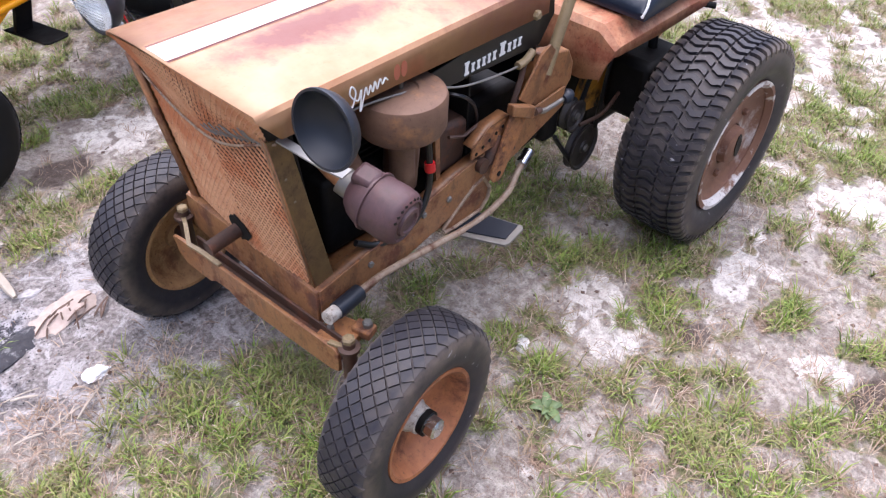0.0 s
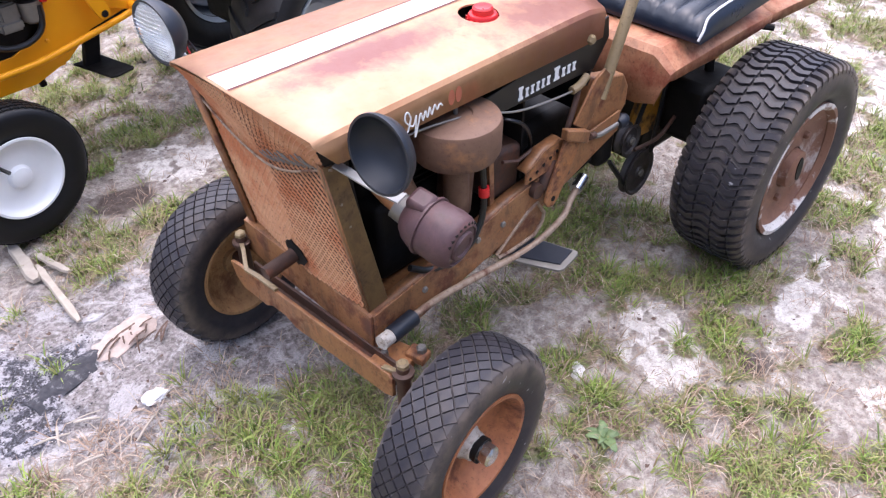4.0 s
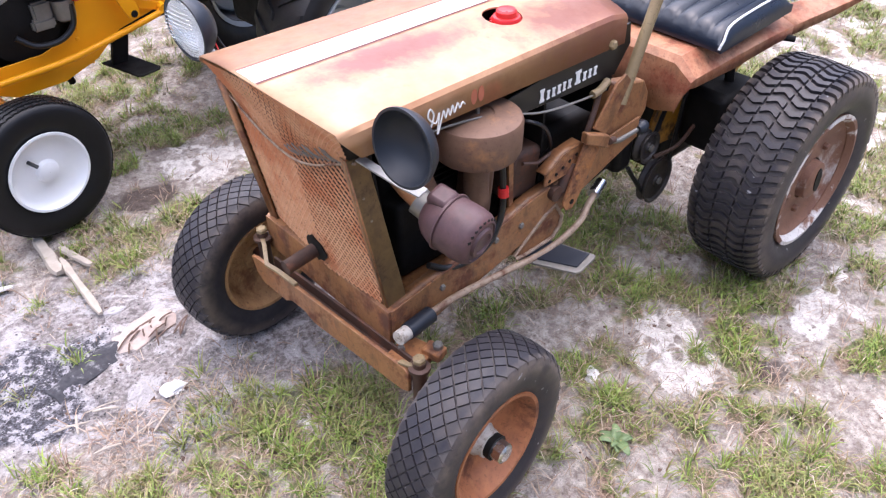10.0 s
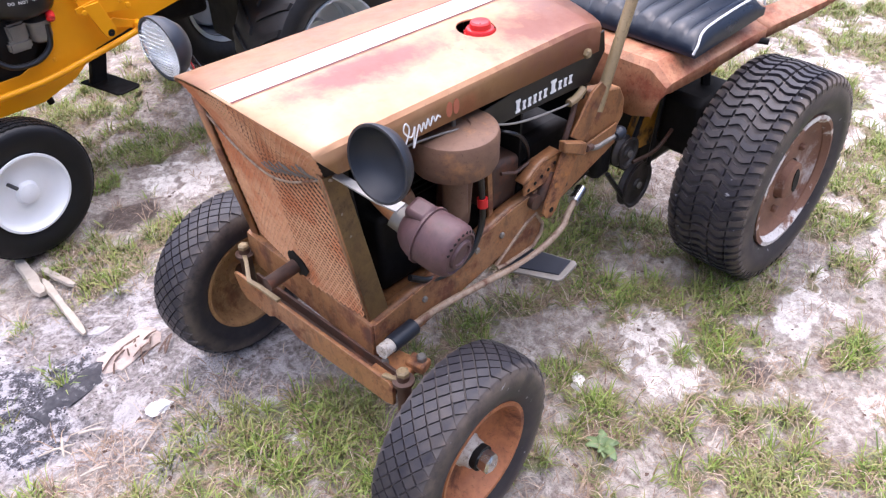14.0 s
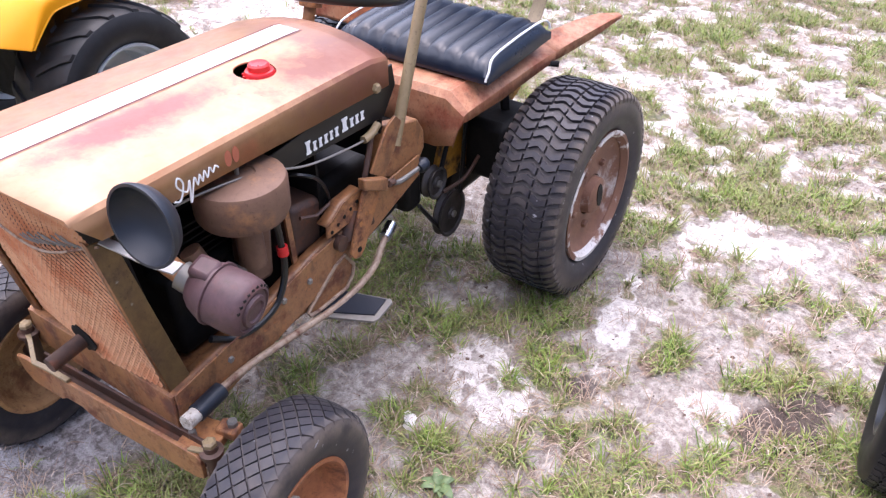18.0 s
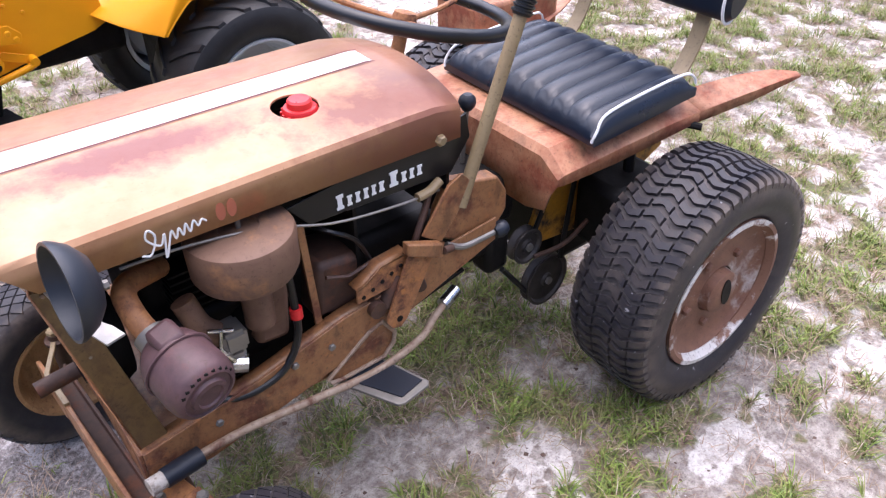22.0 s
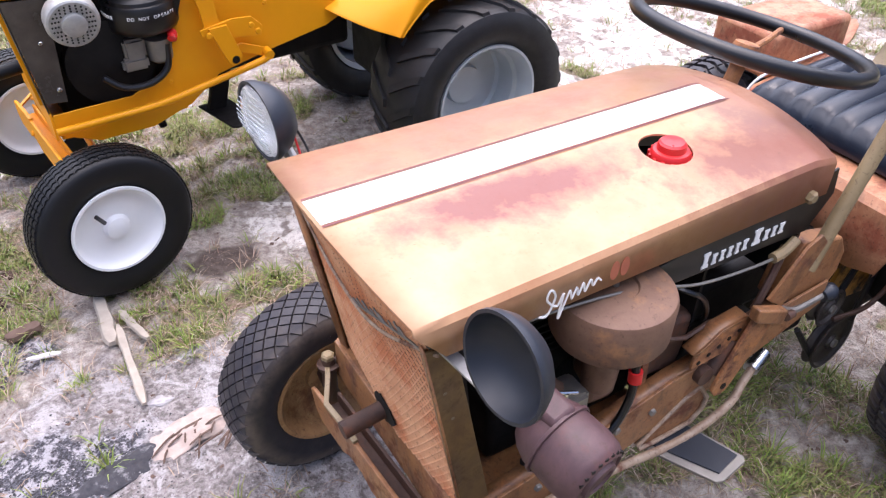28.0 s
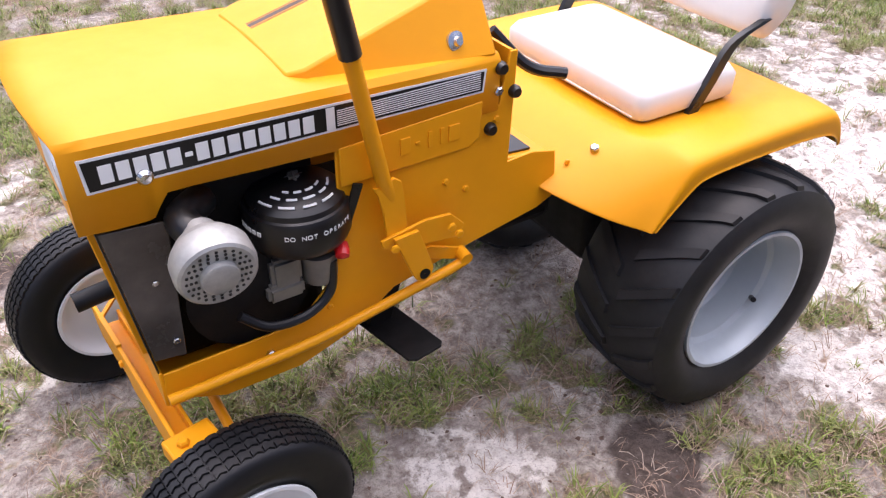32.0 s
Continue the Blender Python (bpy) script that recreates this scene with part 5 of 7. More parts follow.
    # shifter arm with ball and pulleys behind
    arm = part("clutch_arm", tube(B(), glide([(0.575, -0.205, 0.470), (0.61, -0.208, 0.452), (0.65, -0.206, 0.448), (0.69, -0.204, 0.447)]), 0.006, 8), STEEL_DULL, BROWN, "thin bent clutch arm")
    part("knob", lathe(B(), [(0.0, 0), (0.012, 0.003), (0.016, 0.012), (0.016, 0.022), (0.011, 0.031), (0.0, 0.033)], along((0.685, -0.204, 0.445), (0.715, -0.204, 0.450)), 16, False), DARK_SHELL, arm, "grey knob")
    for name, c, r in (("large_pulley", (0.885, -0.150, 0.205), 0.062), ("idler_pulley", (0.815, -0.155, 0.330), 0.040)):
        m = along(c, (c[0] + 0.06, c[1] - 1.0, c[2]))
        pul = part(name, lathe(B(), [(0.0, -0.012), (r, -0.012), (r, -0.009), (r - 0.008, 0.0), (r, 0.009), (r, 0.012), (r - 0.006, 0.012), (r - 0.010, 0.006), (0.016, 0.006), (0.014, 0.012), (0.0, 0.012)], m, 32, False), PULLEY, BROWN, "worn greasy drive pulley")
        part("pulley_bolt", lathe(B(), [(0.009, 0.012), (0.009, 0.018), (0.0, 0.018)], m, 6, False), STEEL_DULL, pul)
    for p, q in (((0.835, -0.160, 0.355), (0.900, -0.160, 0.500)), ((0.92, -0.16, 0.25), (0.945, -0.16, 0.47)), ((0.76, -0.15, 0.29), (0.85, -0.15, 0.17))):
        part("drive_belt", tube(B(), [p, q], 0.006, 6), BLACK, BROWN, "slack black drive belt")
    part("belt_guide", tube(B(), glide([(0.83, -0.17, 0.30), (0.90, -0.185, 0.31), (0.97, -0.18, 0.335), (1.02, -0.17, 0.35)]), 0.005, 8), DARK_RUST, BROWN, "bent dark belt guide")
    bm = B()
    box(bm, (0.76, -0.11, 0.325), (0.06, 0.06, 0.10))
    box(bm, (0.72, -0.10, 0.36), (0.08, 0.06, 0.08))
    part("gear_case", bm, BLACK_OIL, BROWN, "greasy gear case", 30, bevel=0.015)


brown_lever()


def brown_deck():
    def sec(x, yo, zo, yi, zi, lip):
        return [(x, -yo, zo - lip), (x, -yo, zo), (x, -yi, zi), (x, -yi * 0.5, zi), (x, 0, zi), (x, yi * 0.5, zi), (x, yi, zi), (x, yo, zo), (x, yo, zo - lip)]
    rows = [sec(0.796, 0.218, 0.455, 0.17, 0.440, 0.006), sec(0.796, 0.232, 0.505, 0.190, 0.520, 0.010), sec(0.800, 0.245, 0.532, 0.199, 0.562, 0.014), sec(0.813, 0.248, 0.539, 0.203, 0.576, 0.022), sec(0.95, 0.252, 0.545, 0.204, 0.580, 0.030),
            sec(1.08, 0.262, 0.556, 0.208, 0.582, 0.028), sec(1.165, 0.272, 0.563, 0.212, 0.583, 0.024)]
    bm = B()
    skin(bm, [ring(bm, r) for r in rows], closed=False)
    deck = part("fender_deck", bm, FENDER_PAINT, BROWN, "bent rusty brown fender deck", 28, solid=0.004)
    for s in (-1, 1):
        bm = B()
        skin(bm, [ring(bm, [(x, yo * s, zo - lip), (x, yo * s, zo), (x, yi * s, zi)]) for x, yo, zo, yi, zi, lip in ((1.165, 0.272, 0.563, 0.212, 0.583, 0.024), (1.22, 0.280, 0.566, 0.224, 0.586, 0.024), (1.30, 0.304, 0.580, 0.250, 0.594, 0.022), (1.37, 0.322, 0.590, 0.285, 0.598, 0.014), (1.41, 0.330, 0.590, 0.318, 0.594, 0.005))], closed=False)
        part("fender_tail", bm, FENDER_PAINT, deck, "bent-up rusty fender tail", 40, solid=0.004)
    bm = B()
    box(bm, (1.12, -0.18, 0.52), (0.08, 0.03, 0.08))
    tube(bm, [(1.10, -0.18, 0.54), (1.16, -0.285, 0.535)], 0.008, 8)
    tube(bm, [(1.10, -0.16, 0.55), (1.06, -0.20, 0.42)], 0.012, 8)
    part("deck_brace", bm, BLACK_OIL, BROWN, "", 30)
    part("raised_fender", box(B(), (1.155, 0.330, 0.605), (0.255, 0.160, 0.098)), FENDER_PAINT, BROWN, "boxy tan far-side fender", 30, bevel=0.012)


brown_deck()


def pleated_cushion(bm, x0, x1, half, z_low0, z_low1, thick, pleats, depth=0.010):
    """A stuffed seat pad with sewn channels from front to back."""
    ny, nx = pleats * 6, 14
    rows = []
    for i in range(nx + 1):
        s = i / nx
        lift = (1 - abs(2 * s - 1) ** 5) ** 0.5 if 0 < i < nx else 0.0
        row = []
        for j in range(ny + 1):
            v = -1 + 2 * j / ny
            edge = (1 - abs(v) ** 8) ** 0.5
            puff = abs(math.sin(math.pi * pleats * (v + 1) / 2))
            z = z_low0 + (z_low1 - z_low0) * s + thick * (0.30 + 0.70 * lift * edge) + depth * (puff ** 0.5 - 1) * lift * edge
            xx = x0 + (x1 - x0) * s
            row.append((xx, v * half, z))
        rows.append(ring(bm, row))
    skin(bm, rows, closed=False)
    low = [ring(bm, [(x0 + (x1 - x0) * i / nx, v * half, z_low0 + (z_low1 - z_low0) * i / nx) for v in (-1, 1)]) for i in range(nx + 1)]
    skin(bm, low, closed=False)
    for i in range(nx):
        bm.faces.new((rows[i][0], rows[i + 1][0], low[i + 1][0], low[i][0]))
        bm.faces.new((rows[i][-1], rows[i + 1][-1], low[i + 1][1], low[i][1]))
    for r, l in ((rows[0], low[0]), (rows[-1], low[-1])):
        bm.faces.new([*r, l[1], l[0]])
    return bm


def brown_seat():
    off = Matrix.Translation((0, -0.046, 0))
    seat = part("seat_cushion", pleated_cushion(B(), 0.866, 1.150, 0.217, 0.584, 0.598, 0.056, 10), VINYL_BLACK, BROWN, "pleated black vinyl seat cushion", 50)
    seat.matrix_local = off
    for s in (-1, 1):
        pts = glide([(0.864, 0.212 * s, 0.592), (0.872, 0.215 * s, 0.612), (0.90, 0.209 * s, 0.636), (1.00, 0.207 * s, 0.646), (1.11, 0.207 * s, 0.649), (1.140, 0.211 * s, 0.640), (1.150, 0.213 * s, 0.622)])
        part("piping", tube(B(), pts, 0.0028, 6), LETTER_WHITE, seat, "white seat piping")
    bm = B()
    m = pose(1.235, 0, 0.800, 0, 16, 0)
    lathe(bm, [(0.0, -0.222), (0.045, -0.222), (0.052, -0.210), (0.054, 0), (0.052, 0.210), (0.045, 0.222), (0.0, 0.222)], m @ Matrix.Diagonal((0.62, 1, 1.45, 1)), 28, False)
    back = part("backrest", bm, VINYL_BLACK, BROWN, "black vinyl backrest roll")
    back.matrix_local = off
    for s in (-1, 1):
        ringpts = [m @ Vector((0.0345 * math.cos(a), 0.210 * s, 0.0785 * math.sin(a))) for a in [2 * math.pi * k / 28 for k in range(28)]]
        part("piping", tube(B(), ringpts, 0.003, 6, True), LETTER_WHITE, back, "white backrest piping")
        part("back_strap", tube_strap([(1.145, 0.150 * s, 0.592), (1.185, 0.150 * s, 0.622), (1.222, 0.150 * s, 0.690), (1.240, 0.150 * s, 0.77)], 0.034, 0.005), KHAKI_TUBE, back, "flat tan steel strap")


def tube_strap(pts, wide, thick):
    bm = B()
    rows = []
    for p in glide(pts, 4):
        rows.append(ring(bm, [p + Vector((dx, dy, 0)) for dx, dy in ((-thick / 2, -wide / 2), (thick / 2, -wide / 2), (thick / 2, wide / 2), (-thick / 2, wide / 2))]))
    return skin(bm, rows)


brown_seat()


def steering_wheel(root, c, r, tilt, rim_mat, spoke_mat, label, turn=20.0):
    m = pose(*c, 0, tilt, 0)
    pts = [m @ Vector((r * math.cos(2 * math.pi * k / 48), r * math.sin(2 * math.pi * k / 48), 0)) for k in range(48)]
    sw = part("steering_wheel", tube(B(), pts, 0.0125, 12, True), rim_mat, root, label)
    for k in range(3):
        a = radians(turn + 120 * k)
        part("spoke", tube(B(), [m @ Vector((0, 0, -0.03)), m @ Vector((r * 0.6 * math.cos(a), r * 0.6 * math.sin(a), -0.016)), m @ Vector((r * math.cos(a), r * math.sin(a), 0))], 0.0055, 8), spoke_mat, sw)
    part("hub", lathe(B(), [(0.0, -0.012), (0.024, -0.012), (0.026, 0.0), (0.020, 0.022), (0.0, 0.024)], m @ pose(0, 0, -0.034, 90, 0, 0), 18, False), spoke_mat, sw, "rusty wheel hub")
    part("steering_column", rod(B(), m @ Vector((0, 0, -0.03)), m @ Vector((-0.02, 0, -0.34)), 0.013), spoke_mat, root)
    return sw


steering_wheel(BROWN, (0.702, 0.068, 0.790), 0.190, 14.6, BLACK, AXLE_PAINT, "black rubber-coated steering wheel")


def brown_lamps():
    # sealed beam on the far side, empty shell on the near side
    for s in (1, -1):
        c = Vector((-0.050, 0.268, 0.748)) if s > 0 else Vector((-0.024, -0.297, 0.741))
        way = Vector((-1.0, -0.10 if s > 0 else -0.08, -0.05 if s > 0 else 0.10)).normalized()
        m = along(c, c + way)
        deep = 0.80 if s > 0 else 0.66
        shell = [(0.0, -0.048), (0.014, -0.047), (0.034, -0.038), (0.050, -0.018), (0.057, 0.0), (0.060, 0.010), (0.060, 0.018), (0.056, 0.018), (0.052, 0.0), (0.044, -0.018), (0.028, -0.034), (0.0, -0.042)]
        shell = [(r, a * deep) for r, a in shell]
        ob = part("headlamp_shell", lathe(B(), shell, m, 36, False), DARK_SHELL, BROWN, "black headlamp shell with clear lens" if s > 0 else "empty black headlamp shell")
        if s > 0:
            bm = lathe(B(), [(0.055, 0.008), (0.052, 0.014), (0.040, 0.020), (0.020, 0.024), (0.0, 0.025)], m, 36, False)
            part("lens", bm, GLASS, ob, "fluted clear glass lens").visible_shadow = False
            part("reflector", lathe(B(), [(0.054, 0.006), (0.040, -0.012), (0.015, -0.026), (0.0, -0.028)], m, 36, False), REFLECTOR, ob, "silvered reflector")
            for k in range(15):
                x = -0.049 + 0.007 * k
                hgt = math.sqrt(max(0.0, 0.05 ** 2 - x * x))
                bm = B()
                tube(bm, [m @ Vector((-hgt * 0.9, 0.0245 - 6 * x * x, x)), m @ Vector((0, 0.026 - 6 * x * x, x)), m @ Vector((hgt * 0.9, 0.0245 - 6 * x * x, x))], 0.0009, 5)
                part("flute", bm, GLASS, ob)
        else:
            bm = B()
            bolt(bm, m @ Vector((0.0, -0.041, -0.01)), 0.006, 0.008, way)
            part("shell_bolt", bm, STEEL_DULL, ob)
            part("rust_patch", lathe(B(), [(0.0, 0.0), (0.5, 0.0), (0.42, 0.06), (0.0, 0.08)], m @ pose(0.006, -0.0325, -0.012, 8, 0, 0) @ Matrix.Diagonal((0.030, 0.02, 0.022, 1)), 14, False), DARK_RUST, ob, "rusty patch inside the shell")
        if s > 0:
            bm = tube(B(), [c - way * 0.02 + Vector((0, 0, -0.045)), (-0.030, 0.235, 0.690), (-0.030, 0.188, 0.700)], 0.009, 10)
        else:
            bm = B()
            rows = [ring(bm, [(x - w, y - w * 0.25, z - 0.0015), (x + w, y + w * 0.25, z - 0.0015), (x + w, y + w * 0.25, z + 0.0015), (x - w, y - w * 0.25, z + 0.0015)]) for x, y, z, w in ((-0.034, -0.192, 0.678, 0.008), (-0.028, -0.215, 0.672, 0.008), (-0.020, -0.245, 0.664, 0.008), (-0.012, -0.268, 0.658, 0.010), (-0.004, -0.280, 0.654, 0.012), (0.004, -0.296, 0.648, 0.012))]
            skin(bm, rows)
        if s > 0:
            part("lamp_wire", tube(B(), glide([c - way * 0.03, (-0.012, 0.262, 0.700), (-0.014, 0.225, 0.672), (-0.004, 0.192, 0.668)]), 0.0018, 6), RED, ob, "thin red wire")
            part("lamp_wire", tube(B(), glide([c - way * 0.03, (-0.004, 0.256, 0.706), (-0.004, 0.222, 0.690), (0.006, 0.192, 0.676)]), 0.0018, 6), BLACK, ob, "thin black wire")
        part("lamp_bracket", bm, GALVANISED, BROWN, "bent galvanised lamp bracket")


GALVANISED = plain("galvanised_strap", (0.42, 0.41, 0.39), 0.5, metal=0.5, vary=0.3, scale=30)
GLASS, gt, gb = material("clear_lens_glass")
gb.inputs["Base Color"].default_value = (0.92, 0.95, 0.96, 1)
gb.inputs["Roughness"].default_value = 0.06
gb.inputs["Transmission Weight"].default_value = 0.8
brown_lamps()


# ---- the restored yellow tractor ----
YEL = thing("garden_tractor", pose(-0.258, 1.305, 0, 0, 0, 2.9), "restored glossy yellow garden tractor with white seat and wheels", "tractor", "tractors on the sand")


def yellow_hood():
    half = 0.192

    def line(x, dx, skirt):
        z0 = 0.819 - 0.028 * (x + 0.092)
        pts = [(x, -half, skirt), (x, -half, z0 - 0.010), (x + dx * 0.1, -half + 0.008, z0)]
        for k in range(1, 8):
            y = (-half + 0.008) * (1 - k / 4)
            s = 1 - (y / half) ** 2
            pts.append((x + dx * s, y, z0 + 0.012 * s))
        return pts + [(x + dx * 0.1, half - 0.008, z0), (x, half, z0 - 0.010), (x, half, skirt)]
    rows = []
    for x, skirt in ((-0.092, 0.692), (-0.05, 0.688), (-0.006, 0.687), (0.004, 0.689), (0.012, 0.702), (0.026, 0.721), (0.06, 0.721), (0.15, 0.717), (0.262, 0.713), (0.40, 0.710), (0.555, 0.706)):
        dx = -0.020 * max(0, 1 - (x + 0.086) / 0.2)
        rows.append(line(x, dx, skirt))
    bm = B()
    skin(bm, [ring(bm, r) for r in rows], closed=False)
    hood = part("hood", bm, YELLOW, YEL, "glossy yellow sheet-metal hood", 30, solid=0.003)
    # nose: recessed lamp panel below the hood lip
    bm = plate(B(), [(-0.186, 0.690), (0.186, 0.690), (0.187, 0.806), (0.0, 0.818), (-0.187, 0.806)], 0.004, pose(-0.068, 0, 0, 0, 0, 90))
    nose = part("nose_panel", bm, BLACK, YEL, "black nose panel", 30)
    for s in (-1, 1):
        bm = plate(B(), [(-0.060, 0.735), (0.060, 0.735), (0.066, 0.792), (-0.066, 0.792)], 0.010, pose(-0.084, 0.115 * s, 0, 0, 0, 90))
        part("headlight", bm, GLASS_MILK, nose, "milky rectangular headlight", 30, bevel=0.004)
    bm = plate(B(), [(-0.190, 0.693), (0.190, 0.693), (0.190, 0.728), (-0.190, 0.728)], 0.006, pose(-0.086, 0, 0, 0, 0, 90))
    part("lower_lip", bm, YELLOW, nose, "", 30, bevel=0.002)
    # side decal
    for s in (-1, 1):
        y = (half + 0.0012) * s - (0.0012 if s > 0 else 0)
        bm = plate(B(), [(-0.069, 0.747), (0.524, 0.745), (0.528, 0.783), (-0.072, 0.796)], 0.0012, pose(0, y, 0))
        dec = part("decal_border", bm, LETTER_WHITE, hood, "white-edged black side decal", 0)
        if s > 0:
            continue
        bm = plate(B(), [(-0.065, 0.751), (0.520, 0.749), (0.523, 0.780), (-0.068, 0.792)], 0.0010, pose(0, y - 0.0012, 0))
        part("decal_field", bm, BLACK, dec, "black decal field", 0)
        x = -0.050
        for k in range(14):
            w = 0.0165 if k != 5 else 0.010
            h = 0.025 if k != 5 else 0.006
            zc = 0.771 - 0.0022 * k / 14 * 2
            part("letter_block", plate(B(), [(0, -h / 2), (w, -h / 2), (w, h / 2), (0, h / 2)], 0.0008, pose(x, y - 0.0022, zc)), LETTER_WHITE, dec, "plain white letter block", 0)
            x += w + 0.0048
        part("decal_bar", box(B(), (0.262, y - 0.0018, 0.7675), (0.013, 0.0010, 0.034)), LETTER_WHITE, dec, "white upright bar", 0)
        for k in range(8):
            z = 0.7540 + 0.0034 * k
            part("decal_pinstripe", box(B(), (0.394, y - 0.0018, z), (0.244, 0.0010, 0.0011), (0, -0.09 * (k - 3.5), 0)), LETTER_WHITE, dec, "thin white pinstripe", 0)
    bm = B()
    lathe(bm, [(0.0, 0.010), (0.007, 0.009), (0.011, 0.004), (0.011, 0.0)], along((0.002, -half - 0.002, 0.754), (0.002, -half - 0.02, 0.754)), 20, False)
    part("hood_button", bm, CHROME, hood, "round steel hood button")
    # cowl hump with dark stripes
    bm = B()
    rows = []
    for x, yb, zb, yr, zr, zm in ((0.224, 0.138, 0.808, 0.134, 0.8185, 0.8245), (0.250, 0.153, 0.806, 0.148, 0.8265, 0.832), (0.400, 0.171, 0.802, 0.137, 0.869, 0.874), (0.530, 0.187, 0.799, 0.126, 0.906, 0.911), (0.550, 0.189, 0.799, 0.126, 0.900, 0.905)):
        rows.append(ring(bm, [(x, -yb, zb), (x, -yr, zr), (x, 0, zm), (x, yr, zr), (x, yb, zb)]))
    skin(bm, rows)
    cowl = part("cowl", bm, YELLOW, YEL, "yellow raised dash cowl", 30, bevel=0.004)
    for y, w in ((0.049, 0.0025), (0.038, 0.0120), (0.027, 0.0025)):
        z0, z1 = 0.8305 - 0.04 * y, 0.9105 - 0.04 * y
        bm = B()
        skin(bm, [ring(bm, [(x, y - w / 2, z - 0.002), (x, y + w / 2, z - 0.002), (x, y + w / 2, z + 0.0022), (x, y - w / 2, z + 0.0022)]) for x, z in ((0.240, z0 - 0.003), (0.400, (z0 + z1) / 2 + 0.002), (0.526, z1))])
        part("cowl_stripe", bm, STRIPE_BROWN, cowl, "dark brown painted stripe", 0)
    lathe(bm := B(), [(0.0, 0.012), (0.006, 0.012), (0.008, 0.006), (0.016, 0.004), (0.017, 0.0)], along((0.488, -0.164, 0.824), (0.490, -0.188, 0.833)), 22, False)
    part("choke_knob", bm, CHROME, cowl, "chrome ringed black knob")


GLASS_MILK = plain("milky_lamp_plastic", (0.62, 0.66, 0.72), 0.3, vary=0.1)
yellow_hood()


def yellow_frame():
    side = [(-0.040, 0.365), (-0.036, 0.415), (0.142, 0.417), (0.208, 0.440), (0.250, 0.485), (0.266, 0.540), (0.268, 0.716), (0.560, 0.712), (0.576, 0.800), (0.590, 0.800), (0.586, 0.600), (0.640, 0.604), (0.690, 0.592), (0.700, 0.500), (0.660, 0.482), (0.50, 0.452), (0.36, 0.420), (0.28, 0.360), (0.18, 0.326), (0.05, 0.326)]
    for s in (-1, 1):
        bm = plate(B(), side, 0.005, pose(0, 0.186 * s - 0.0025, 0))
        ob = part("side_frame", bm, YELLOW, YEL, "yellow pressed-steel side frame", 30, bevel=0.0015)
        if s > 0:
            continue
        bm = plate(B(), [(0.272, 0.650), (0.500, 0.654), (0.522, 0.668), (0.524, 0.730), (0.272, 0.716)], 0.004, pose(0, -0.1935, 0))
        pan = part("model_panel", bm, YELLOW, ob, "raised yellow side panel", 30, bevel=0.002)
        for k, (w, h) in enumerate([(0.018, 0.028), (0.008, 0.004), (0.007, 0.028), (0.007, 0.028), (0.020, 0.028)]):
            part("embossed_mark", box(B(), (0.382 + 0.022 * k, -0.1945, 0.690), (w, 0.003, h)), YELLOW, pan, "embossed plain block", 0, bevel=0.001)
        for x, z in ((0.555, 0.690), (0.540, 0.668), (0.46, 0.60), (0.24, 0.43), (0.245, 0.462), (0.72, 0.560), (0.50, 0.575)):
            part("frame_bolt", bolt(B(), (x, -0.1885, z), 0.006, 0.004), YELLOW, ob)
        for x, z in ((0.556, 0.778), (0.586, 0.732), (0.542, 0.676)):
            part("rubber_plug", lathe(B(), [(0.0, 0.012), (0.008, 0.012), (0.011, 0.006), (0.011, 0.0)], along((x, -0.189, z), (x, -0.25, z)), 14, False), BLACK, ob, "black rubber plug")
        part("bright_bolt", bolt(B(), (0.553, -0.190, 0.740), 0.008, 0.008), CHROME, ob)
        part("bright_bolt", bolt(B(), (0.13, -0.189, 0.378), 0.009, 0.008), CHROME, ob)
    bm = B()
    box(bm, (-0.040, 0, 0.385), (0.006, 0.376, 0.070))
    part("front_plate", bm, YELLOW, YEL, "yellow frame nose plate", 30, bevel=0.002)
    part("engine_pan", box(B(), (0.12, 0, 0.352), (0.30, 0.366, 0.006)), YELLOW, YEL, "", 30)
    # guards beside the engine
    for s in (-1, 1):
        bm = plate(B(), [(-0.070, 0.684), (0.018, 0.676), (0.004, 0.440), (-0.042, 0.446)], 0.004, pose(0, 0.186 * s - 0.002, 0))
        g = part("side_guard", bm, GUARD_GREY, YEL, "smoky brown-grey side guard", 30, bevel=0.001)
        if s < 0:
            part("guard_screw", bolt(B(), (-0.006, -0.189, 0.474), 0.006, 0.005), CHROME, g)
            part("guard_screw", bolt(B(), (-0.016, -0.189, 0.585), 0.005, 0.004), CHROME, g)
    bm = B()
    skin(bm, [ring(bm, [(-0.070, y, 0.684) for y in (-0.186, -0.10, 0.10, 0.186)]), ring(bm, [(-0.040, y, 0.42) for y in (-0.186, -0.12, 0.12, 0.186)])], closed=False)
    part("front_screen", bm, BLACK, YEL, "black front screen", 0, solid=0.003)
    part("screen_post", box(B(), (-0.060, -0.120, 0.55), (0.012, 0.030, 0.26), (0, -7, 0)), YELLOW, YEL, "", 30, bevel=0.002)
    # step-through floor with black pad, tunnel and transaxle
    part("floor_pan", box(B(), (0.630, 0, 0.596), (0.085, 0.364, 0.006), (0, 4, 0)), YELLOW, YEL, "yellow sloping floor pan", 30, bevel=0.002)
    part("floor_pad", box(B(), (0.622, -0.140, 0.602), (0.050, 0.06, 0.004), (0, 4, 0)), BLACK, YEL, "black grip pad with worn edge", 30)
    bm = B()
    box(bm, (0.52, 0.0, 0.45), (0.5, 0.22, 0.14))
    box(bm, (0.98, 0.0, 0.32), (0.2, 0.22, 0.22))
    part("transaxle", bm, BLACK_OIL, YEL, "black transaxle and belt tunnel", 30, bevel=0.02)
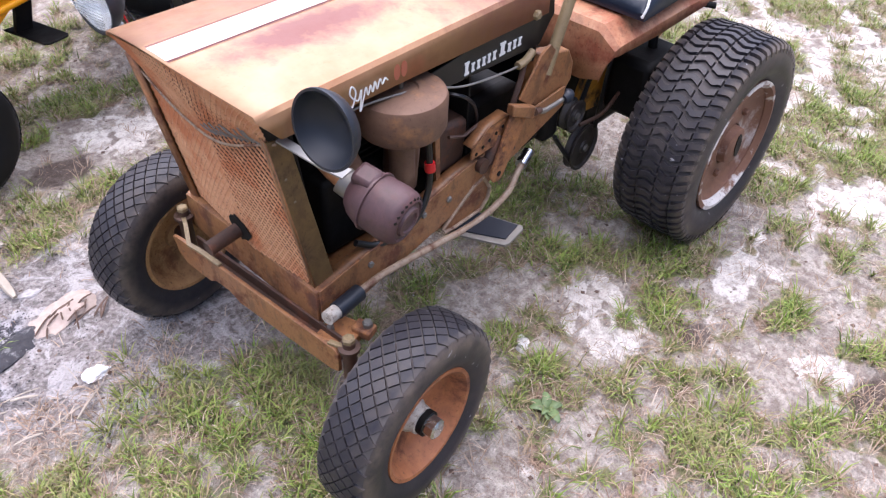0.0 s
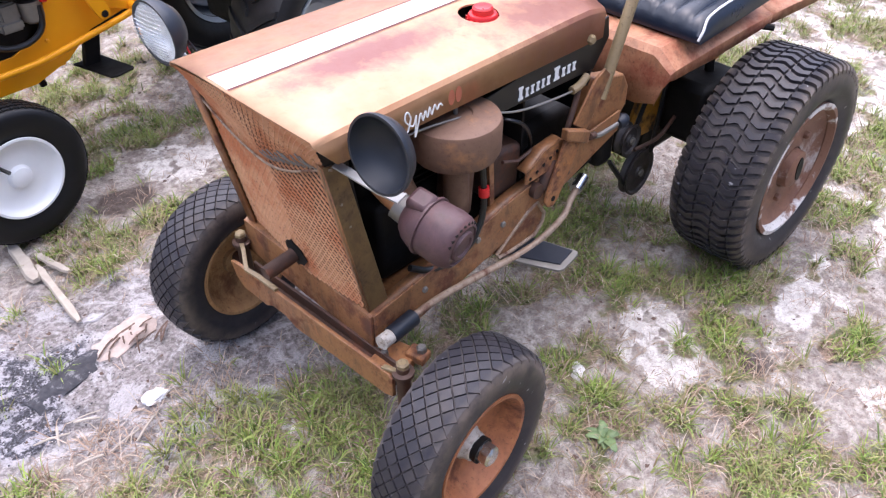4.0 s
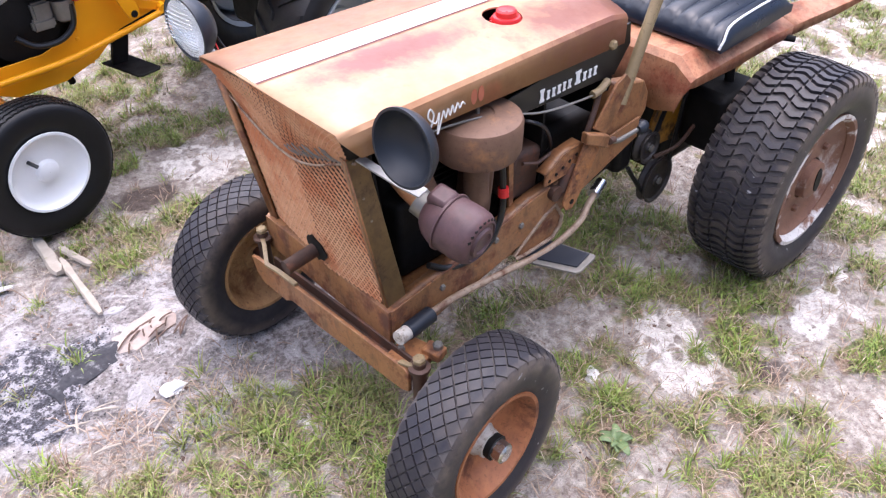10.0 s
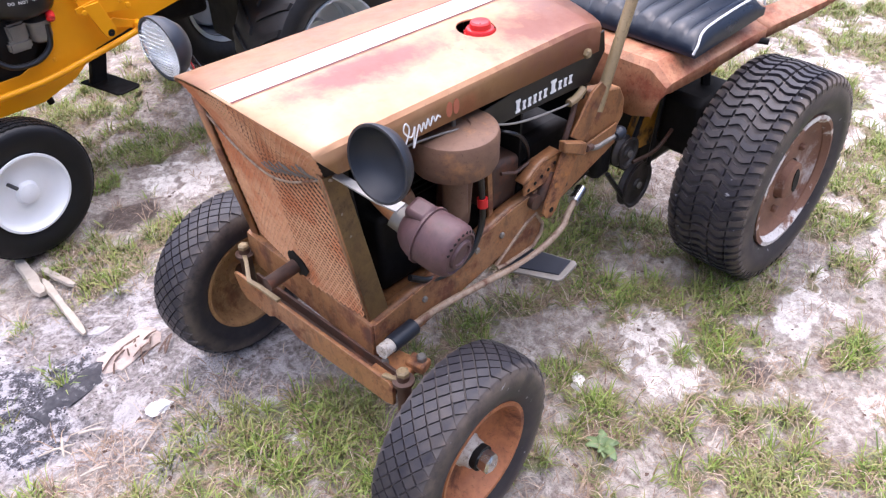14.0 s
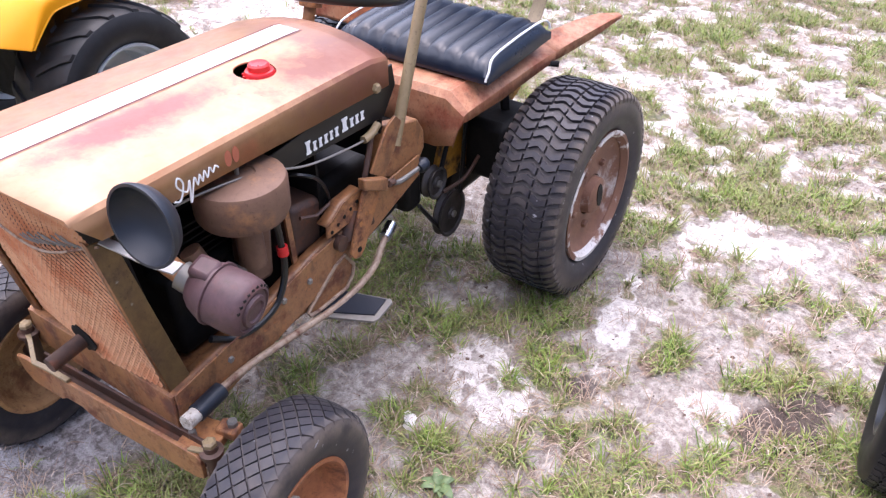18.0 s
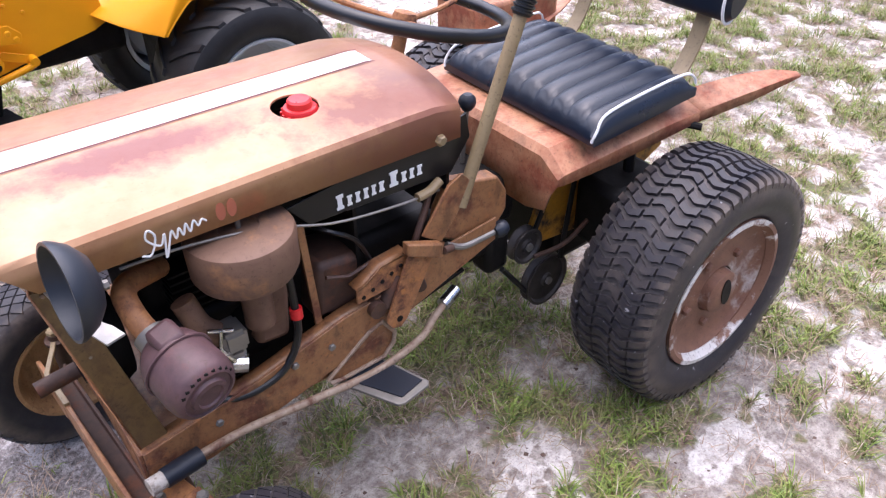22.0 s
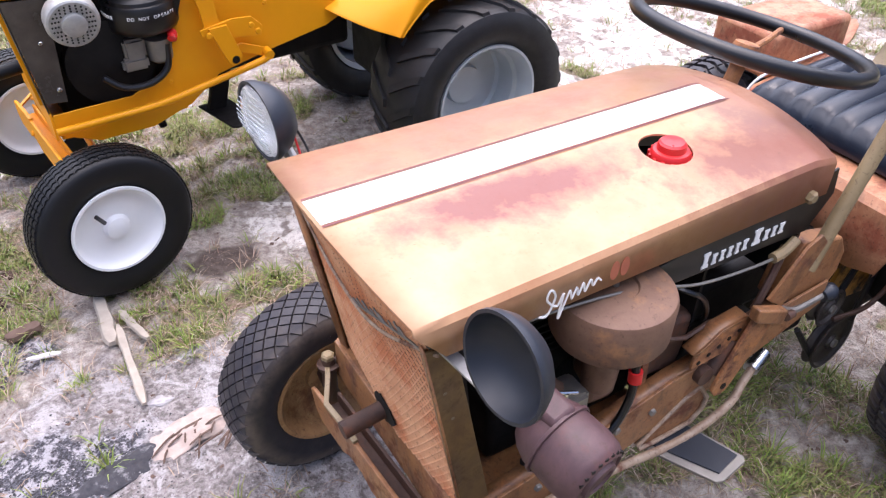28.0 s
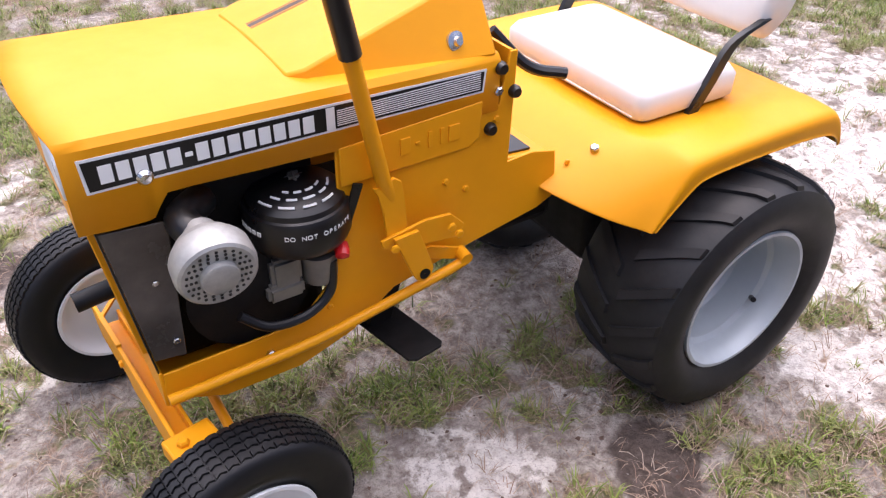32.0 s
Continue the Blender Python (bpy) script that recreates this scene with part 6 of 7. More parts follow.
    part("rear_axle", rod(B(), (1.012, -0.290, 0.266), (1.012, 0.290, 0.266), 0.03), BLACK_OIL, YEL)
    part("console_back", plate(B(), [(-0.18, 0.58), (0.18, 0.58), (0.182, 0.800), (-0.182, 0.800)], 0.006, pose(0.584, 0, 0, 0, 0, 90)), YELLOW, YEL, "", 30)
    bm = plate(B(), [(0.318, -0.095), (0.40, -0.095), (0.428, -0.238), (0.420, -0.248), (0.366, -0.256), (0.352, -0.248)], 0.006, pose(0, 0, 0.303, -90, 0, 0))
    part("footrest", bm, BLACK_OIL, YEL, "scuffed black steel footrest", 30, bevel=0.0015)
    part("footrest_arm", box(B(), (0.37, -0.13, 0.352), (0.045, 0.02, 0.12), (0, 15, 0)), BLACK_OIL, YEL, "", 30, bevel=0.002)


yellow_frame()
front_axle(YEL, YELLOW, YELLOW, "yellow steel front axle beam", -0.082, -0.046, 0.312, stub=0.03)
part("crank_shaft", rod(B(), (0.0, -0.016, 0.480), (-0.115, -0.020, 0.468), 0.016, n=18), RUBBER_NEW, YEL, "black shaft end through the guard")

DISH_8 = [(0.096, 0.048), (0.110, 0.050), (0.112, 0.046), (0.100, 0.040), (0.098, 0.0), (0.100, -0.040), (0.110, -0.046), (0.109, -0.050), (0.103, -0.050), (0.096, -0.040), (0.086, -0.030), (0.060, -0.026), (0.032, -0.028), (0.026, -0.040), (0.014, -0.044), (0.0, -0.044)]
DEEP_12 = [(0.145, 0.10), (0.160, 0.108), (0.160, 0.10), (0.145, 0.09), (0.143, -0.08), (0.152, -0.095), (0.161, -0.104), (0.160, -0.110), (0.153, -0.110), (0.145, -0.096), (0.140, -0.080), (0.138, -0.058), (0.128, -0.050), (0.126, 0.012), (0.118, 0.022), (0.06, 0.024), (0.055, 0.006), (0.0, 0.006)]


def yellow_wheels():
    for s in (-1, 1):
        m = pose(0.004 if s < 0 else -0.045, -0.337 if s < 0 else 0.340, 0.196 if s < 0 else 0.186, 0, 0, 8.0)
        w = make_wheel("front_wheel", YEL, m, 0.188, 0.048, 0.103, rib_tread, RUBBER_NEW, [(r * 1.0, a * 0.92) for r, a in DISH_8], WHITE_PAINT, "white dished front wheel", 0.7, "clean black tyre with zigzag ribs")
        if s < 0:
            part("valve_stem", rod(B(), (-0.040, -0.028, 0.046), (-0.030, -0.052, 0.036), 0.005, n=10), BLACK, w, "black valve stem")
    for s in (-1, 1):
        m = pose(1.026, -0.316 if s < 0 else 0.330, 0.267, 0, 0, 0 if s < 0 else 180)
        w = make_wheel("rear_wheel", YEL, m, 0.267, 0.126, 0.147, bar_tread, RUBBER_DUSTY, DEEP_12, SILVER, "deep silver-grey rear wheel", 0.8, "wide worn black tyre with low bars")
        if s < 0:
            part("valve_stem", rod(B(), (0.110, -0.052, -0.075), (0.092, -0.070, -0.062), 0.006, n=10), BLACK, w, "black valve stem")


yellow_wheels()


def yellow_engine():
    bm = B()
    box(bm, (0.13, 0.02, 0.53), (0.27, 0.27, 0.33))
    eng = part("engine_block", bm, BLACK_OIL, YEL, "black painted engine block", 30, bevel=0.015)
    bm = lathe(B(), [(0.0, 0), (0.09, 0), (0.10, 0.02), (0.10, 0.05), (0.0, 0.06)], along((0.12, -0.12, 0.50), (0.12, -0.20, 0.50)), 28, False)
    part("flywheel_cover", bm, BLACK_OIL, eng)
    face, back = Vector((0.043, -0.312, 0.657)), Vector((0.046, -0.246, 0.668))
    m, ln = along(back, face), (face - back).length
    prof = [(0.0, -0.02), (0.025, -0.02), (0.026, 0.002), (0.036, 0.005), (0.043, 0.011), (0.046, 0.020), (0.051, 0.024), (0.054, 0.030), (0.0545, ln - 0.012), (0.052, ln - 0.003), (0.048, ln), (0.025, ln - 0.001), (0.025, ln + 0.008), (0.022, ln + 0.010), (0.0, ln + 0.010)]
    muf = part("muffler", lathe(B(), prof, m, 40, False), MUFFLER_SILVER, YEL, "silver-painted round muffler")
    bm = B()
    for rr, cnt in ((0.0295, 16), (0.0355, 20), (0.0415, 24)):
        for k in range(cnt):
            a = 2 * math.pi * (k + (0.5 if rr == 0.0325 else 0)) / cnt
            p = m @ Vector((rr * math.cos(a), ln - 0.0005, rr * math.sin(a)))
            lathe(bm, [(0.0022, 0), (0.0022, 0.0012)], along(p, p + (face - back).normalized()), 7)
    part("vent_hole", bm, BLACK, muf, "ring of small dark vent holes", 0)
    part("exhaust_elbow", tube(B(), glide([back + Vector((0, 0.01, 0)), back + Vector((-0.01, 0.05, 0.01)), back + Vector((0.03, 0.10, 0.0))]), 0.024, 14), BLACK, YEL, "black exhaust elbow")
    c = Vector((0.215, -0.150, 0.560))
    m = along(c, c + Vector((0, 0, 1)))
    ac = part("air_cleaner", lathe(B(), [(0.0, 0.0), (0.066, 0.0), (0.078, 0.008), (0.083, 0.020), (0.083, 0.064), (0.080, 0.070), (0.076, 0.072), (0.074, 0.080), (0.060, 0.092), (0.036, 0.099), (0.018, 0.101), (0.0, 0.101)], m, 48, False), BLACK, YEL, "glossy black round air cleaner")
    part("wing_nut", bevel_blob([(c + Vector((0, 0, 0.108)), (0.028, 0.012, 0.014)), (c + Vector((0, 0, 0.106)), (0.014, 0.022, 0.016))]), STEEL_DULL, ac, "steel wing nut")
    for r, z, a0, a1 in ((0.050, 0.0955, 205, 330), (0.064, 0.0905, 195, 300), (0.036, 0.0995, 220, 310)):
        k = a0
        while k < a1:
            span = 14 + (k * 7) % 12
            pts = [c + Vector((r * math.cos(radians(k + q)), r * math.sin(radians(k + q)), z)) for q in range(0, span, 3)]
            part("print_bar", tube(B(), pts, 0.0021, 5), LETTER_WHITE, ac, "curved white print bar", 0)
            k += span + 8
    curved_text("DO NOT OPERATE", c + Vector((0, 0, 0.046)), 0.0842, 274, 0.0105, ac)
    for k in range(5):
        a = radians(178 + 7 * k)
        part("print_bar", box(B(), c + Vector((0.0838 * math.cos(a), 0.0838 * math.sin(a), 0.049)), (0.0015, 0.007, 0.007), (0, 0, math.degrees(a))), LETTER_WHITE, ac, "white print bar", 0)
    part("carburettor", bevel_blob([((0.175, -0.165, 0.525), (0.05, 0.05, 0.05)), ((0.170, -0.175, 0.492), (0.06, 0.04, 0.030))]), STEEL_DULL, YEL, "dull grey carburettor")
    part("float_bowl", lathe(B(), [(0.0, 0), (0.018, 0.001), (0.027, 0.008), (0.029, 0.018), (0.029, 0.052), (0.031, 0.053), (0.031, 0.060), (0.0, 0.061)], along((0.232, -0.178, 0.482), (0.232, -0.178, 0.6)), 24, False), STEEL_DULL, YEL, "round dull fuel bowl")
    part("fuel_hose", tube(B(), glide([(0.245, -0.200, 0.53), (0.235, -0.205, 0.475), (0.19, -0.208, 0.447), (0.13, -0.206, 0.450), (0.09, -0.195, 0.480)]), 0.008, 10), BLACK, YEL, "black rubber hose")
    arm = part("throttle_lever", plate(B(), [(0, -0.045), (0.012, -0.045), (0.016, 0.045), (0.0, 0.045)], 0.004, pose(0.276, -0.200, 0.612, 0, 18, 0)), BLACK, YEL, "black flat throttle lever", 30)
    part("knob", lathe(B(), [(0.0, 0), (0.010, 0.002), (0.012, 0.010), (0.011, 0.024), (0.0, 0.028)], along((0.264, -0.198, 0.556), (0.256, -0.216, 0.546)), 16, False), RED, arm, "red plastic knob")


def curved_text(words, c, r, mid, size, parent):
    """Raised print wrapped round an upright cylinder."""
    step = math.degrees(size * 0.80 / r)
    bm = B()
    for k, ch in enumerate(words):
        if ch == " ":
            continue
        cu = bpy.data.curves.new("print", "FONT")
        cu.body, cu.size, cu.extrude, cu.align_x = ch, size, 0.0004, "CENTER"
        ob = new("print", cu)
        bpy.context.view_layer.update()
        me = bpy.data.meshes.new_from_object(ob.evaluated_get(bpy.context.evaluated_depsgraph_get()))
        a = mid + (k - (len(words) - 1) / 2) * step
        m = Matrix.Translation(c) @ pose(0, 0, 0, 0, 0, a + 90) @ pose(0, -r, 0, 90, 0, 0)
        me.transform(m)
        bm.from_mesh(me)
        bpy.data.objects.remove(ob)
        bpy.data.curves.remove(cu)
        bpy.data.meshes.remove(me)
    return part("printed_words", bm, LETTER_WHITE, parent, "white printed warning words", 0)


yellow_engine()


def yellow_lever():
    lever = part("lift_lever", tube(B(), [(0.352, -0.205, 0.600), (0.330, -0.215, 0.660), (0.276, -0.235, 0.880)], 0.0125, 14), YELLOW, YEL, "yellow lift lever")
    part("grip", tube(B(), [(0.278, -0.2345, 0.872), (0.270, -0.237, 0.905), (0.245, -0.245, 1.005)], 0.0165, 14), BLACK, lever, "black rubber lever grip")
    bm = plate(B(), [(0.313, 0.648), (0.320, 0.632), (0.328, 0.600), (0.333, 0.552), (0.370, 0.560), (0.366, 0.610), (0.360, 0.648), (0.348, 0.657), (0.336, 0.650), (0.334, 0.632), (0.322, 0.646)], 0.007, pose(0, -0.220, 0))
    part("lever_plate", bm, YELLOW, lever, "", 30, bevel=0.001)
    bm = plate(B(), [(0.320, 0.552), (0.322, 0.538), (0.345, 0.530), (0.395, 0.520), (0.468, 0.512), (0.474, 0.535), (0.448, 0.562), (0.400, 0.566), (0.352, 0.558)], 0.006, pose(0, -0.226, 0))
    quad = part("quadrant_plate", bm, YELLOW, YEL, "yellow curved quadrant plate", 30, bevel=0.001)
    bm = plate(B(), [(0.338, 0.555), (0.382, 0.558), (0.410, 0.476), (0.406, 0.461), (0.392, 0.453), (0.378, 0.459), (0.370, 0.475)], 0.008, pose(0, -0.236, 0))
    part("bell_crank", bm, YELLOW, quad, "", 30, bevel=0.001)
    for x, z in ((0.440, 0.548), (0.335, 0.543), (0.455, 0.530)):
        part("pivot_bolt", bolt(B(), (x, -0.240, z), 0.008, 0.005), YELLOW, quad)
    part("crank_hole", lathe(B(), [(0.009, 0), (0.010, 0.002), (0.006, 0.003), (0.0, 0.0012)], along((0.392, -0.2362, 0.469), (0.392, -0.25, 0.469)), 16, False), BLACK_OIL, quad, "dark pin hole")
    part("lift_link", tube(B(), glide([(-0.040, -0.212, 0.384), (0.05, -0.212, 0.386), (0.20, -0.212, 0.392), (0.35, -0.214, 0.418), (0.45, -0.216, 0.438), (0.482, -0.218, 0.448)]), 0.009, 12), YELLOW, YEL, "long yellow lift link rod")
    part("link_end", rod(B(), (0.484, -0.226, 0.455), (0.484, -0.200, 0.458), 0.012, n=16), YELLOW, YEL)
    part("link_arm", plate(B(), [(0.40, 0.488), (0.42, 0.494), (0.494, 0.464), (0.496, 0.448), (0.482, 0.444), (0.402, 0.476)], 0.006, pose(0, -0.206, 0)), YELLOW, YEL, "", 30, bevel=0.001)
    bm = box(B(), (-0.025, -0.240, 0.300), (0.08, 0.06, 0.03), (0, 0, 10))
    spb = part("spindle_bracket", bm, YELLOW, YEL, "yellow painted spindle bracket", 30, bevel=0.004)
    part("bracket_bolt", bolt(B(), (-0.04, -0.240, 0.313), 0.010, 0.012, (0, 0, 1)), YELLOW, spb)
    part("hanger_stub", tube(B(), [(0.20, -0.12, 0.355), (0.215, -0.12, 0.285)], 0.010, 8), BLACK_OIL, YEL)


yellow_lever()


def yellow_fender():
    # rows from the front lower edge over the top to the back; each row runs from the outer edge to the other
    def row(pts):
        lip, top, flat = Vector(pts[0]), Vector(pts[1]), Vector(pts[2])
        edge = lip + Vector((0, 0.004, 0))
        skirt = lip + (top - lip) * 0.72
        skirt.y = lip.y - 0.001
        pts = [tuple(p) for p in (lip, edge, skirt, top, top + (flat - top) * 0.3)] + pts[2:]
        return pts + [(x, -y, z) for x, y, z in pts[::-1]]
    rows = [row([(0.790, -0.362, 0.480), (0.778, -0.350, 0.482), (0.722, -0.293, 0.496), (0.650, -0.19, 0.531), (0.645, -0.11, 0.533)]),
            row([(0.793, -0.362, 0.484), (0.781, -0.350, 0.486), (0.726, -0.293, 0.500), (0.654, -0.19, 0.534), (0.649, -0.11, 0.536)]),
            row([(0.815, -0.364, 0.510), (0.803, -0.351, 0.527), (0.765, -0.293, 0.537), (0.717, -0.19, 0.559), (0.713, -0.11, 0.560)]),
            row([(0.845, -0.366, 0.540), (0.830, -0.350, 0.572), (0.808, -0.293, 0.577), (0.784, -0.19, 0.587), (0.782, -0.11, 0.587)]),
            row([(0.866, -0.367, 0.560), (0.850, -0.349, 0.602), (0.844, -0.274, 0.607), (0.834, -0.226, 0.600), (0.834, -0.11, 0.599)]),
            row([(0.886, -0.368, 0.568), (0.870, -0.349, 0.610), (0.866, -0.272, 0.614), (0.860, -0.228, 0.601), (0.860, -0.11, 0.599)]),
            row([(0.96, -0.368, 0.572), (0.96, -0.352, 0.612), (0.96, -0.272, 0.616), (0.96, -0.228, 0.596), (0.96, -0.11, 0.594)]),
            row([(1.12, -0.368, 0.572), (1.12, -0.352, 0.612), (1.12, -0.272, 0.616), (1.12, -0.228, 0.596), (1.12, -0.11, 0.594)]),
            row([(1.218, -0.367, 0.564), (1.223, -0.352, 0.610), (1.228, -0.272, 0.614), (1.23, -0.228, 0.600), (1.23, -0.11, 0.598)]),
            row([(1.254, -0.366, 0.552), (1.264, -0.351, 0.599), (1.274, -0.294, 0.600), (1.278, -0.19, 0.599), (1.278, -0.11, 0.599)]),
            row([(1.280, -0.364, 0.526), (1.288, -0.350, 0.528), (1.294, -0.300, 0.528), (1.298, -0.19, 0.528), (1.298, -0.11, 0.528)]),
            row([(1.280, -0.364, 0.519), (1.288, -0.350, 0.520), (1.294, -0.300, 0.520), (1.298, -0.19, 0.520), (1.298, -0.11, 0.520)])]
    bm = B()
    skin(bm, [ring(bm, r) for r in rows], closed=False)
    ob = part("fender", bm, YELLOW, YEL, "glossy yellow one-piece fender pan", 180, solid=0.004)
    sub = ob.modifiers.new("rounding", "SUBSURF")
    sub.levels = sub.render_levels = 2
    part("fender_bolt", bolt(B(), (0.772, -0.202, 0.579), 0.009, 0.007, (-0.4, -0.15, 0.9)), CHROME, YEL, "bright fender bolt")
    # seat
    bm = B()
    rows = []
    for k, (ins, z) in enumerate(((0.012, -0.022), (0.0, -0.008), (0.0, 0.042), (0.010, 0.060), (0.040, 0.067), (0.11, 0.070))):
        r = []
        for cx, cy, a0 in ((1, -1, -90), (1, 1, 0), (-1, 1, 90), (-1, -1, 180)):
            for q in range(6):
                a = radians(a0 + 18 * q)
                rad = max(0.006, 0.026 - ins * 0.15)
                r.append((0.996 + cx * (0.130 - ins - rad) + rad * math.cos(a), cy * (0.212 - ins - rad) + rad * math.sin(a), 0.617 + z * 0.80))
        rows.append(ring(bm, r))
    skin(bm, rows)
    seat = part("seat_cushion", bm, VINYL_WHITE, YEL, "plump white vinyl seat cushion", 60)
    part("seam", tube(B(), [(0.868, -0.190, 0.612), (0.8665, 0.0, 0.612), (0.868, 0.190, 0.612)], 0.003, 6), VINYL_WHITE, seat)
    bm = B()
    rows = []
    for y, sc in ((-0.205, 0.75), (-0.195, 0.95), (-0.15, 1.0), (0.15, 1.0), (0.195, 0.95), (0.205, 0.75)):
        rows.append(ring(bm, [(1.208 + 0.048 * sc * math.cos(a) * (1 if abs(math.cos(a)) < 0.8 else 1.05) + 0.018 * math.sin(a), y, 0.772 + 0.074 * sc * math.sin(a)) for a in [2 * math.pi * k / 20 for k in range(20)]]))
    skin(bm, rows)
    back = part("backrest", bm, VINYL_WHITE, YEL, "white vinyl backrest pad", 60)
    for s in (-1, 1):
        part("back_strap", tube_strap([(0.998, 0.214 * s, 0.598), (1.030, 0.216 * s, 0.655), (1.075, 0.214 * s, 0.722), (1.165, 0.206 * s, 0.748)], 0.012, 0.026), BLACK, back, "flat black steel strap")
    part("steering_column", tube(B(), glide([(0.56, 0.0, 0.84), (0.66, 0.0, 0.92), (0.73, 0.0, 0.98)]), 0.016, 12), BLACK, YEL, "black steering column")
    part("brake_pedal_arm", tube(B(), glide([(0.60, -0.10, 0.80), (0.66, -0.13, 0.735), (0.72, -0.16, 0.72)]), 0.010, 8), BLACK, YEL, "bent black pedal arm")


yellow_fender()


# ---- small things on the ground ----
def stick(pts, r, mat, label):
    """A split stick: a flat, uneven strip with broken ends."""
    rng = random.Random(len(pts) + int(pts[0][0] * 1000))
    line = glide(pts, 4)
    bm, rows = B(), []
    for k, p in enumerate(line):
        d = (line[min(k + 1, len(line) - 1)] - line[max(k - 1, 0)]).normalized()
        side = Vector((-d.y, d.x, 0))
        w = r * (0.85 + 0.3 * rng.random()) * (0.45 if k in (0, len(line) - 1) else 1.0)
        h = r * (0.40 + 0.15 * rng.random())
        up = Vector((0, 0, h))
        tip = side * rng.gauss(0, 0.06 * r)
        rows.append(ring(bm, [p - side * w - up * 0.5 + tip, p + side * w - up * 0.7 + tip, p + side * w * 0.8 + up + tip, p - side * w * 0.7 + up * 0.8 + tip]))
    skin(bm, rows)
    ob = part("stick", bm, mat, None, "", 25)
    return tagged(ob, label, "stick", "scrap wood")


stick([(-0.318, 0.960, 0.014), (-0.320, 0.86, 0.012), (-0.325, 0.768, 0.010)], 0.017, ASH_WOOD, "bleached split wood stick lying on ash")
stick([(-0.301, 0.825, 0.010), (-0.303, 0.70, 0.010), (-0.308, 0.554, 0.008)], 0.010, ASH_WOOD, "long bleached stick lying on grey ash")
stick([(-0.284, 0.875, 0.008), (-0.270, 0.82, 0.008), (-0.250, 0.748, 0.008)], 0.010, ASH_WOOD, "short pale stick lying on ash")


def rock(name, c, size, mat, label, category, seed):
    rng = random.Random(seed)
    bm = B()
    bmesh.ops.create_icosphere(bm, subdivisions=3, radius=1.0)
    for v in bm.verts:
        v.co *= 0.8 + 0.40 * noise.noise(v.co * 1.7 + Vector((seed, 0, 0))) + 0.35 * noise.noise(v.co * 4.3 + Vector((0, seed, 0)))
        v.co = Vector((v.co.x * size[0], v.co.y * size[1], v.co.z * size[2]))
    ob = part(name, bm, mat, None, "", 25)
    ob.matrix_world = pose(c[0], c[1], ground_height(c[0], c[1]) + size[2] * 0.35, 0, 0, rng.uniform(0, 360))
    return tagged(ob, label, category)


PALE_STONE = plain("pale_stone", (0.62, 0.59, 0.56), 0.8, vary=0.25, scale=30)
PAPER = plain("crumpled_paper", (0.80, 0.80, 0.80), 0.7, vary=0.08, scale=30)
CHAR = plain("charcoal", (0.03, 0.03, 0.034), 0.8, vary=0.5, scale=30)
CHAR_ASH = worn_paint("charcoal_with_ash", (0.022, 0.022, 0.026), (0.05, 0.048, 0.055), rust=(0.24, 0.23, 0.235), rust_at=0.56, scale=26, rough=0.9, grime=0.3)
CLAY = plain("pink_ash", (0.46, 0.37, 0.32), 0.95, vary=0.35, scale=45, grain=300, relief=0.8)
ASH_GREY = plain("grey_ash_flake", (0.42, 0.40, 0.40), 0.9, vary=0.4, scale=40)
BARK = plain("dark_bark", (0.115, 0.07, 0.05), 0.85, vary=0.4, scale=25)
rock("paper_scrap", (-0.288, 0.222), (0.026, 0.034, 0.015), PAPER, "crumpled whitish scrap on grey ash", "litter", 3)
rock("stone", (0.423, -0.361), (0.034, 0.016, 0.010), PALE_STONE, "small pale stone in thin grass", "stone", 5)
rock("bark_chunk", (-0.546, 1.056), (0.055, 0.034, 0.022), BARK, "dark brown bark chunk in grass", "wood", 8)
rock("ash_crust", (-0.276, 0.562), (0.034, 0.016, 0.007), ASH_GREY, "pale crust of ash", "clod", 11)


def burnt_log():
    """A log burnt down to a low ragged ridge of pink ash and charcoal."""
    log = thing("burnt_log", pose(-0.300, 0.435, 0.0, 0, 0, 14), "log burnt down to pink ash and black char", "log")
    for name, mat, x0, x1, w, high, tag, seed in (("charred_end", CHAR_ASH, -0.200, 0.000, 0.034, 0.009, "crumbled black charcoal", 5.0), ("pink_ash", CLAY, -0.035, 0.130, 0.042, 0.011, "soft pinkish tan ash", 9.0)):
        bm, rows = B(), []
        for k in range(41):
            u = 2 * k / 40 - 1
            row = []
            for j in range(25):
                v = 2 * j / 24 - 1
                q = Vector((x0 + (x1 - x0) * k / 40, w * v, seed))
                d = u * u + v * v + 0.60 * noise.noise(q * 26) + 0.22 * noise.noise(q * 60)
                row.append((q.x, q.y, high * (1 - d) - 0.003 + 0.002 * noise.noise(q * 110)))
            rows.append(ring(bm, row))
        skin(bm, rows, closed=False)
        for f in [f for f in bm.faces if max(p.co.z for p in f.verts) < -0.012]:
            bm.faces.remove(f)
        part(name, bm, mat, log, tag, 180, solid=0.003)


burnt_log()


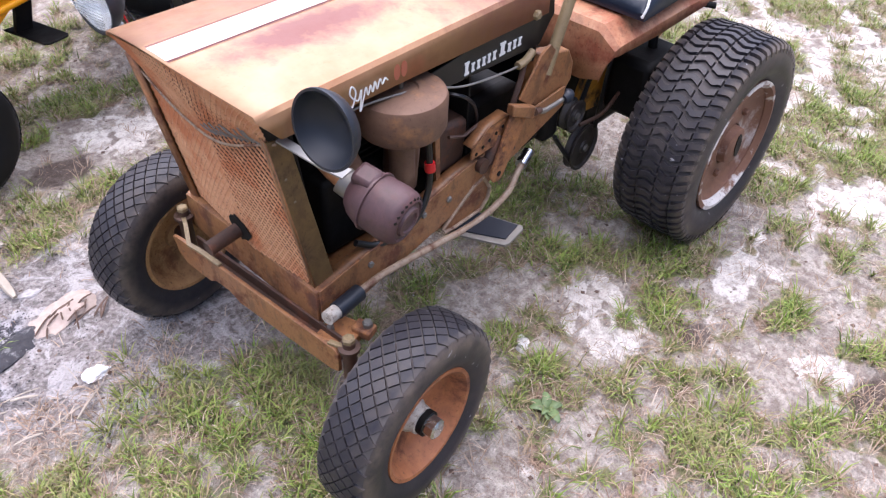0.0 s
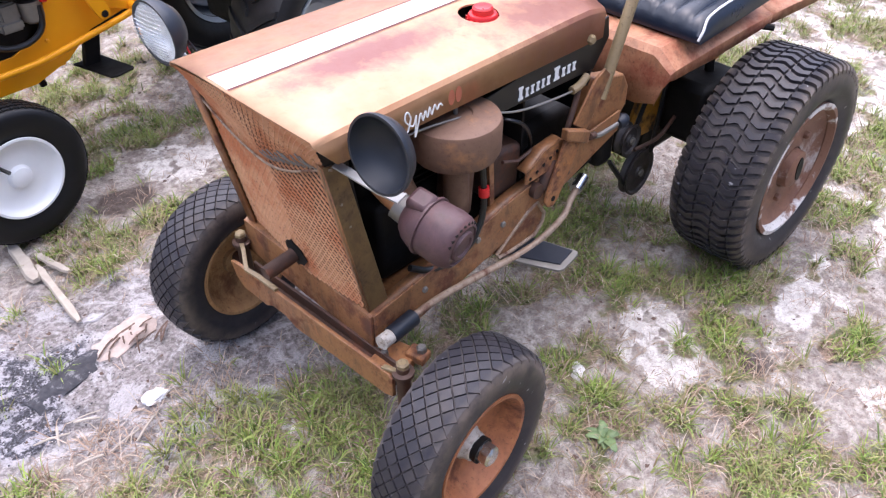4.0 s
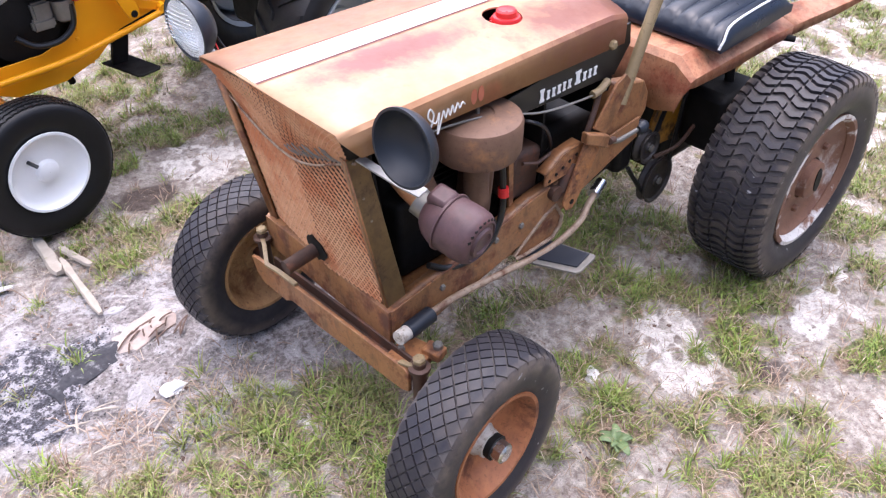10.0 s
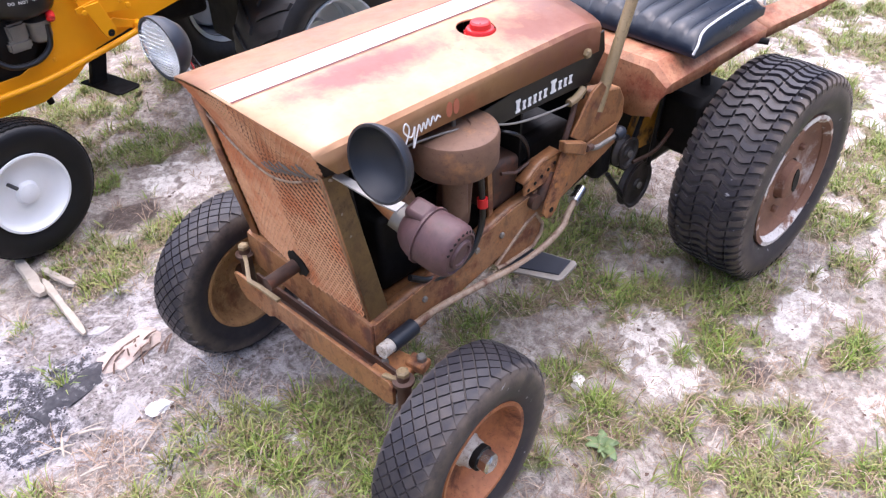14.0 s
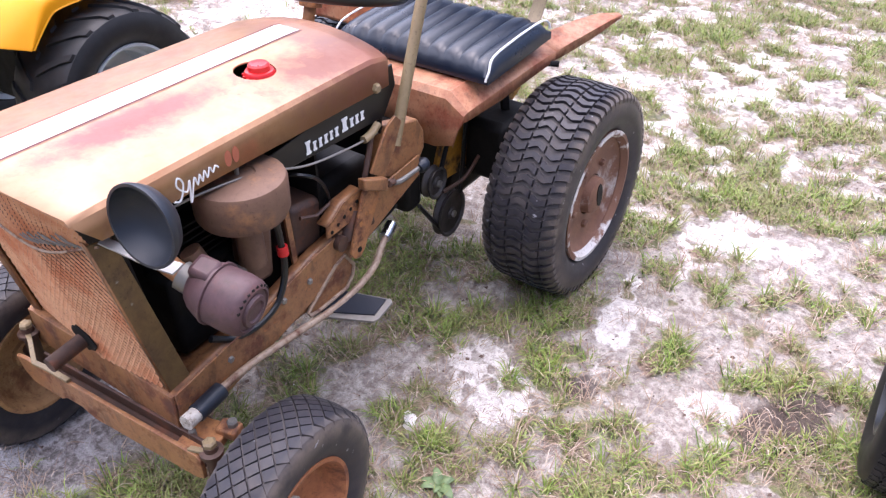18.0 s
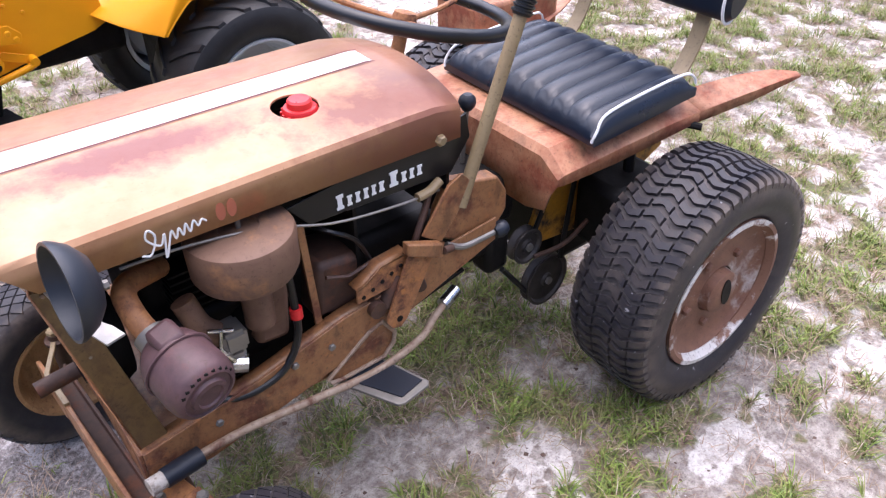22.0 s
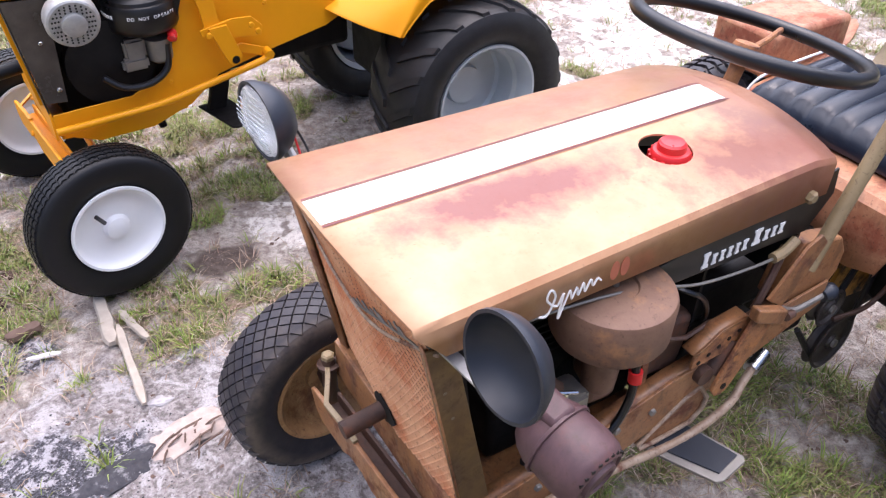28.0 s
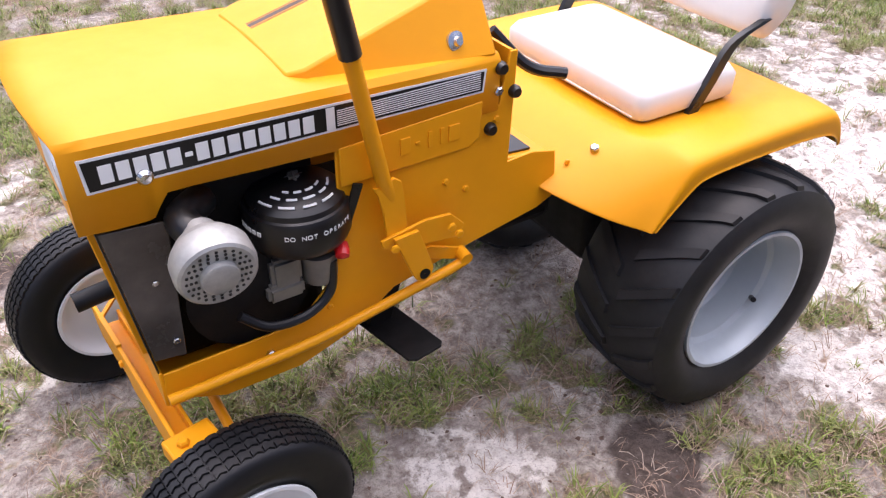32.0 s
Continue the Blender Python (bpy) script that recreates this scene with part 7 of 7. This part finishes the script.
def weed(x, y, turn):
    """A low rosette of broad lobed leaves."""
    root = thing("weed", pose(x, y, ground_height(x, y), 0, 0, turn), "low broad-leaved green weed growing in thin grass", "weed")
    rng = random.Random(31)
    for k in range(11):
        a, ln = 2 * math.pi * k / 11 + rng.uniform(-0.25, 0.25), rng.uniform(0.022, 0.046)
        bm, rows = B(), []
        for q in range(9):
            u = q / 8
            w = ln * 0.24 * (math.sin(math.pi * min(1.0, u * 0.95 + 0.03)) ** 0.8) * (1.0 + 0.22 * math.sin(7 * u)) + 0.0008
            z = 0.008 + ln * 0.32 * math.sin(u * 2.2) * (0.7 + 0.5 * (k % 3) / 2)
            rows.append(ring(bm, [(ln * u * math.cos(a) - v * w * math.sin(a), ln * u * math.sin(a) + v * w * math.cos(a), z + 0.25 * w * abs(v)) for v in (-1, 0, 1)]))
        skin(bm, rows, closed=False)
        part("leaf", bm, WEED_GREEN, root, "", 60, solid=0.0006)


WEED_GREEN = plain("broad_weed_leaf", (0.15, 0.215, 0.085), 0.5, vary=0.35, scale=40)
weed(0.322, -0.511, 20)
stick([(-0.53, 0.905, 0.008), (-0.48, 0.912, 0.010), (-0.455, 0.922, 0.008)], 0.016, BARK, "flat brown slab of bark lying in grass")
stick([(-0.66, 0.86, 0.008), (-0.60, 0.895, 0.010), (-0.55, 0.915, 0.008)], 0.004, BARK, "thin brown twig lying on ash")
stick([(-0.50, 0.815, 0.006), (-0.455, 0.806, 0.008), (-0.43, 0.800, 0.006)], 0.007, PALE_STONE, "short whitish splinter lying on ash")
rock("dry_leaf", (-0.52, 1.175), (0.030, 0.018, 0.006), BARK, "curled dry brown leaf in grass", "leaf", 21)
rock("dry_leaf", (-0.49, 1.165), (0.022, 0.014, 0.006), BARK, "curled dry brown leaf in grass", "leaf", 24)
rng_chip = random.Random(40)
for k in range(7):
    x, y, a = rng_chip.uniform(-0.50, -0.33), rng_chip.uniform(0.14, 0.28), rng_chip.uniform(-0.6, 1.6)
    ln = rng_chip.uniform(0.02, 0.045)
    stick([(x - ln * math.cos(a), y - ln * math.sin(a), 0.005), (x, y, 0.009), (x + ln * math.cos(a), y + ln * math.sin(a), 0.006)], rng_chip.uniform(0.0012, 0.0030), ASH_WOOD, "thin pale wood splinter lying on ash")
rng_twig = random.Random(17)
for k in range(16):
    x, y, a = rng_twig.uniform(-0.31, -0.17), rng_twig.uniform(0.37, 0.45), rng_twig.uniform(0.2, 1.4)
    ln = rng_twig.uniform(0.012, 0.035)
    stick([(x - ln * math.cos(a), y - ln * math.sin(a), 0.005), (x, y, 0.009), (x + ln * math.cos(a), y + ln * math.sin(a), 0.005)], 0.0022, BARK, "thin dark twig lying on ash")


def scatter(name, count, place, size, mat, label, category, seed, flat=0.6):
    rng = random.Random(seed)
    verts, faces = [], []
    for _ in range(count):
        x, y = place(rng)
        z = ground_height(x, y)
        s = rng.uniform(*size)
        k = len(verts)
        a = rng.uniform(0, 6.28)
        for dx, dy, dz in ((1, 0.1, 0), (-0.1, 1, 0.1), (-0.9, 0, 0), (0, -1, 0.1), (0.15, 0.1, 1), (0, 0, -0.5)):
            dx, dy, dz = dx * rng.uniform(0.6, 1.1), dy * rng.uniform(0.5, 1.1), dz * rng.uniform(0.5, 1.1)
            verts.append((x + s * (dx * math.cos(a) - dy * math.sin(a)), y + s * (dx * math.sin(a) + dy * math.cos(a)), z + s * flat * dz))
        faces += [(k, k + 1, k + 4), (k + 1, k + 2, k + 4), (k + 2, k + 3, k + 4), (k + 3, k, k + 4), (k + 1, k, k + 5), (k + 2, k + 1, k + 5), (k + 3, k + 2, k + 5), (k, k + 3, k + 5)]
    me = bpy.data.meshes.new(name)
    me.from_pydata(verts, [], faces)
    me.materials.append(mat)
    return tagged(new(name, me), label, category, kind="stuff")


scatter("charcoal_bits", 1100, lambda r: (r.gauss(-0.48, 0.11), r.gauss(0.43, 0.07)), (0.001, 0.0036), CHAR, "scattered black charcoal bits in ash", "charcoal", 1)
scatter("ash_flakes", 900, lambda r: (r.gauss(-0.32, 0.22), r.gauss(0.42, 0.20)), (0.0008, 0.0032), ASH_GREY, "pale ash flakes and chips on the burn spot", "ash", 2, 0.4)
scatter("pebbles", 1500, lambda r: (r.uniform(-1.2, 2.8), r.uniform(-1.2, 2.8)), (0.001, 0.004), PALE_STONE, "tiny pale pebbles and crumbs on sand", "pebbles", 4, 0.5)
scatter("leaf_litter", 3000, lambda r: (r.uniform(-1.2, 2.8), r.uniform(-1.2, 2.8)), (0.002, 0.010), BARK, "small dry brown leaf bits on sand", "leaf litter", 6, 0.12)


parked = thing("parked_wheel", pose(0.895, -1.225, 0.0, 0, 0, 4), "black tyre and wheel of a machine parked alongside", "wheel")
make_wheel("wheel_rim", parked, pose(0, 0, 0.205, 0, 0, 180), 0.207, 0.058, 0.103, rib_tread, RUBBER_NEW, DISH_8, BLACK, "dark wheel rim", 0.7, "clean black tyre")

AREA = (-1.9, 4.8, -2.0, 4.6)


def green(x, y):
    g = field(x, y)[0]
    if g < 0.36:
        return 0.014
    return reach(x, y) * min(1.0, (g - 0.36) / 0.42) ** 1.4


def dry(x, y):
    c = field(x, y)
    return reach(x, y) * (0.12 + 0.88 * min(1.0, max(0.0, (c[0] - 0.18) / 0.35))) * (1 - 0.75 * c[2]) * (1 - 0.6 * min(1.0, max(0.0, (c[0] - 0.6) / 0.3))) + 0.9 * spot(x, y, 0.3 * fbm(x, y, 9.0, 3), -0.42, 0.15, 0.26, 0.09, 10)


blades("grass", 270000, AREA, green, (0.020, 0.058), (0.0009, 0.0020), (30, 90), (7, 18), GRASS, "thin short patchy green grass on sand", "grass", 21)
blades("dry_grass", 200000, AREA, dry, (0.020, 0.065), (0.0007, 0.0014), (66, 95), (2, 7), STRAW, "dry straw and dead grass lying on sand", "straw", 22)
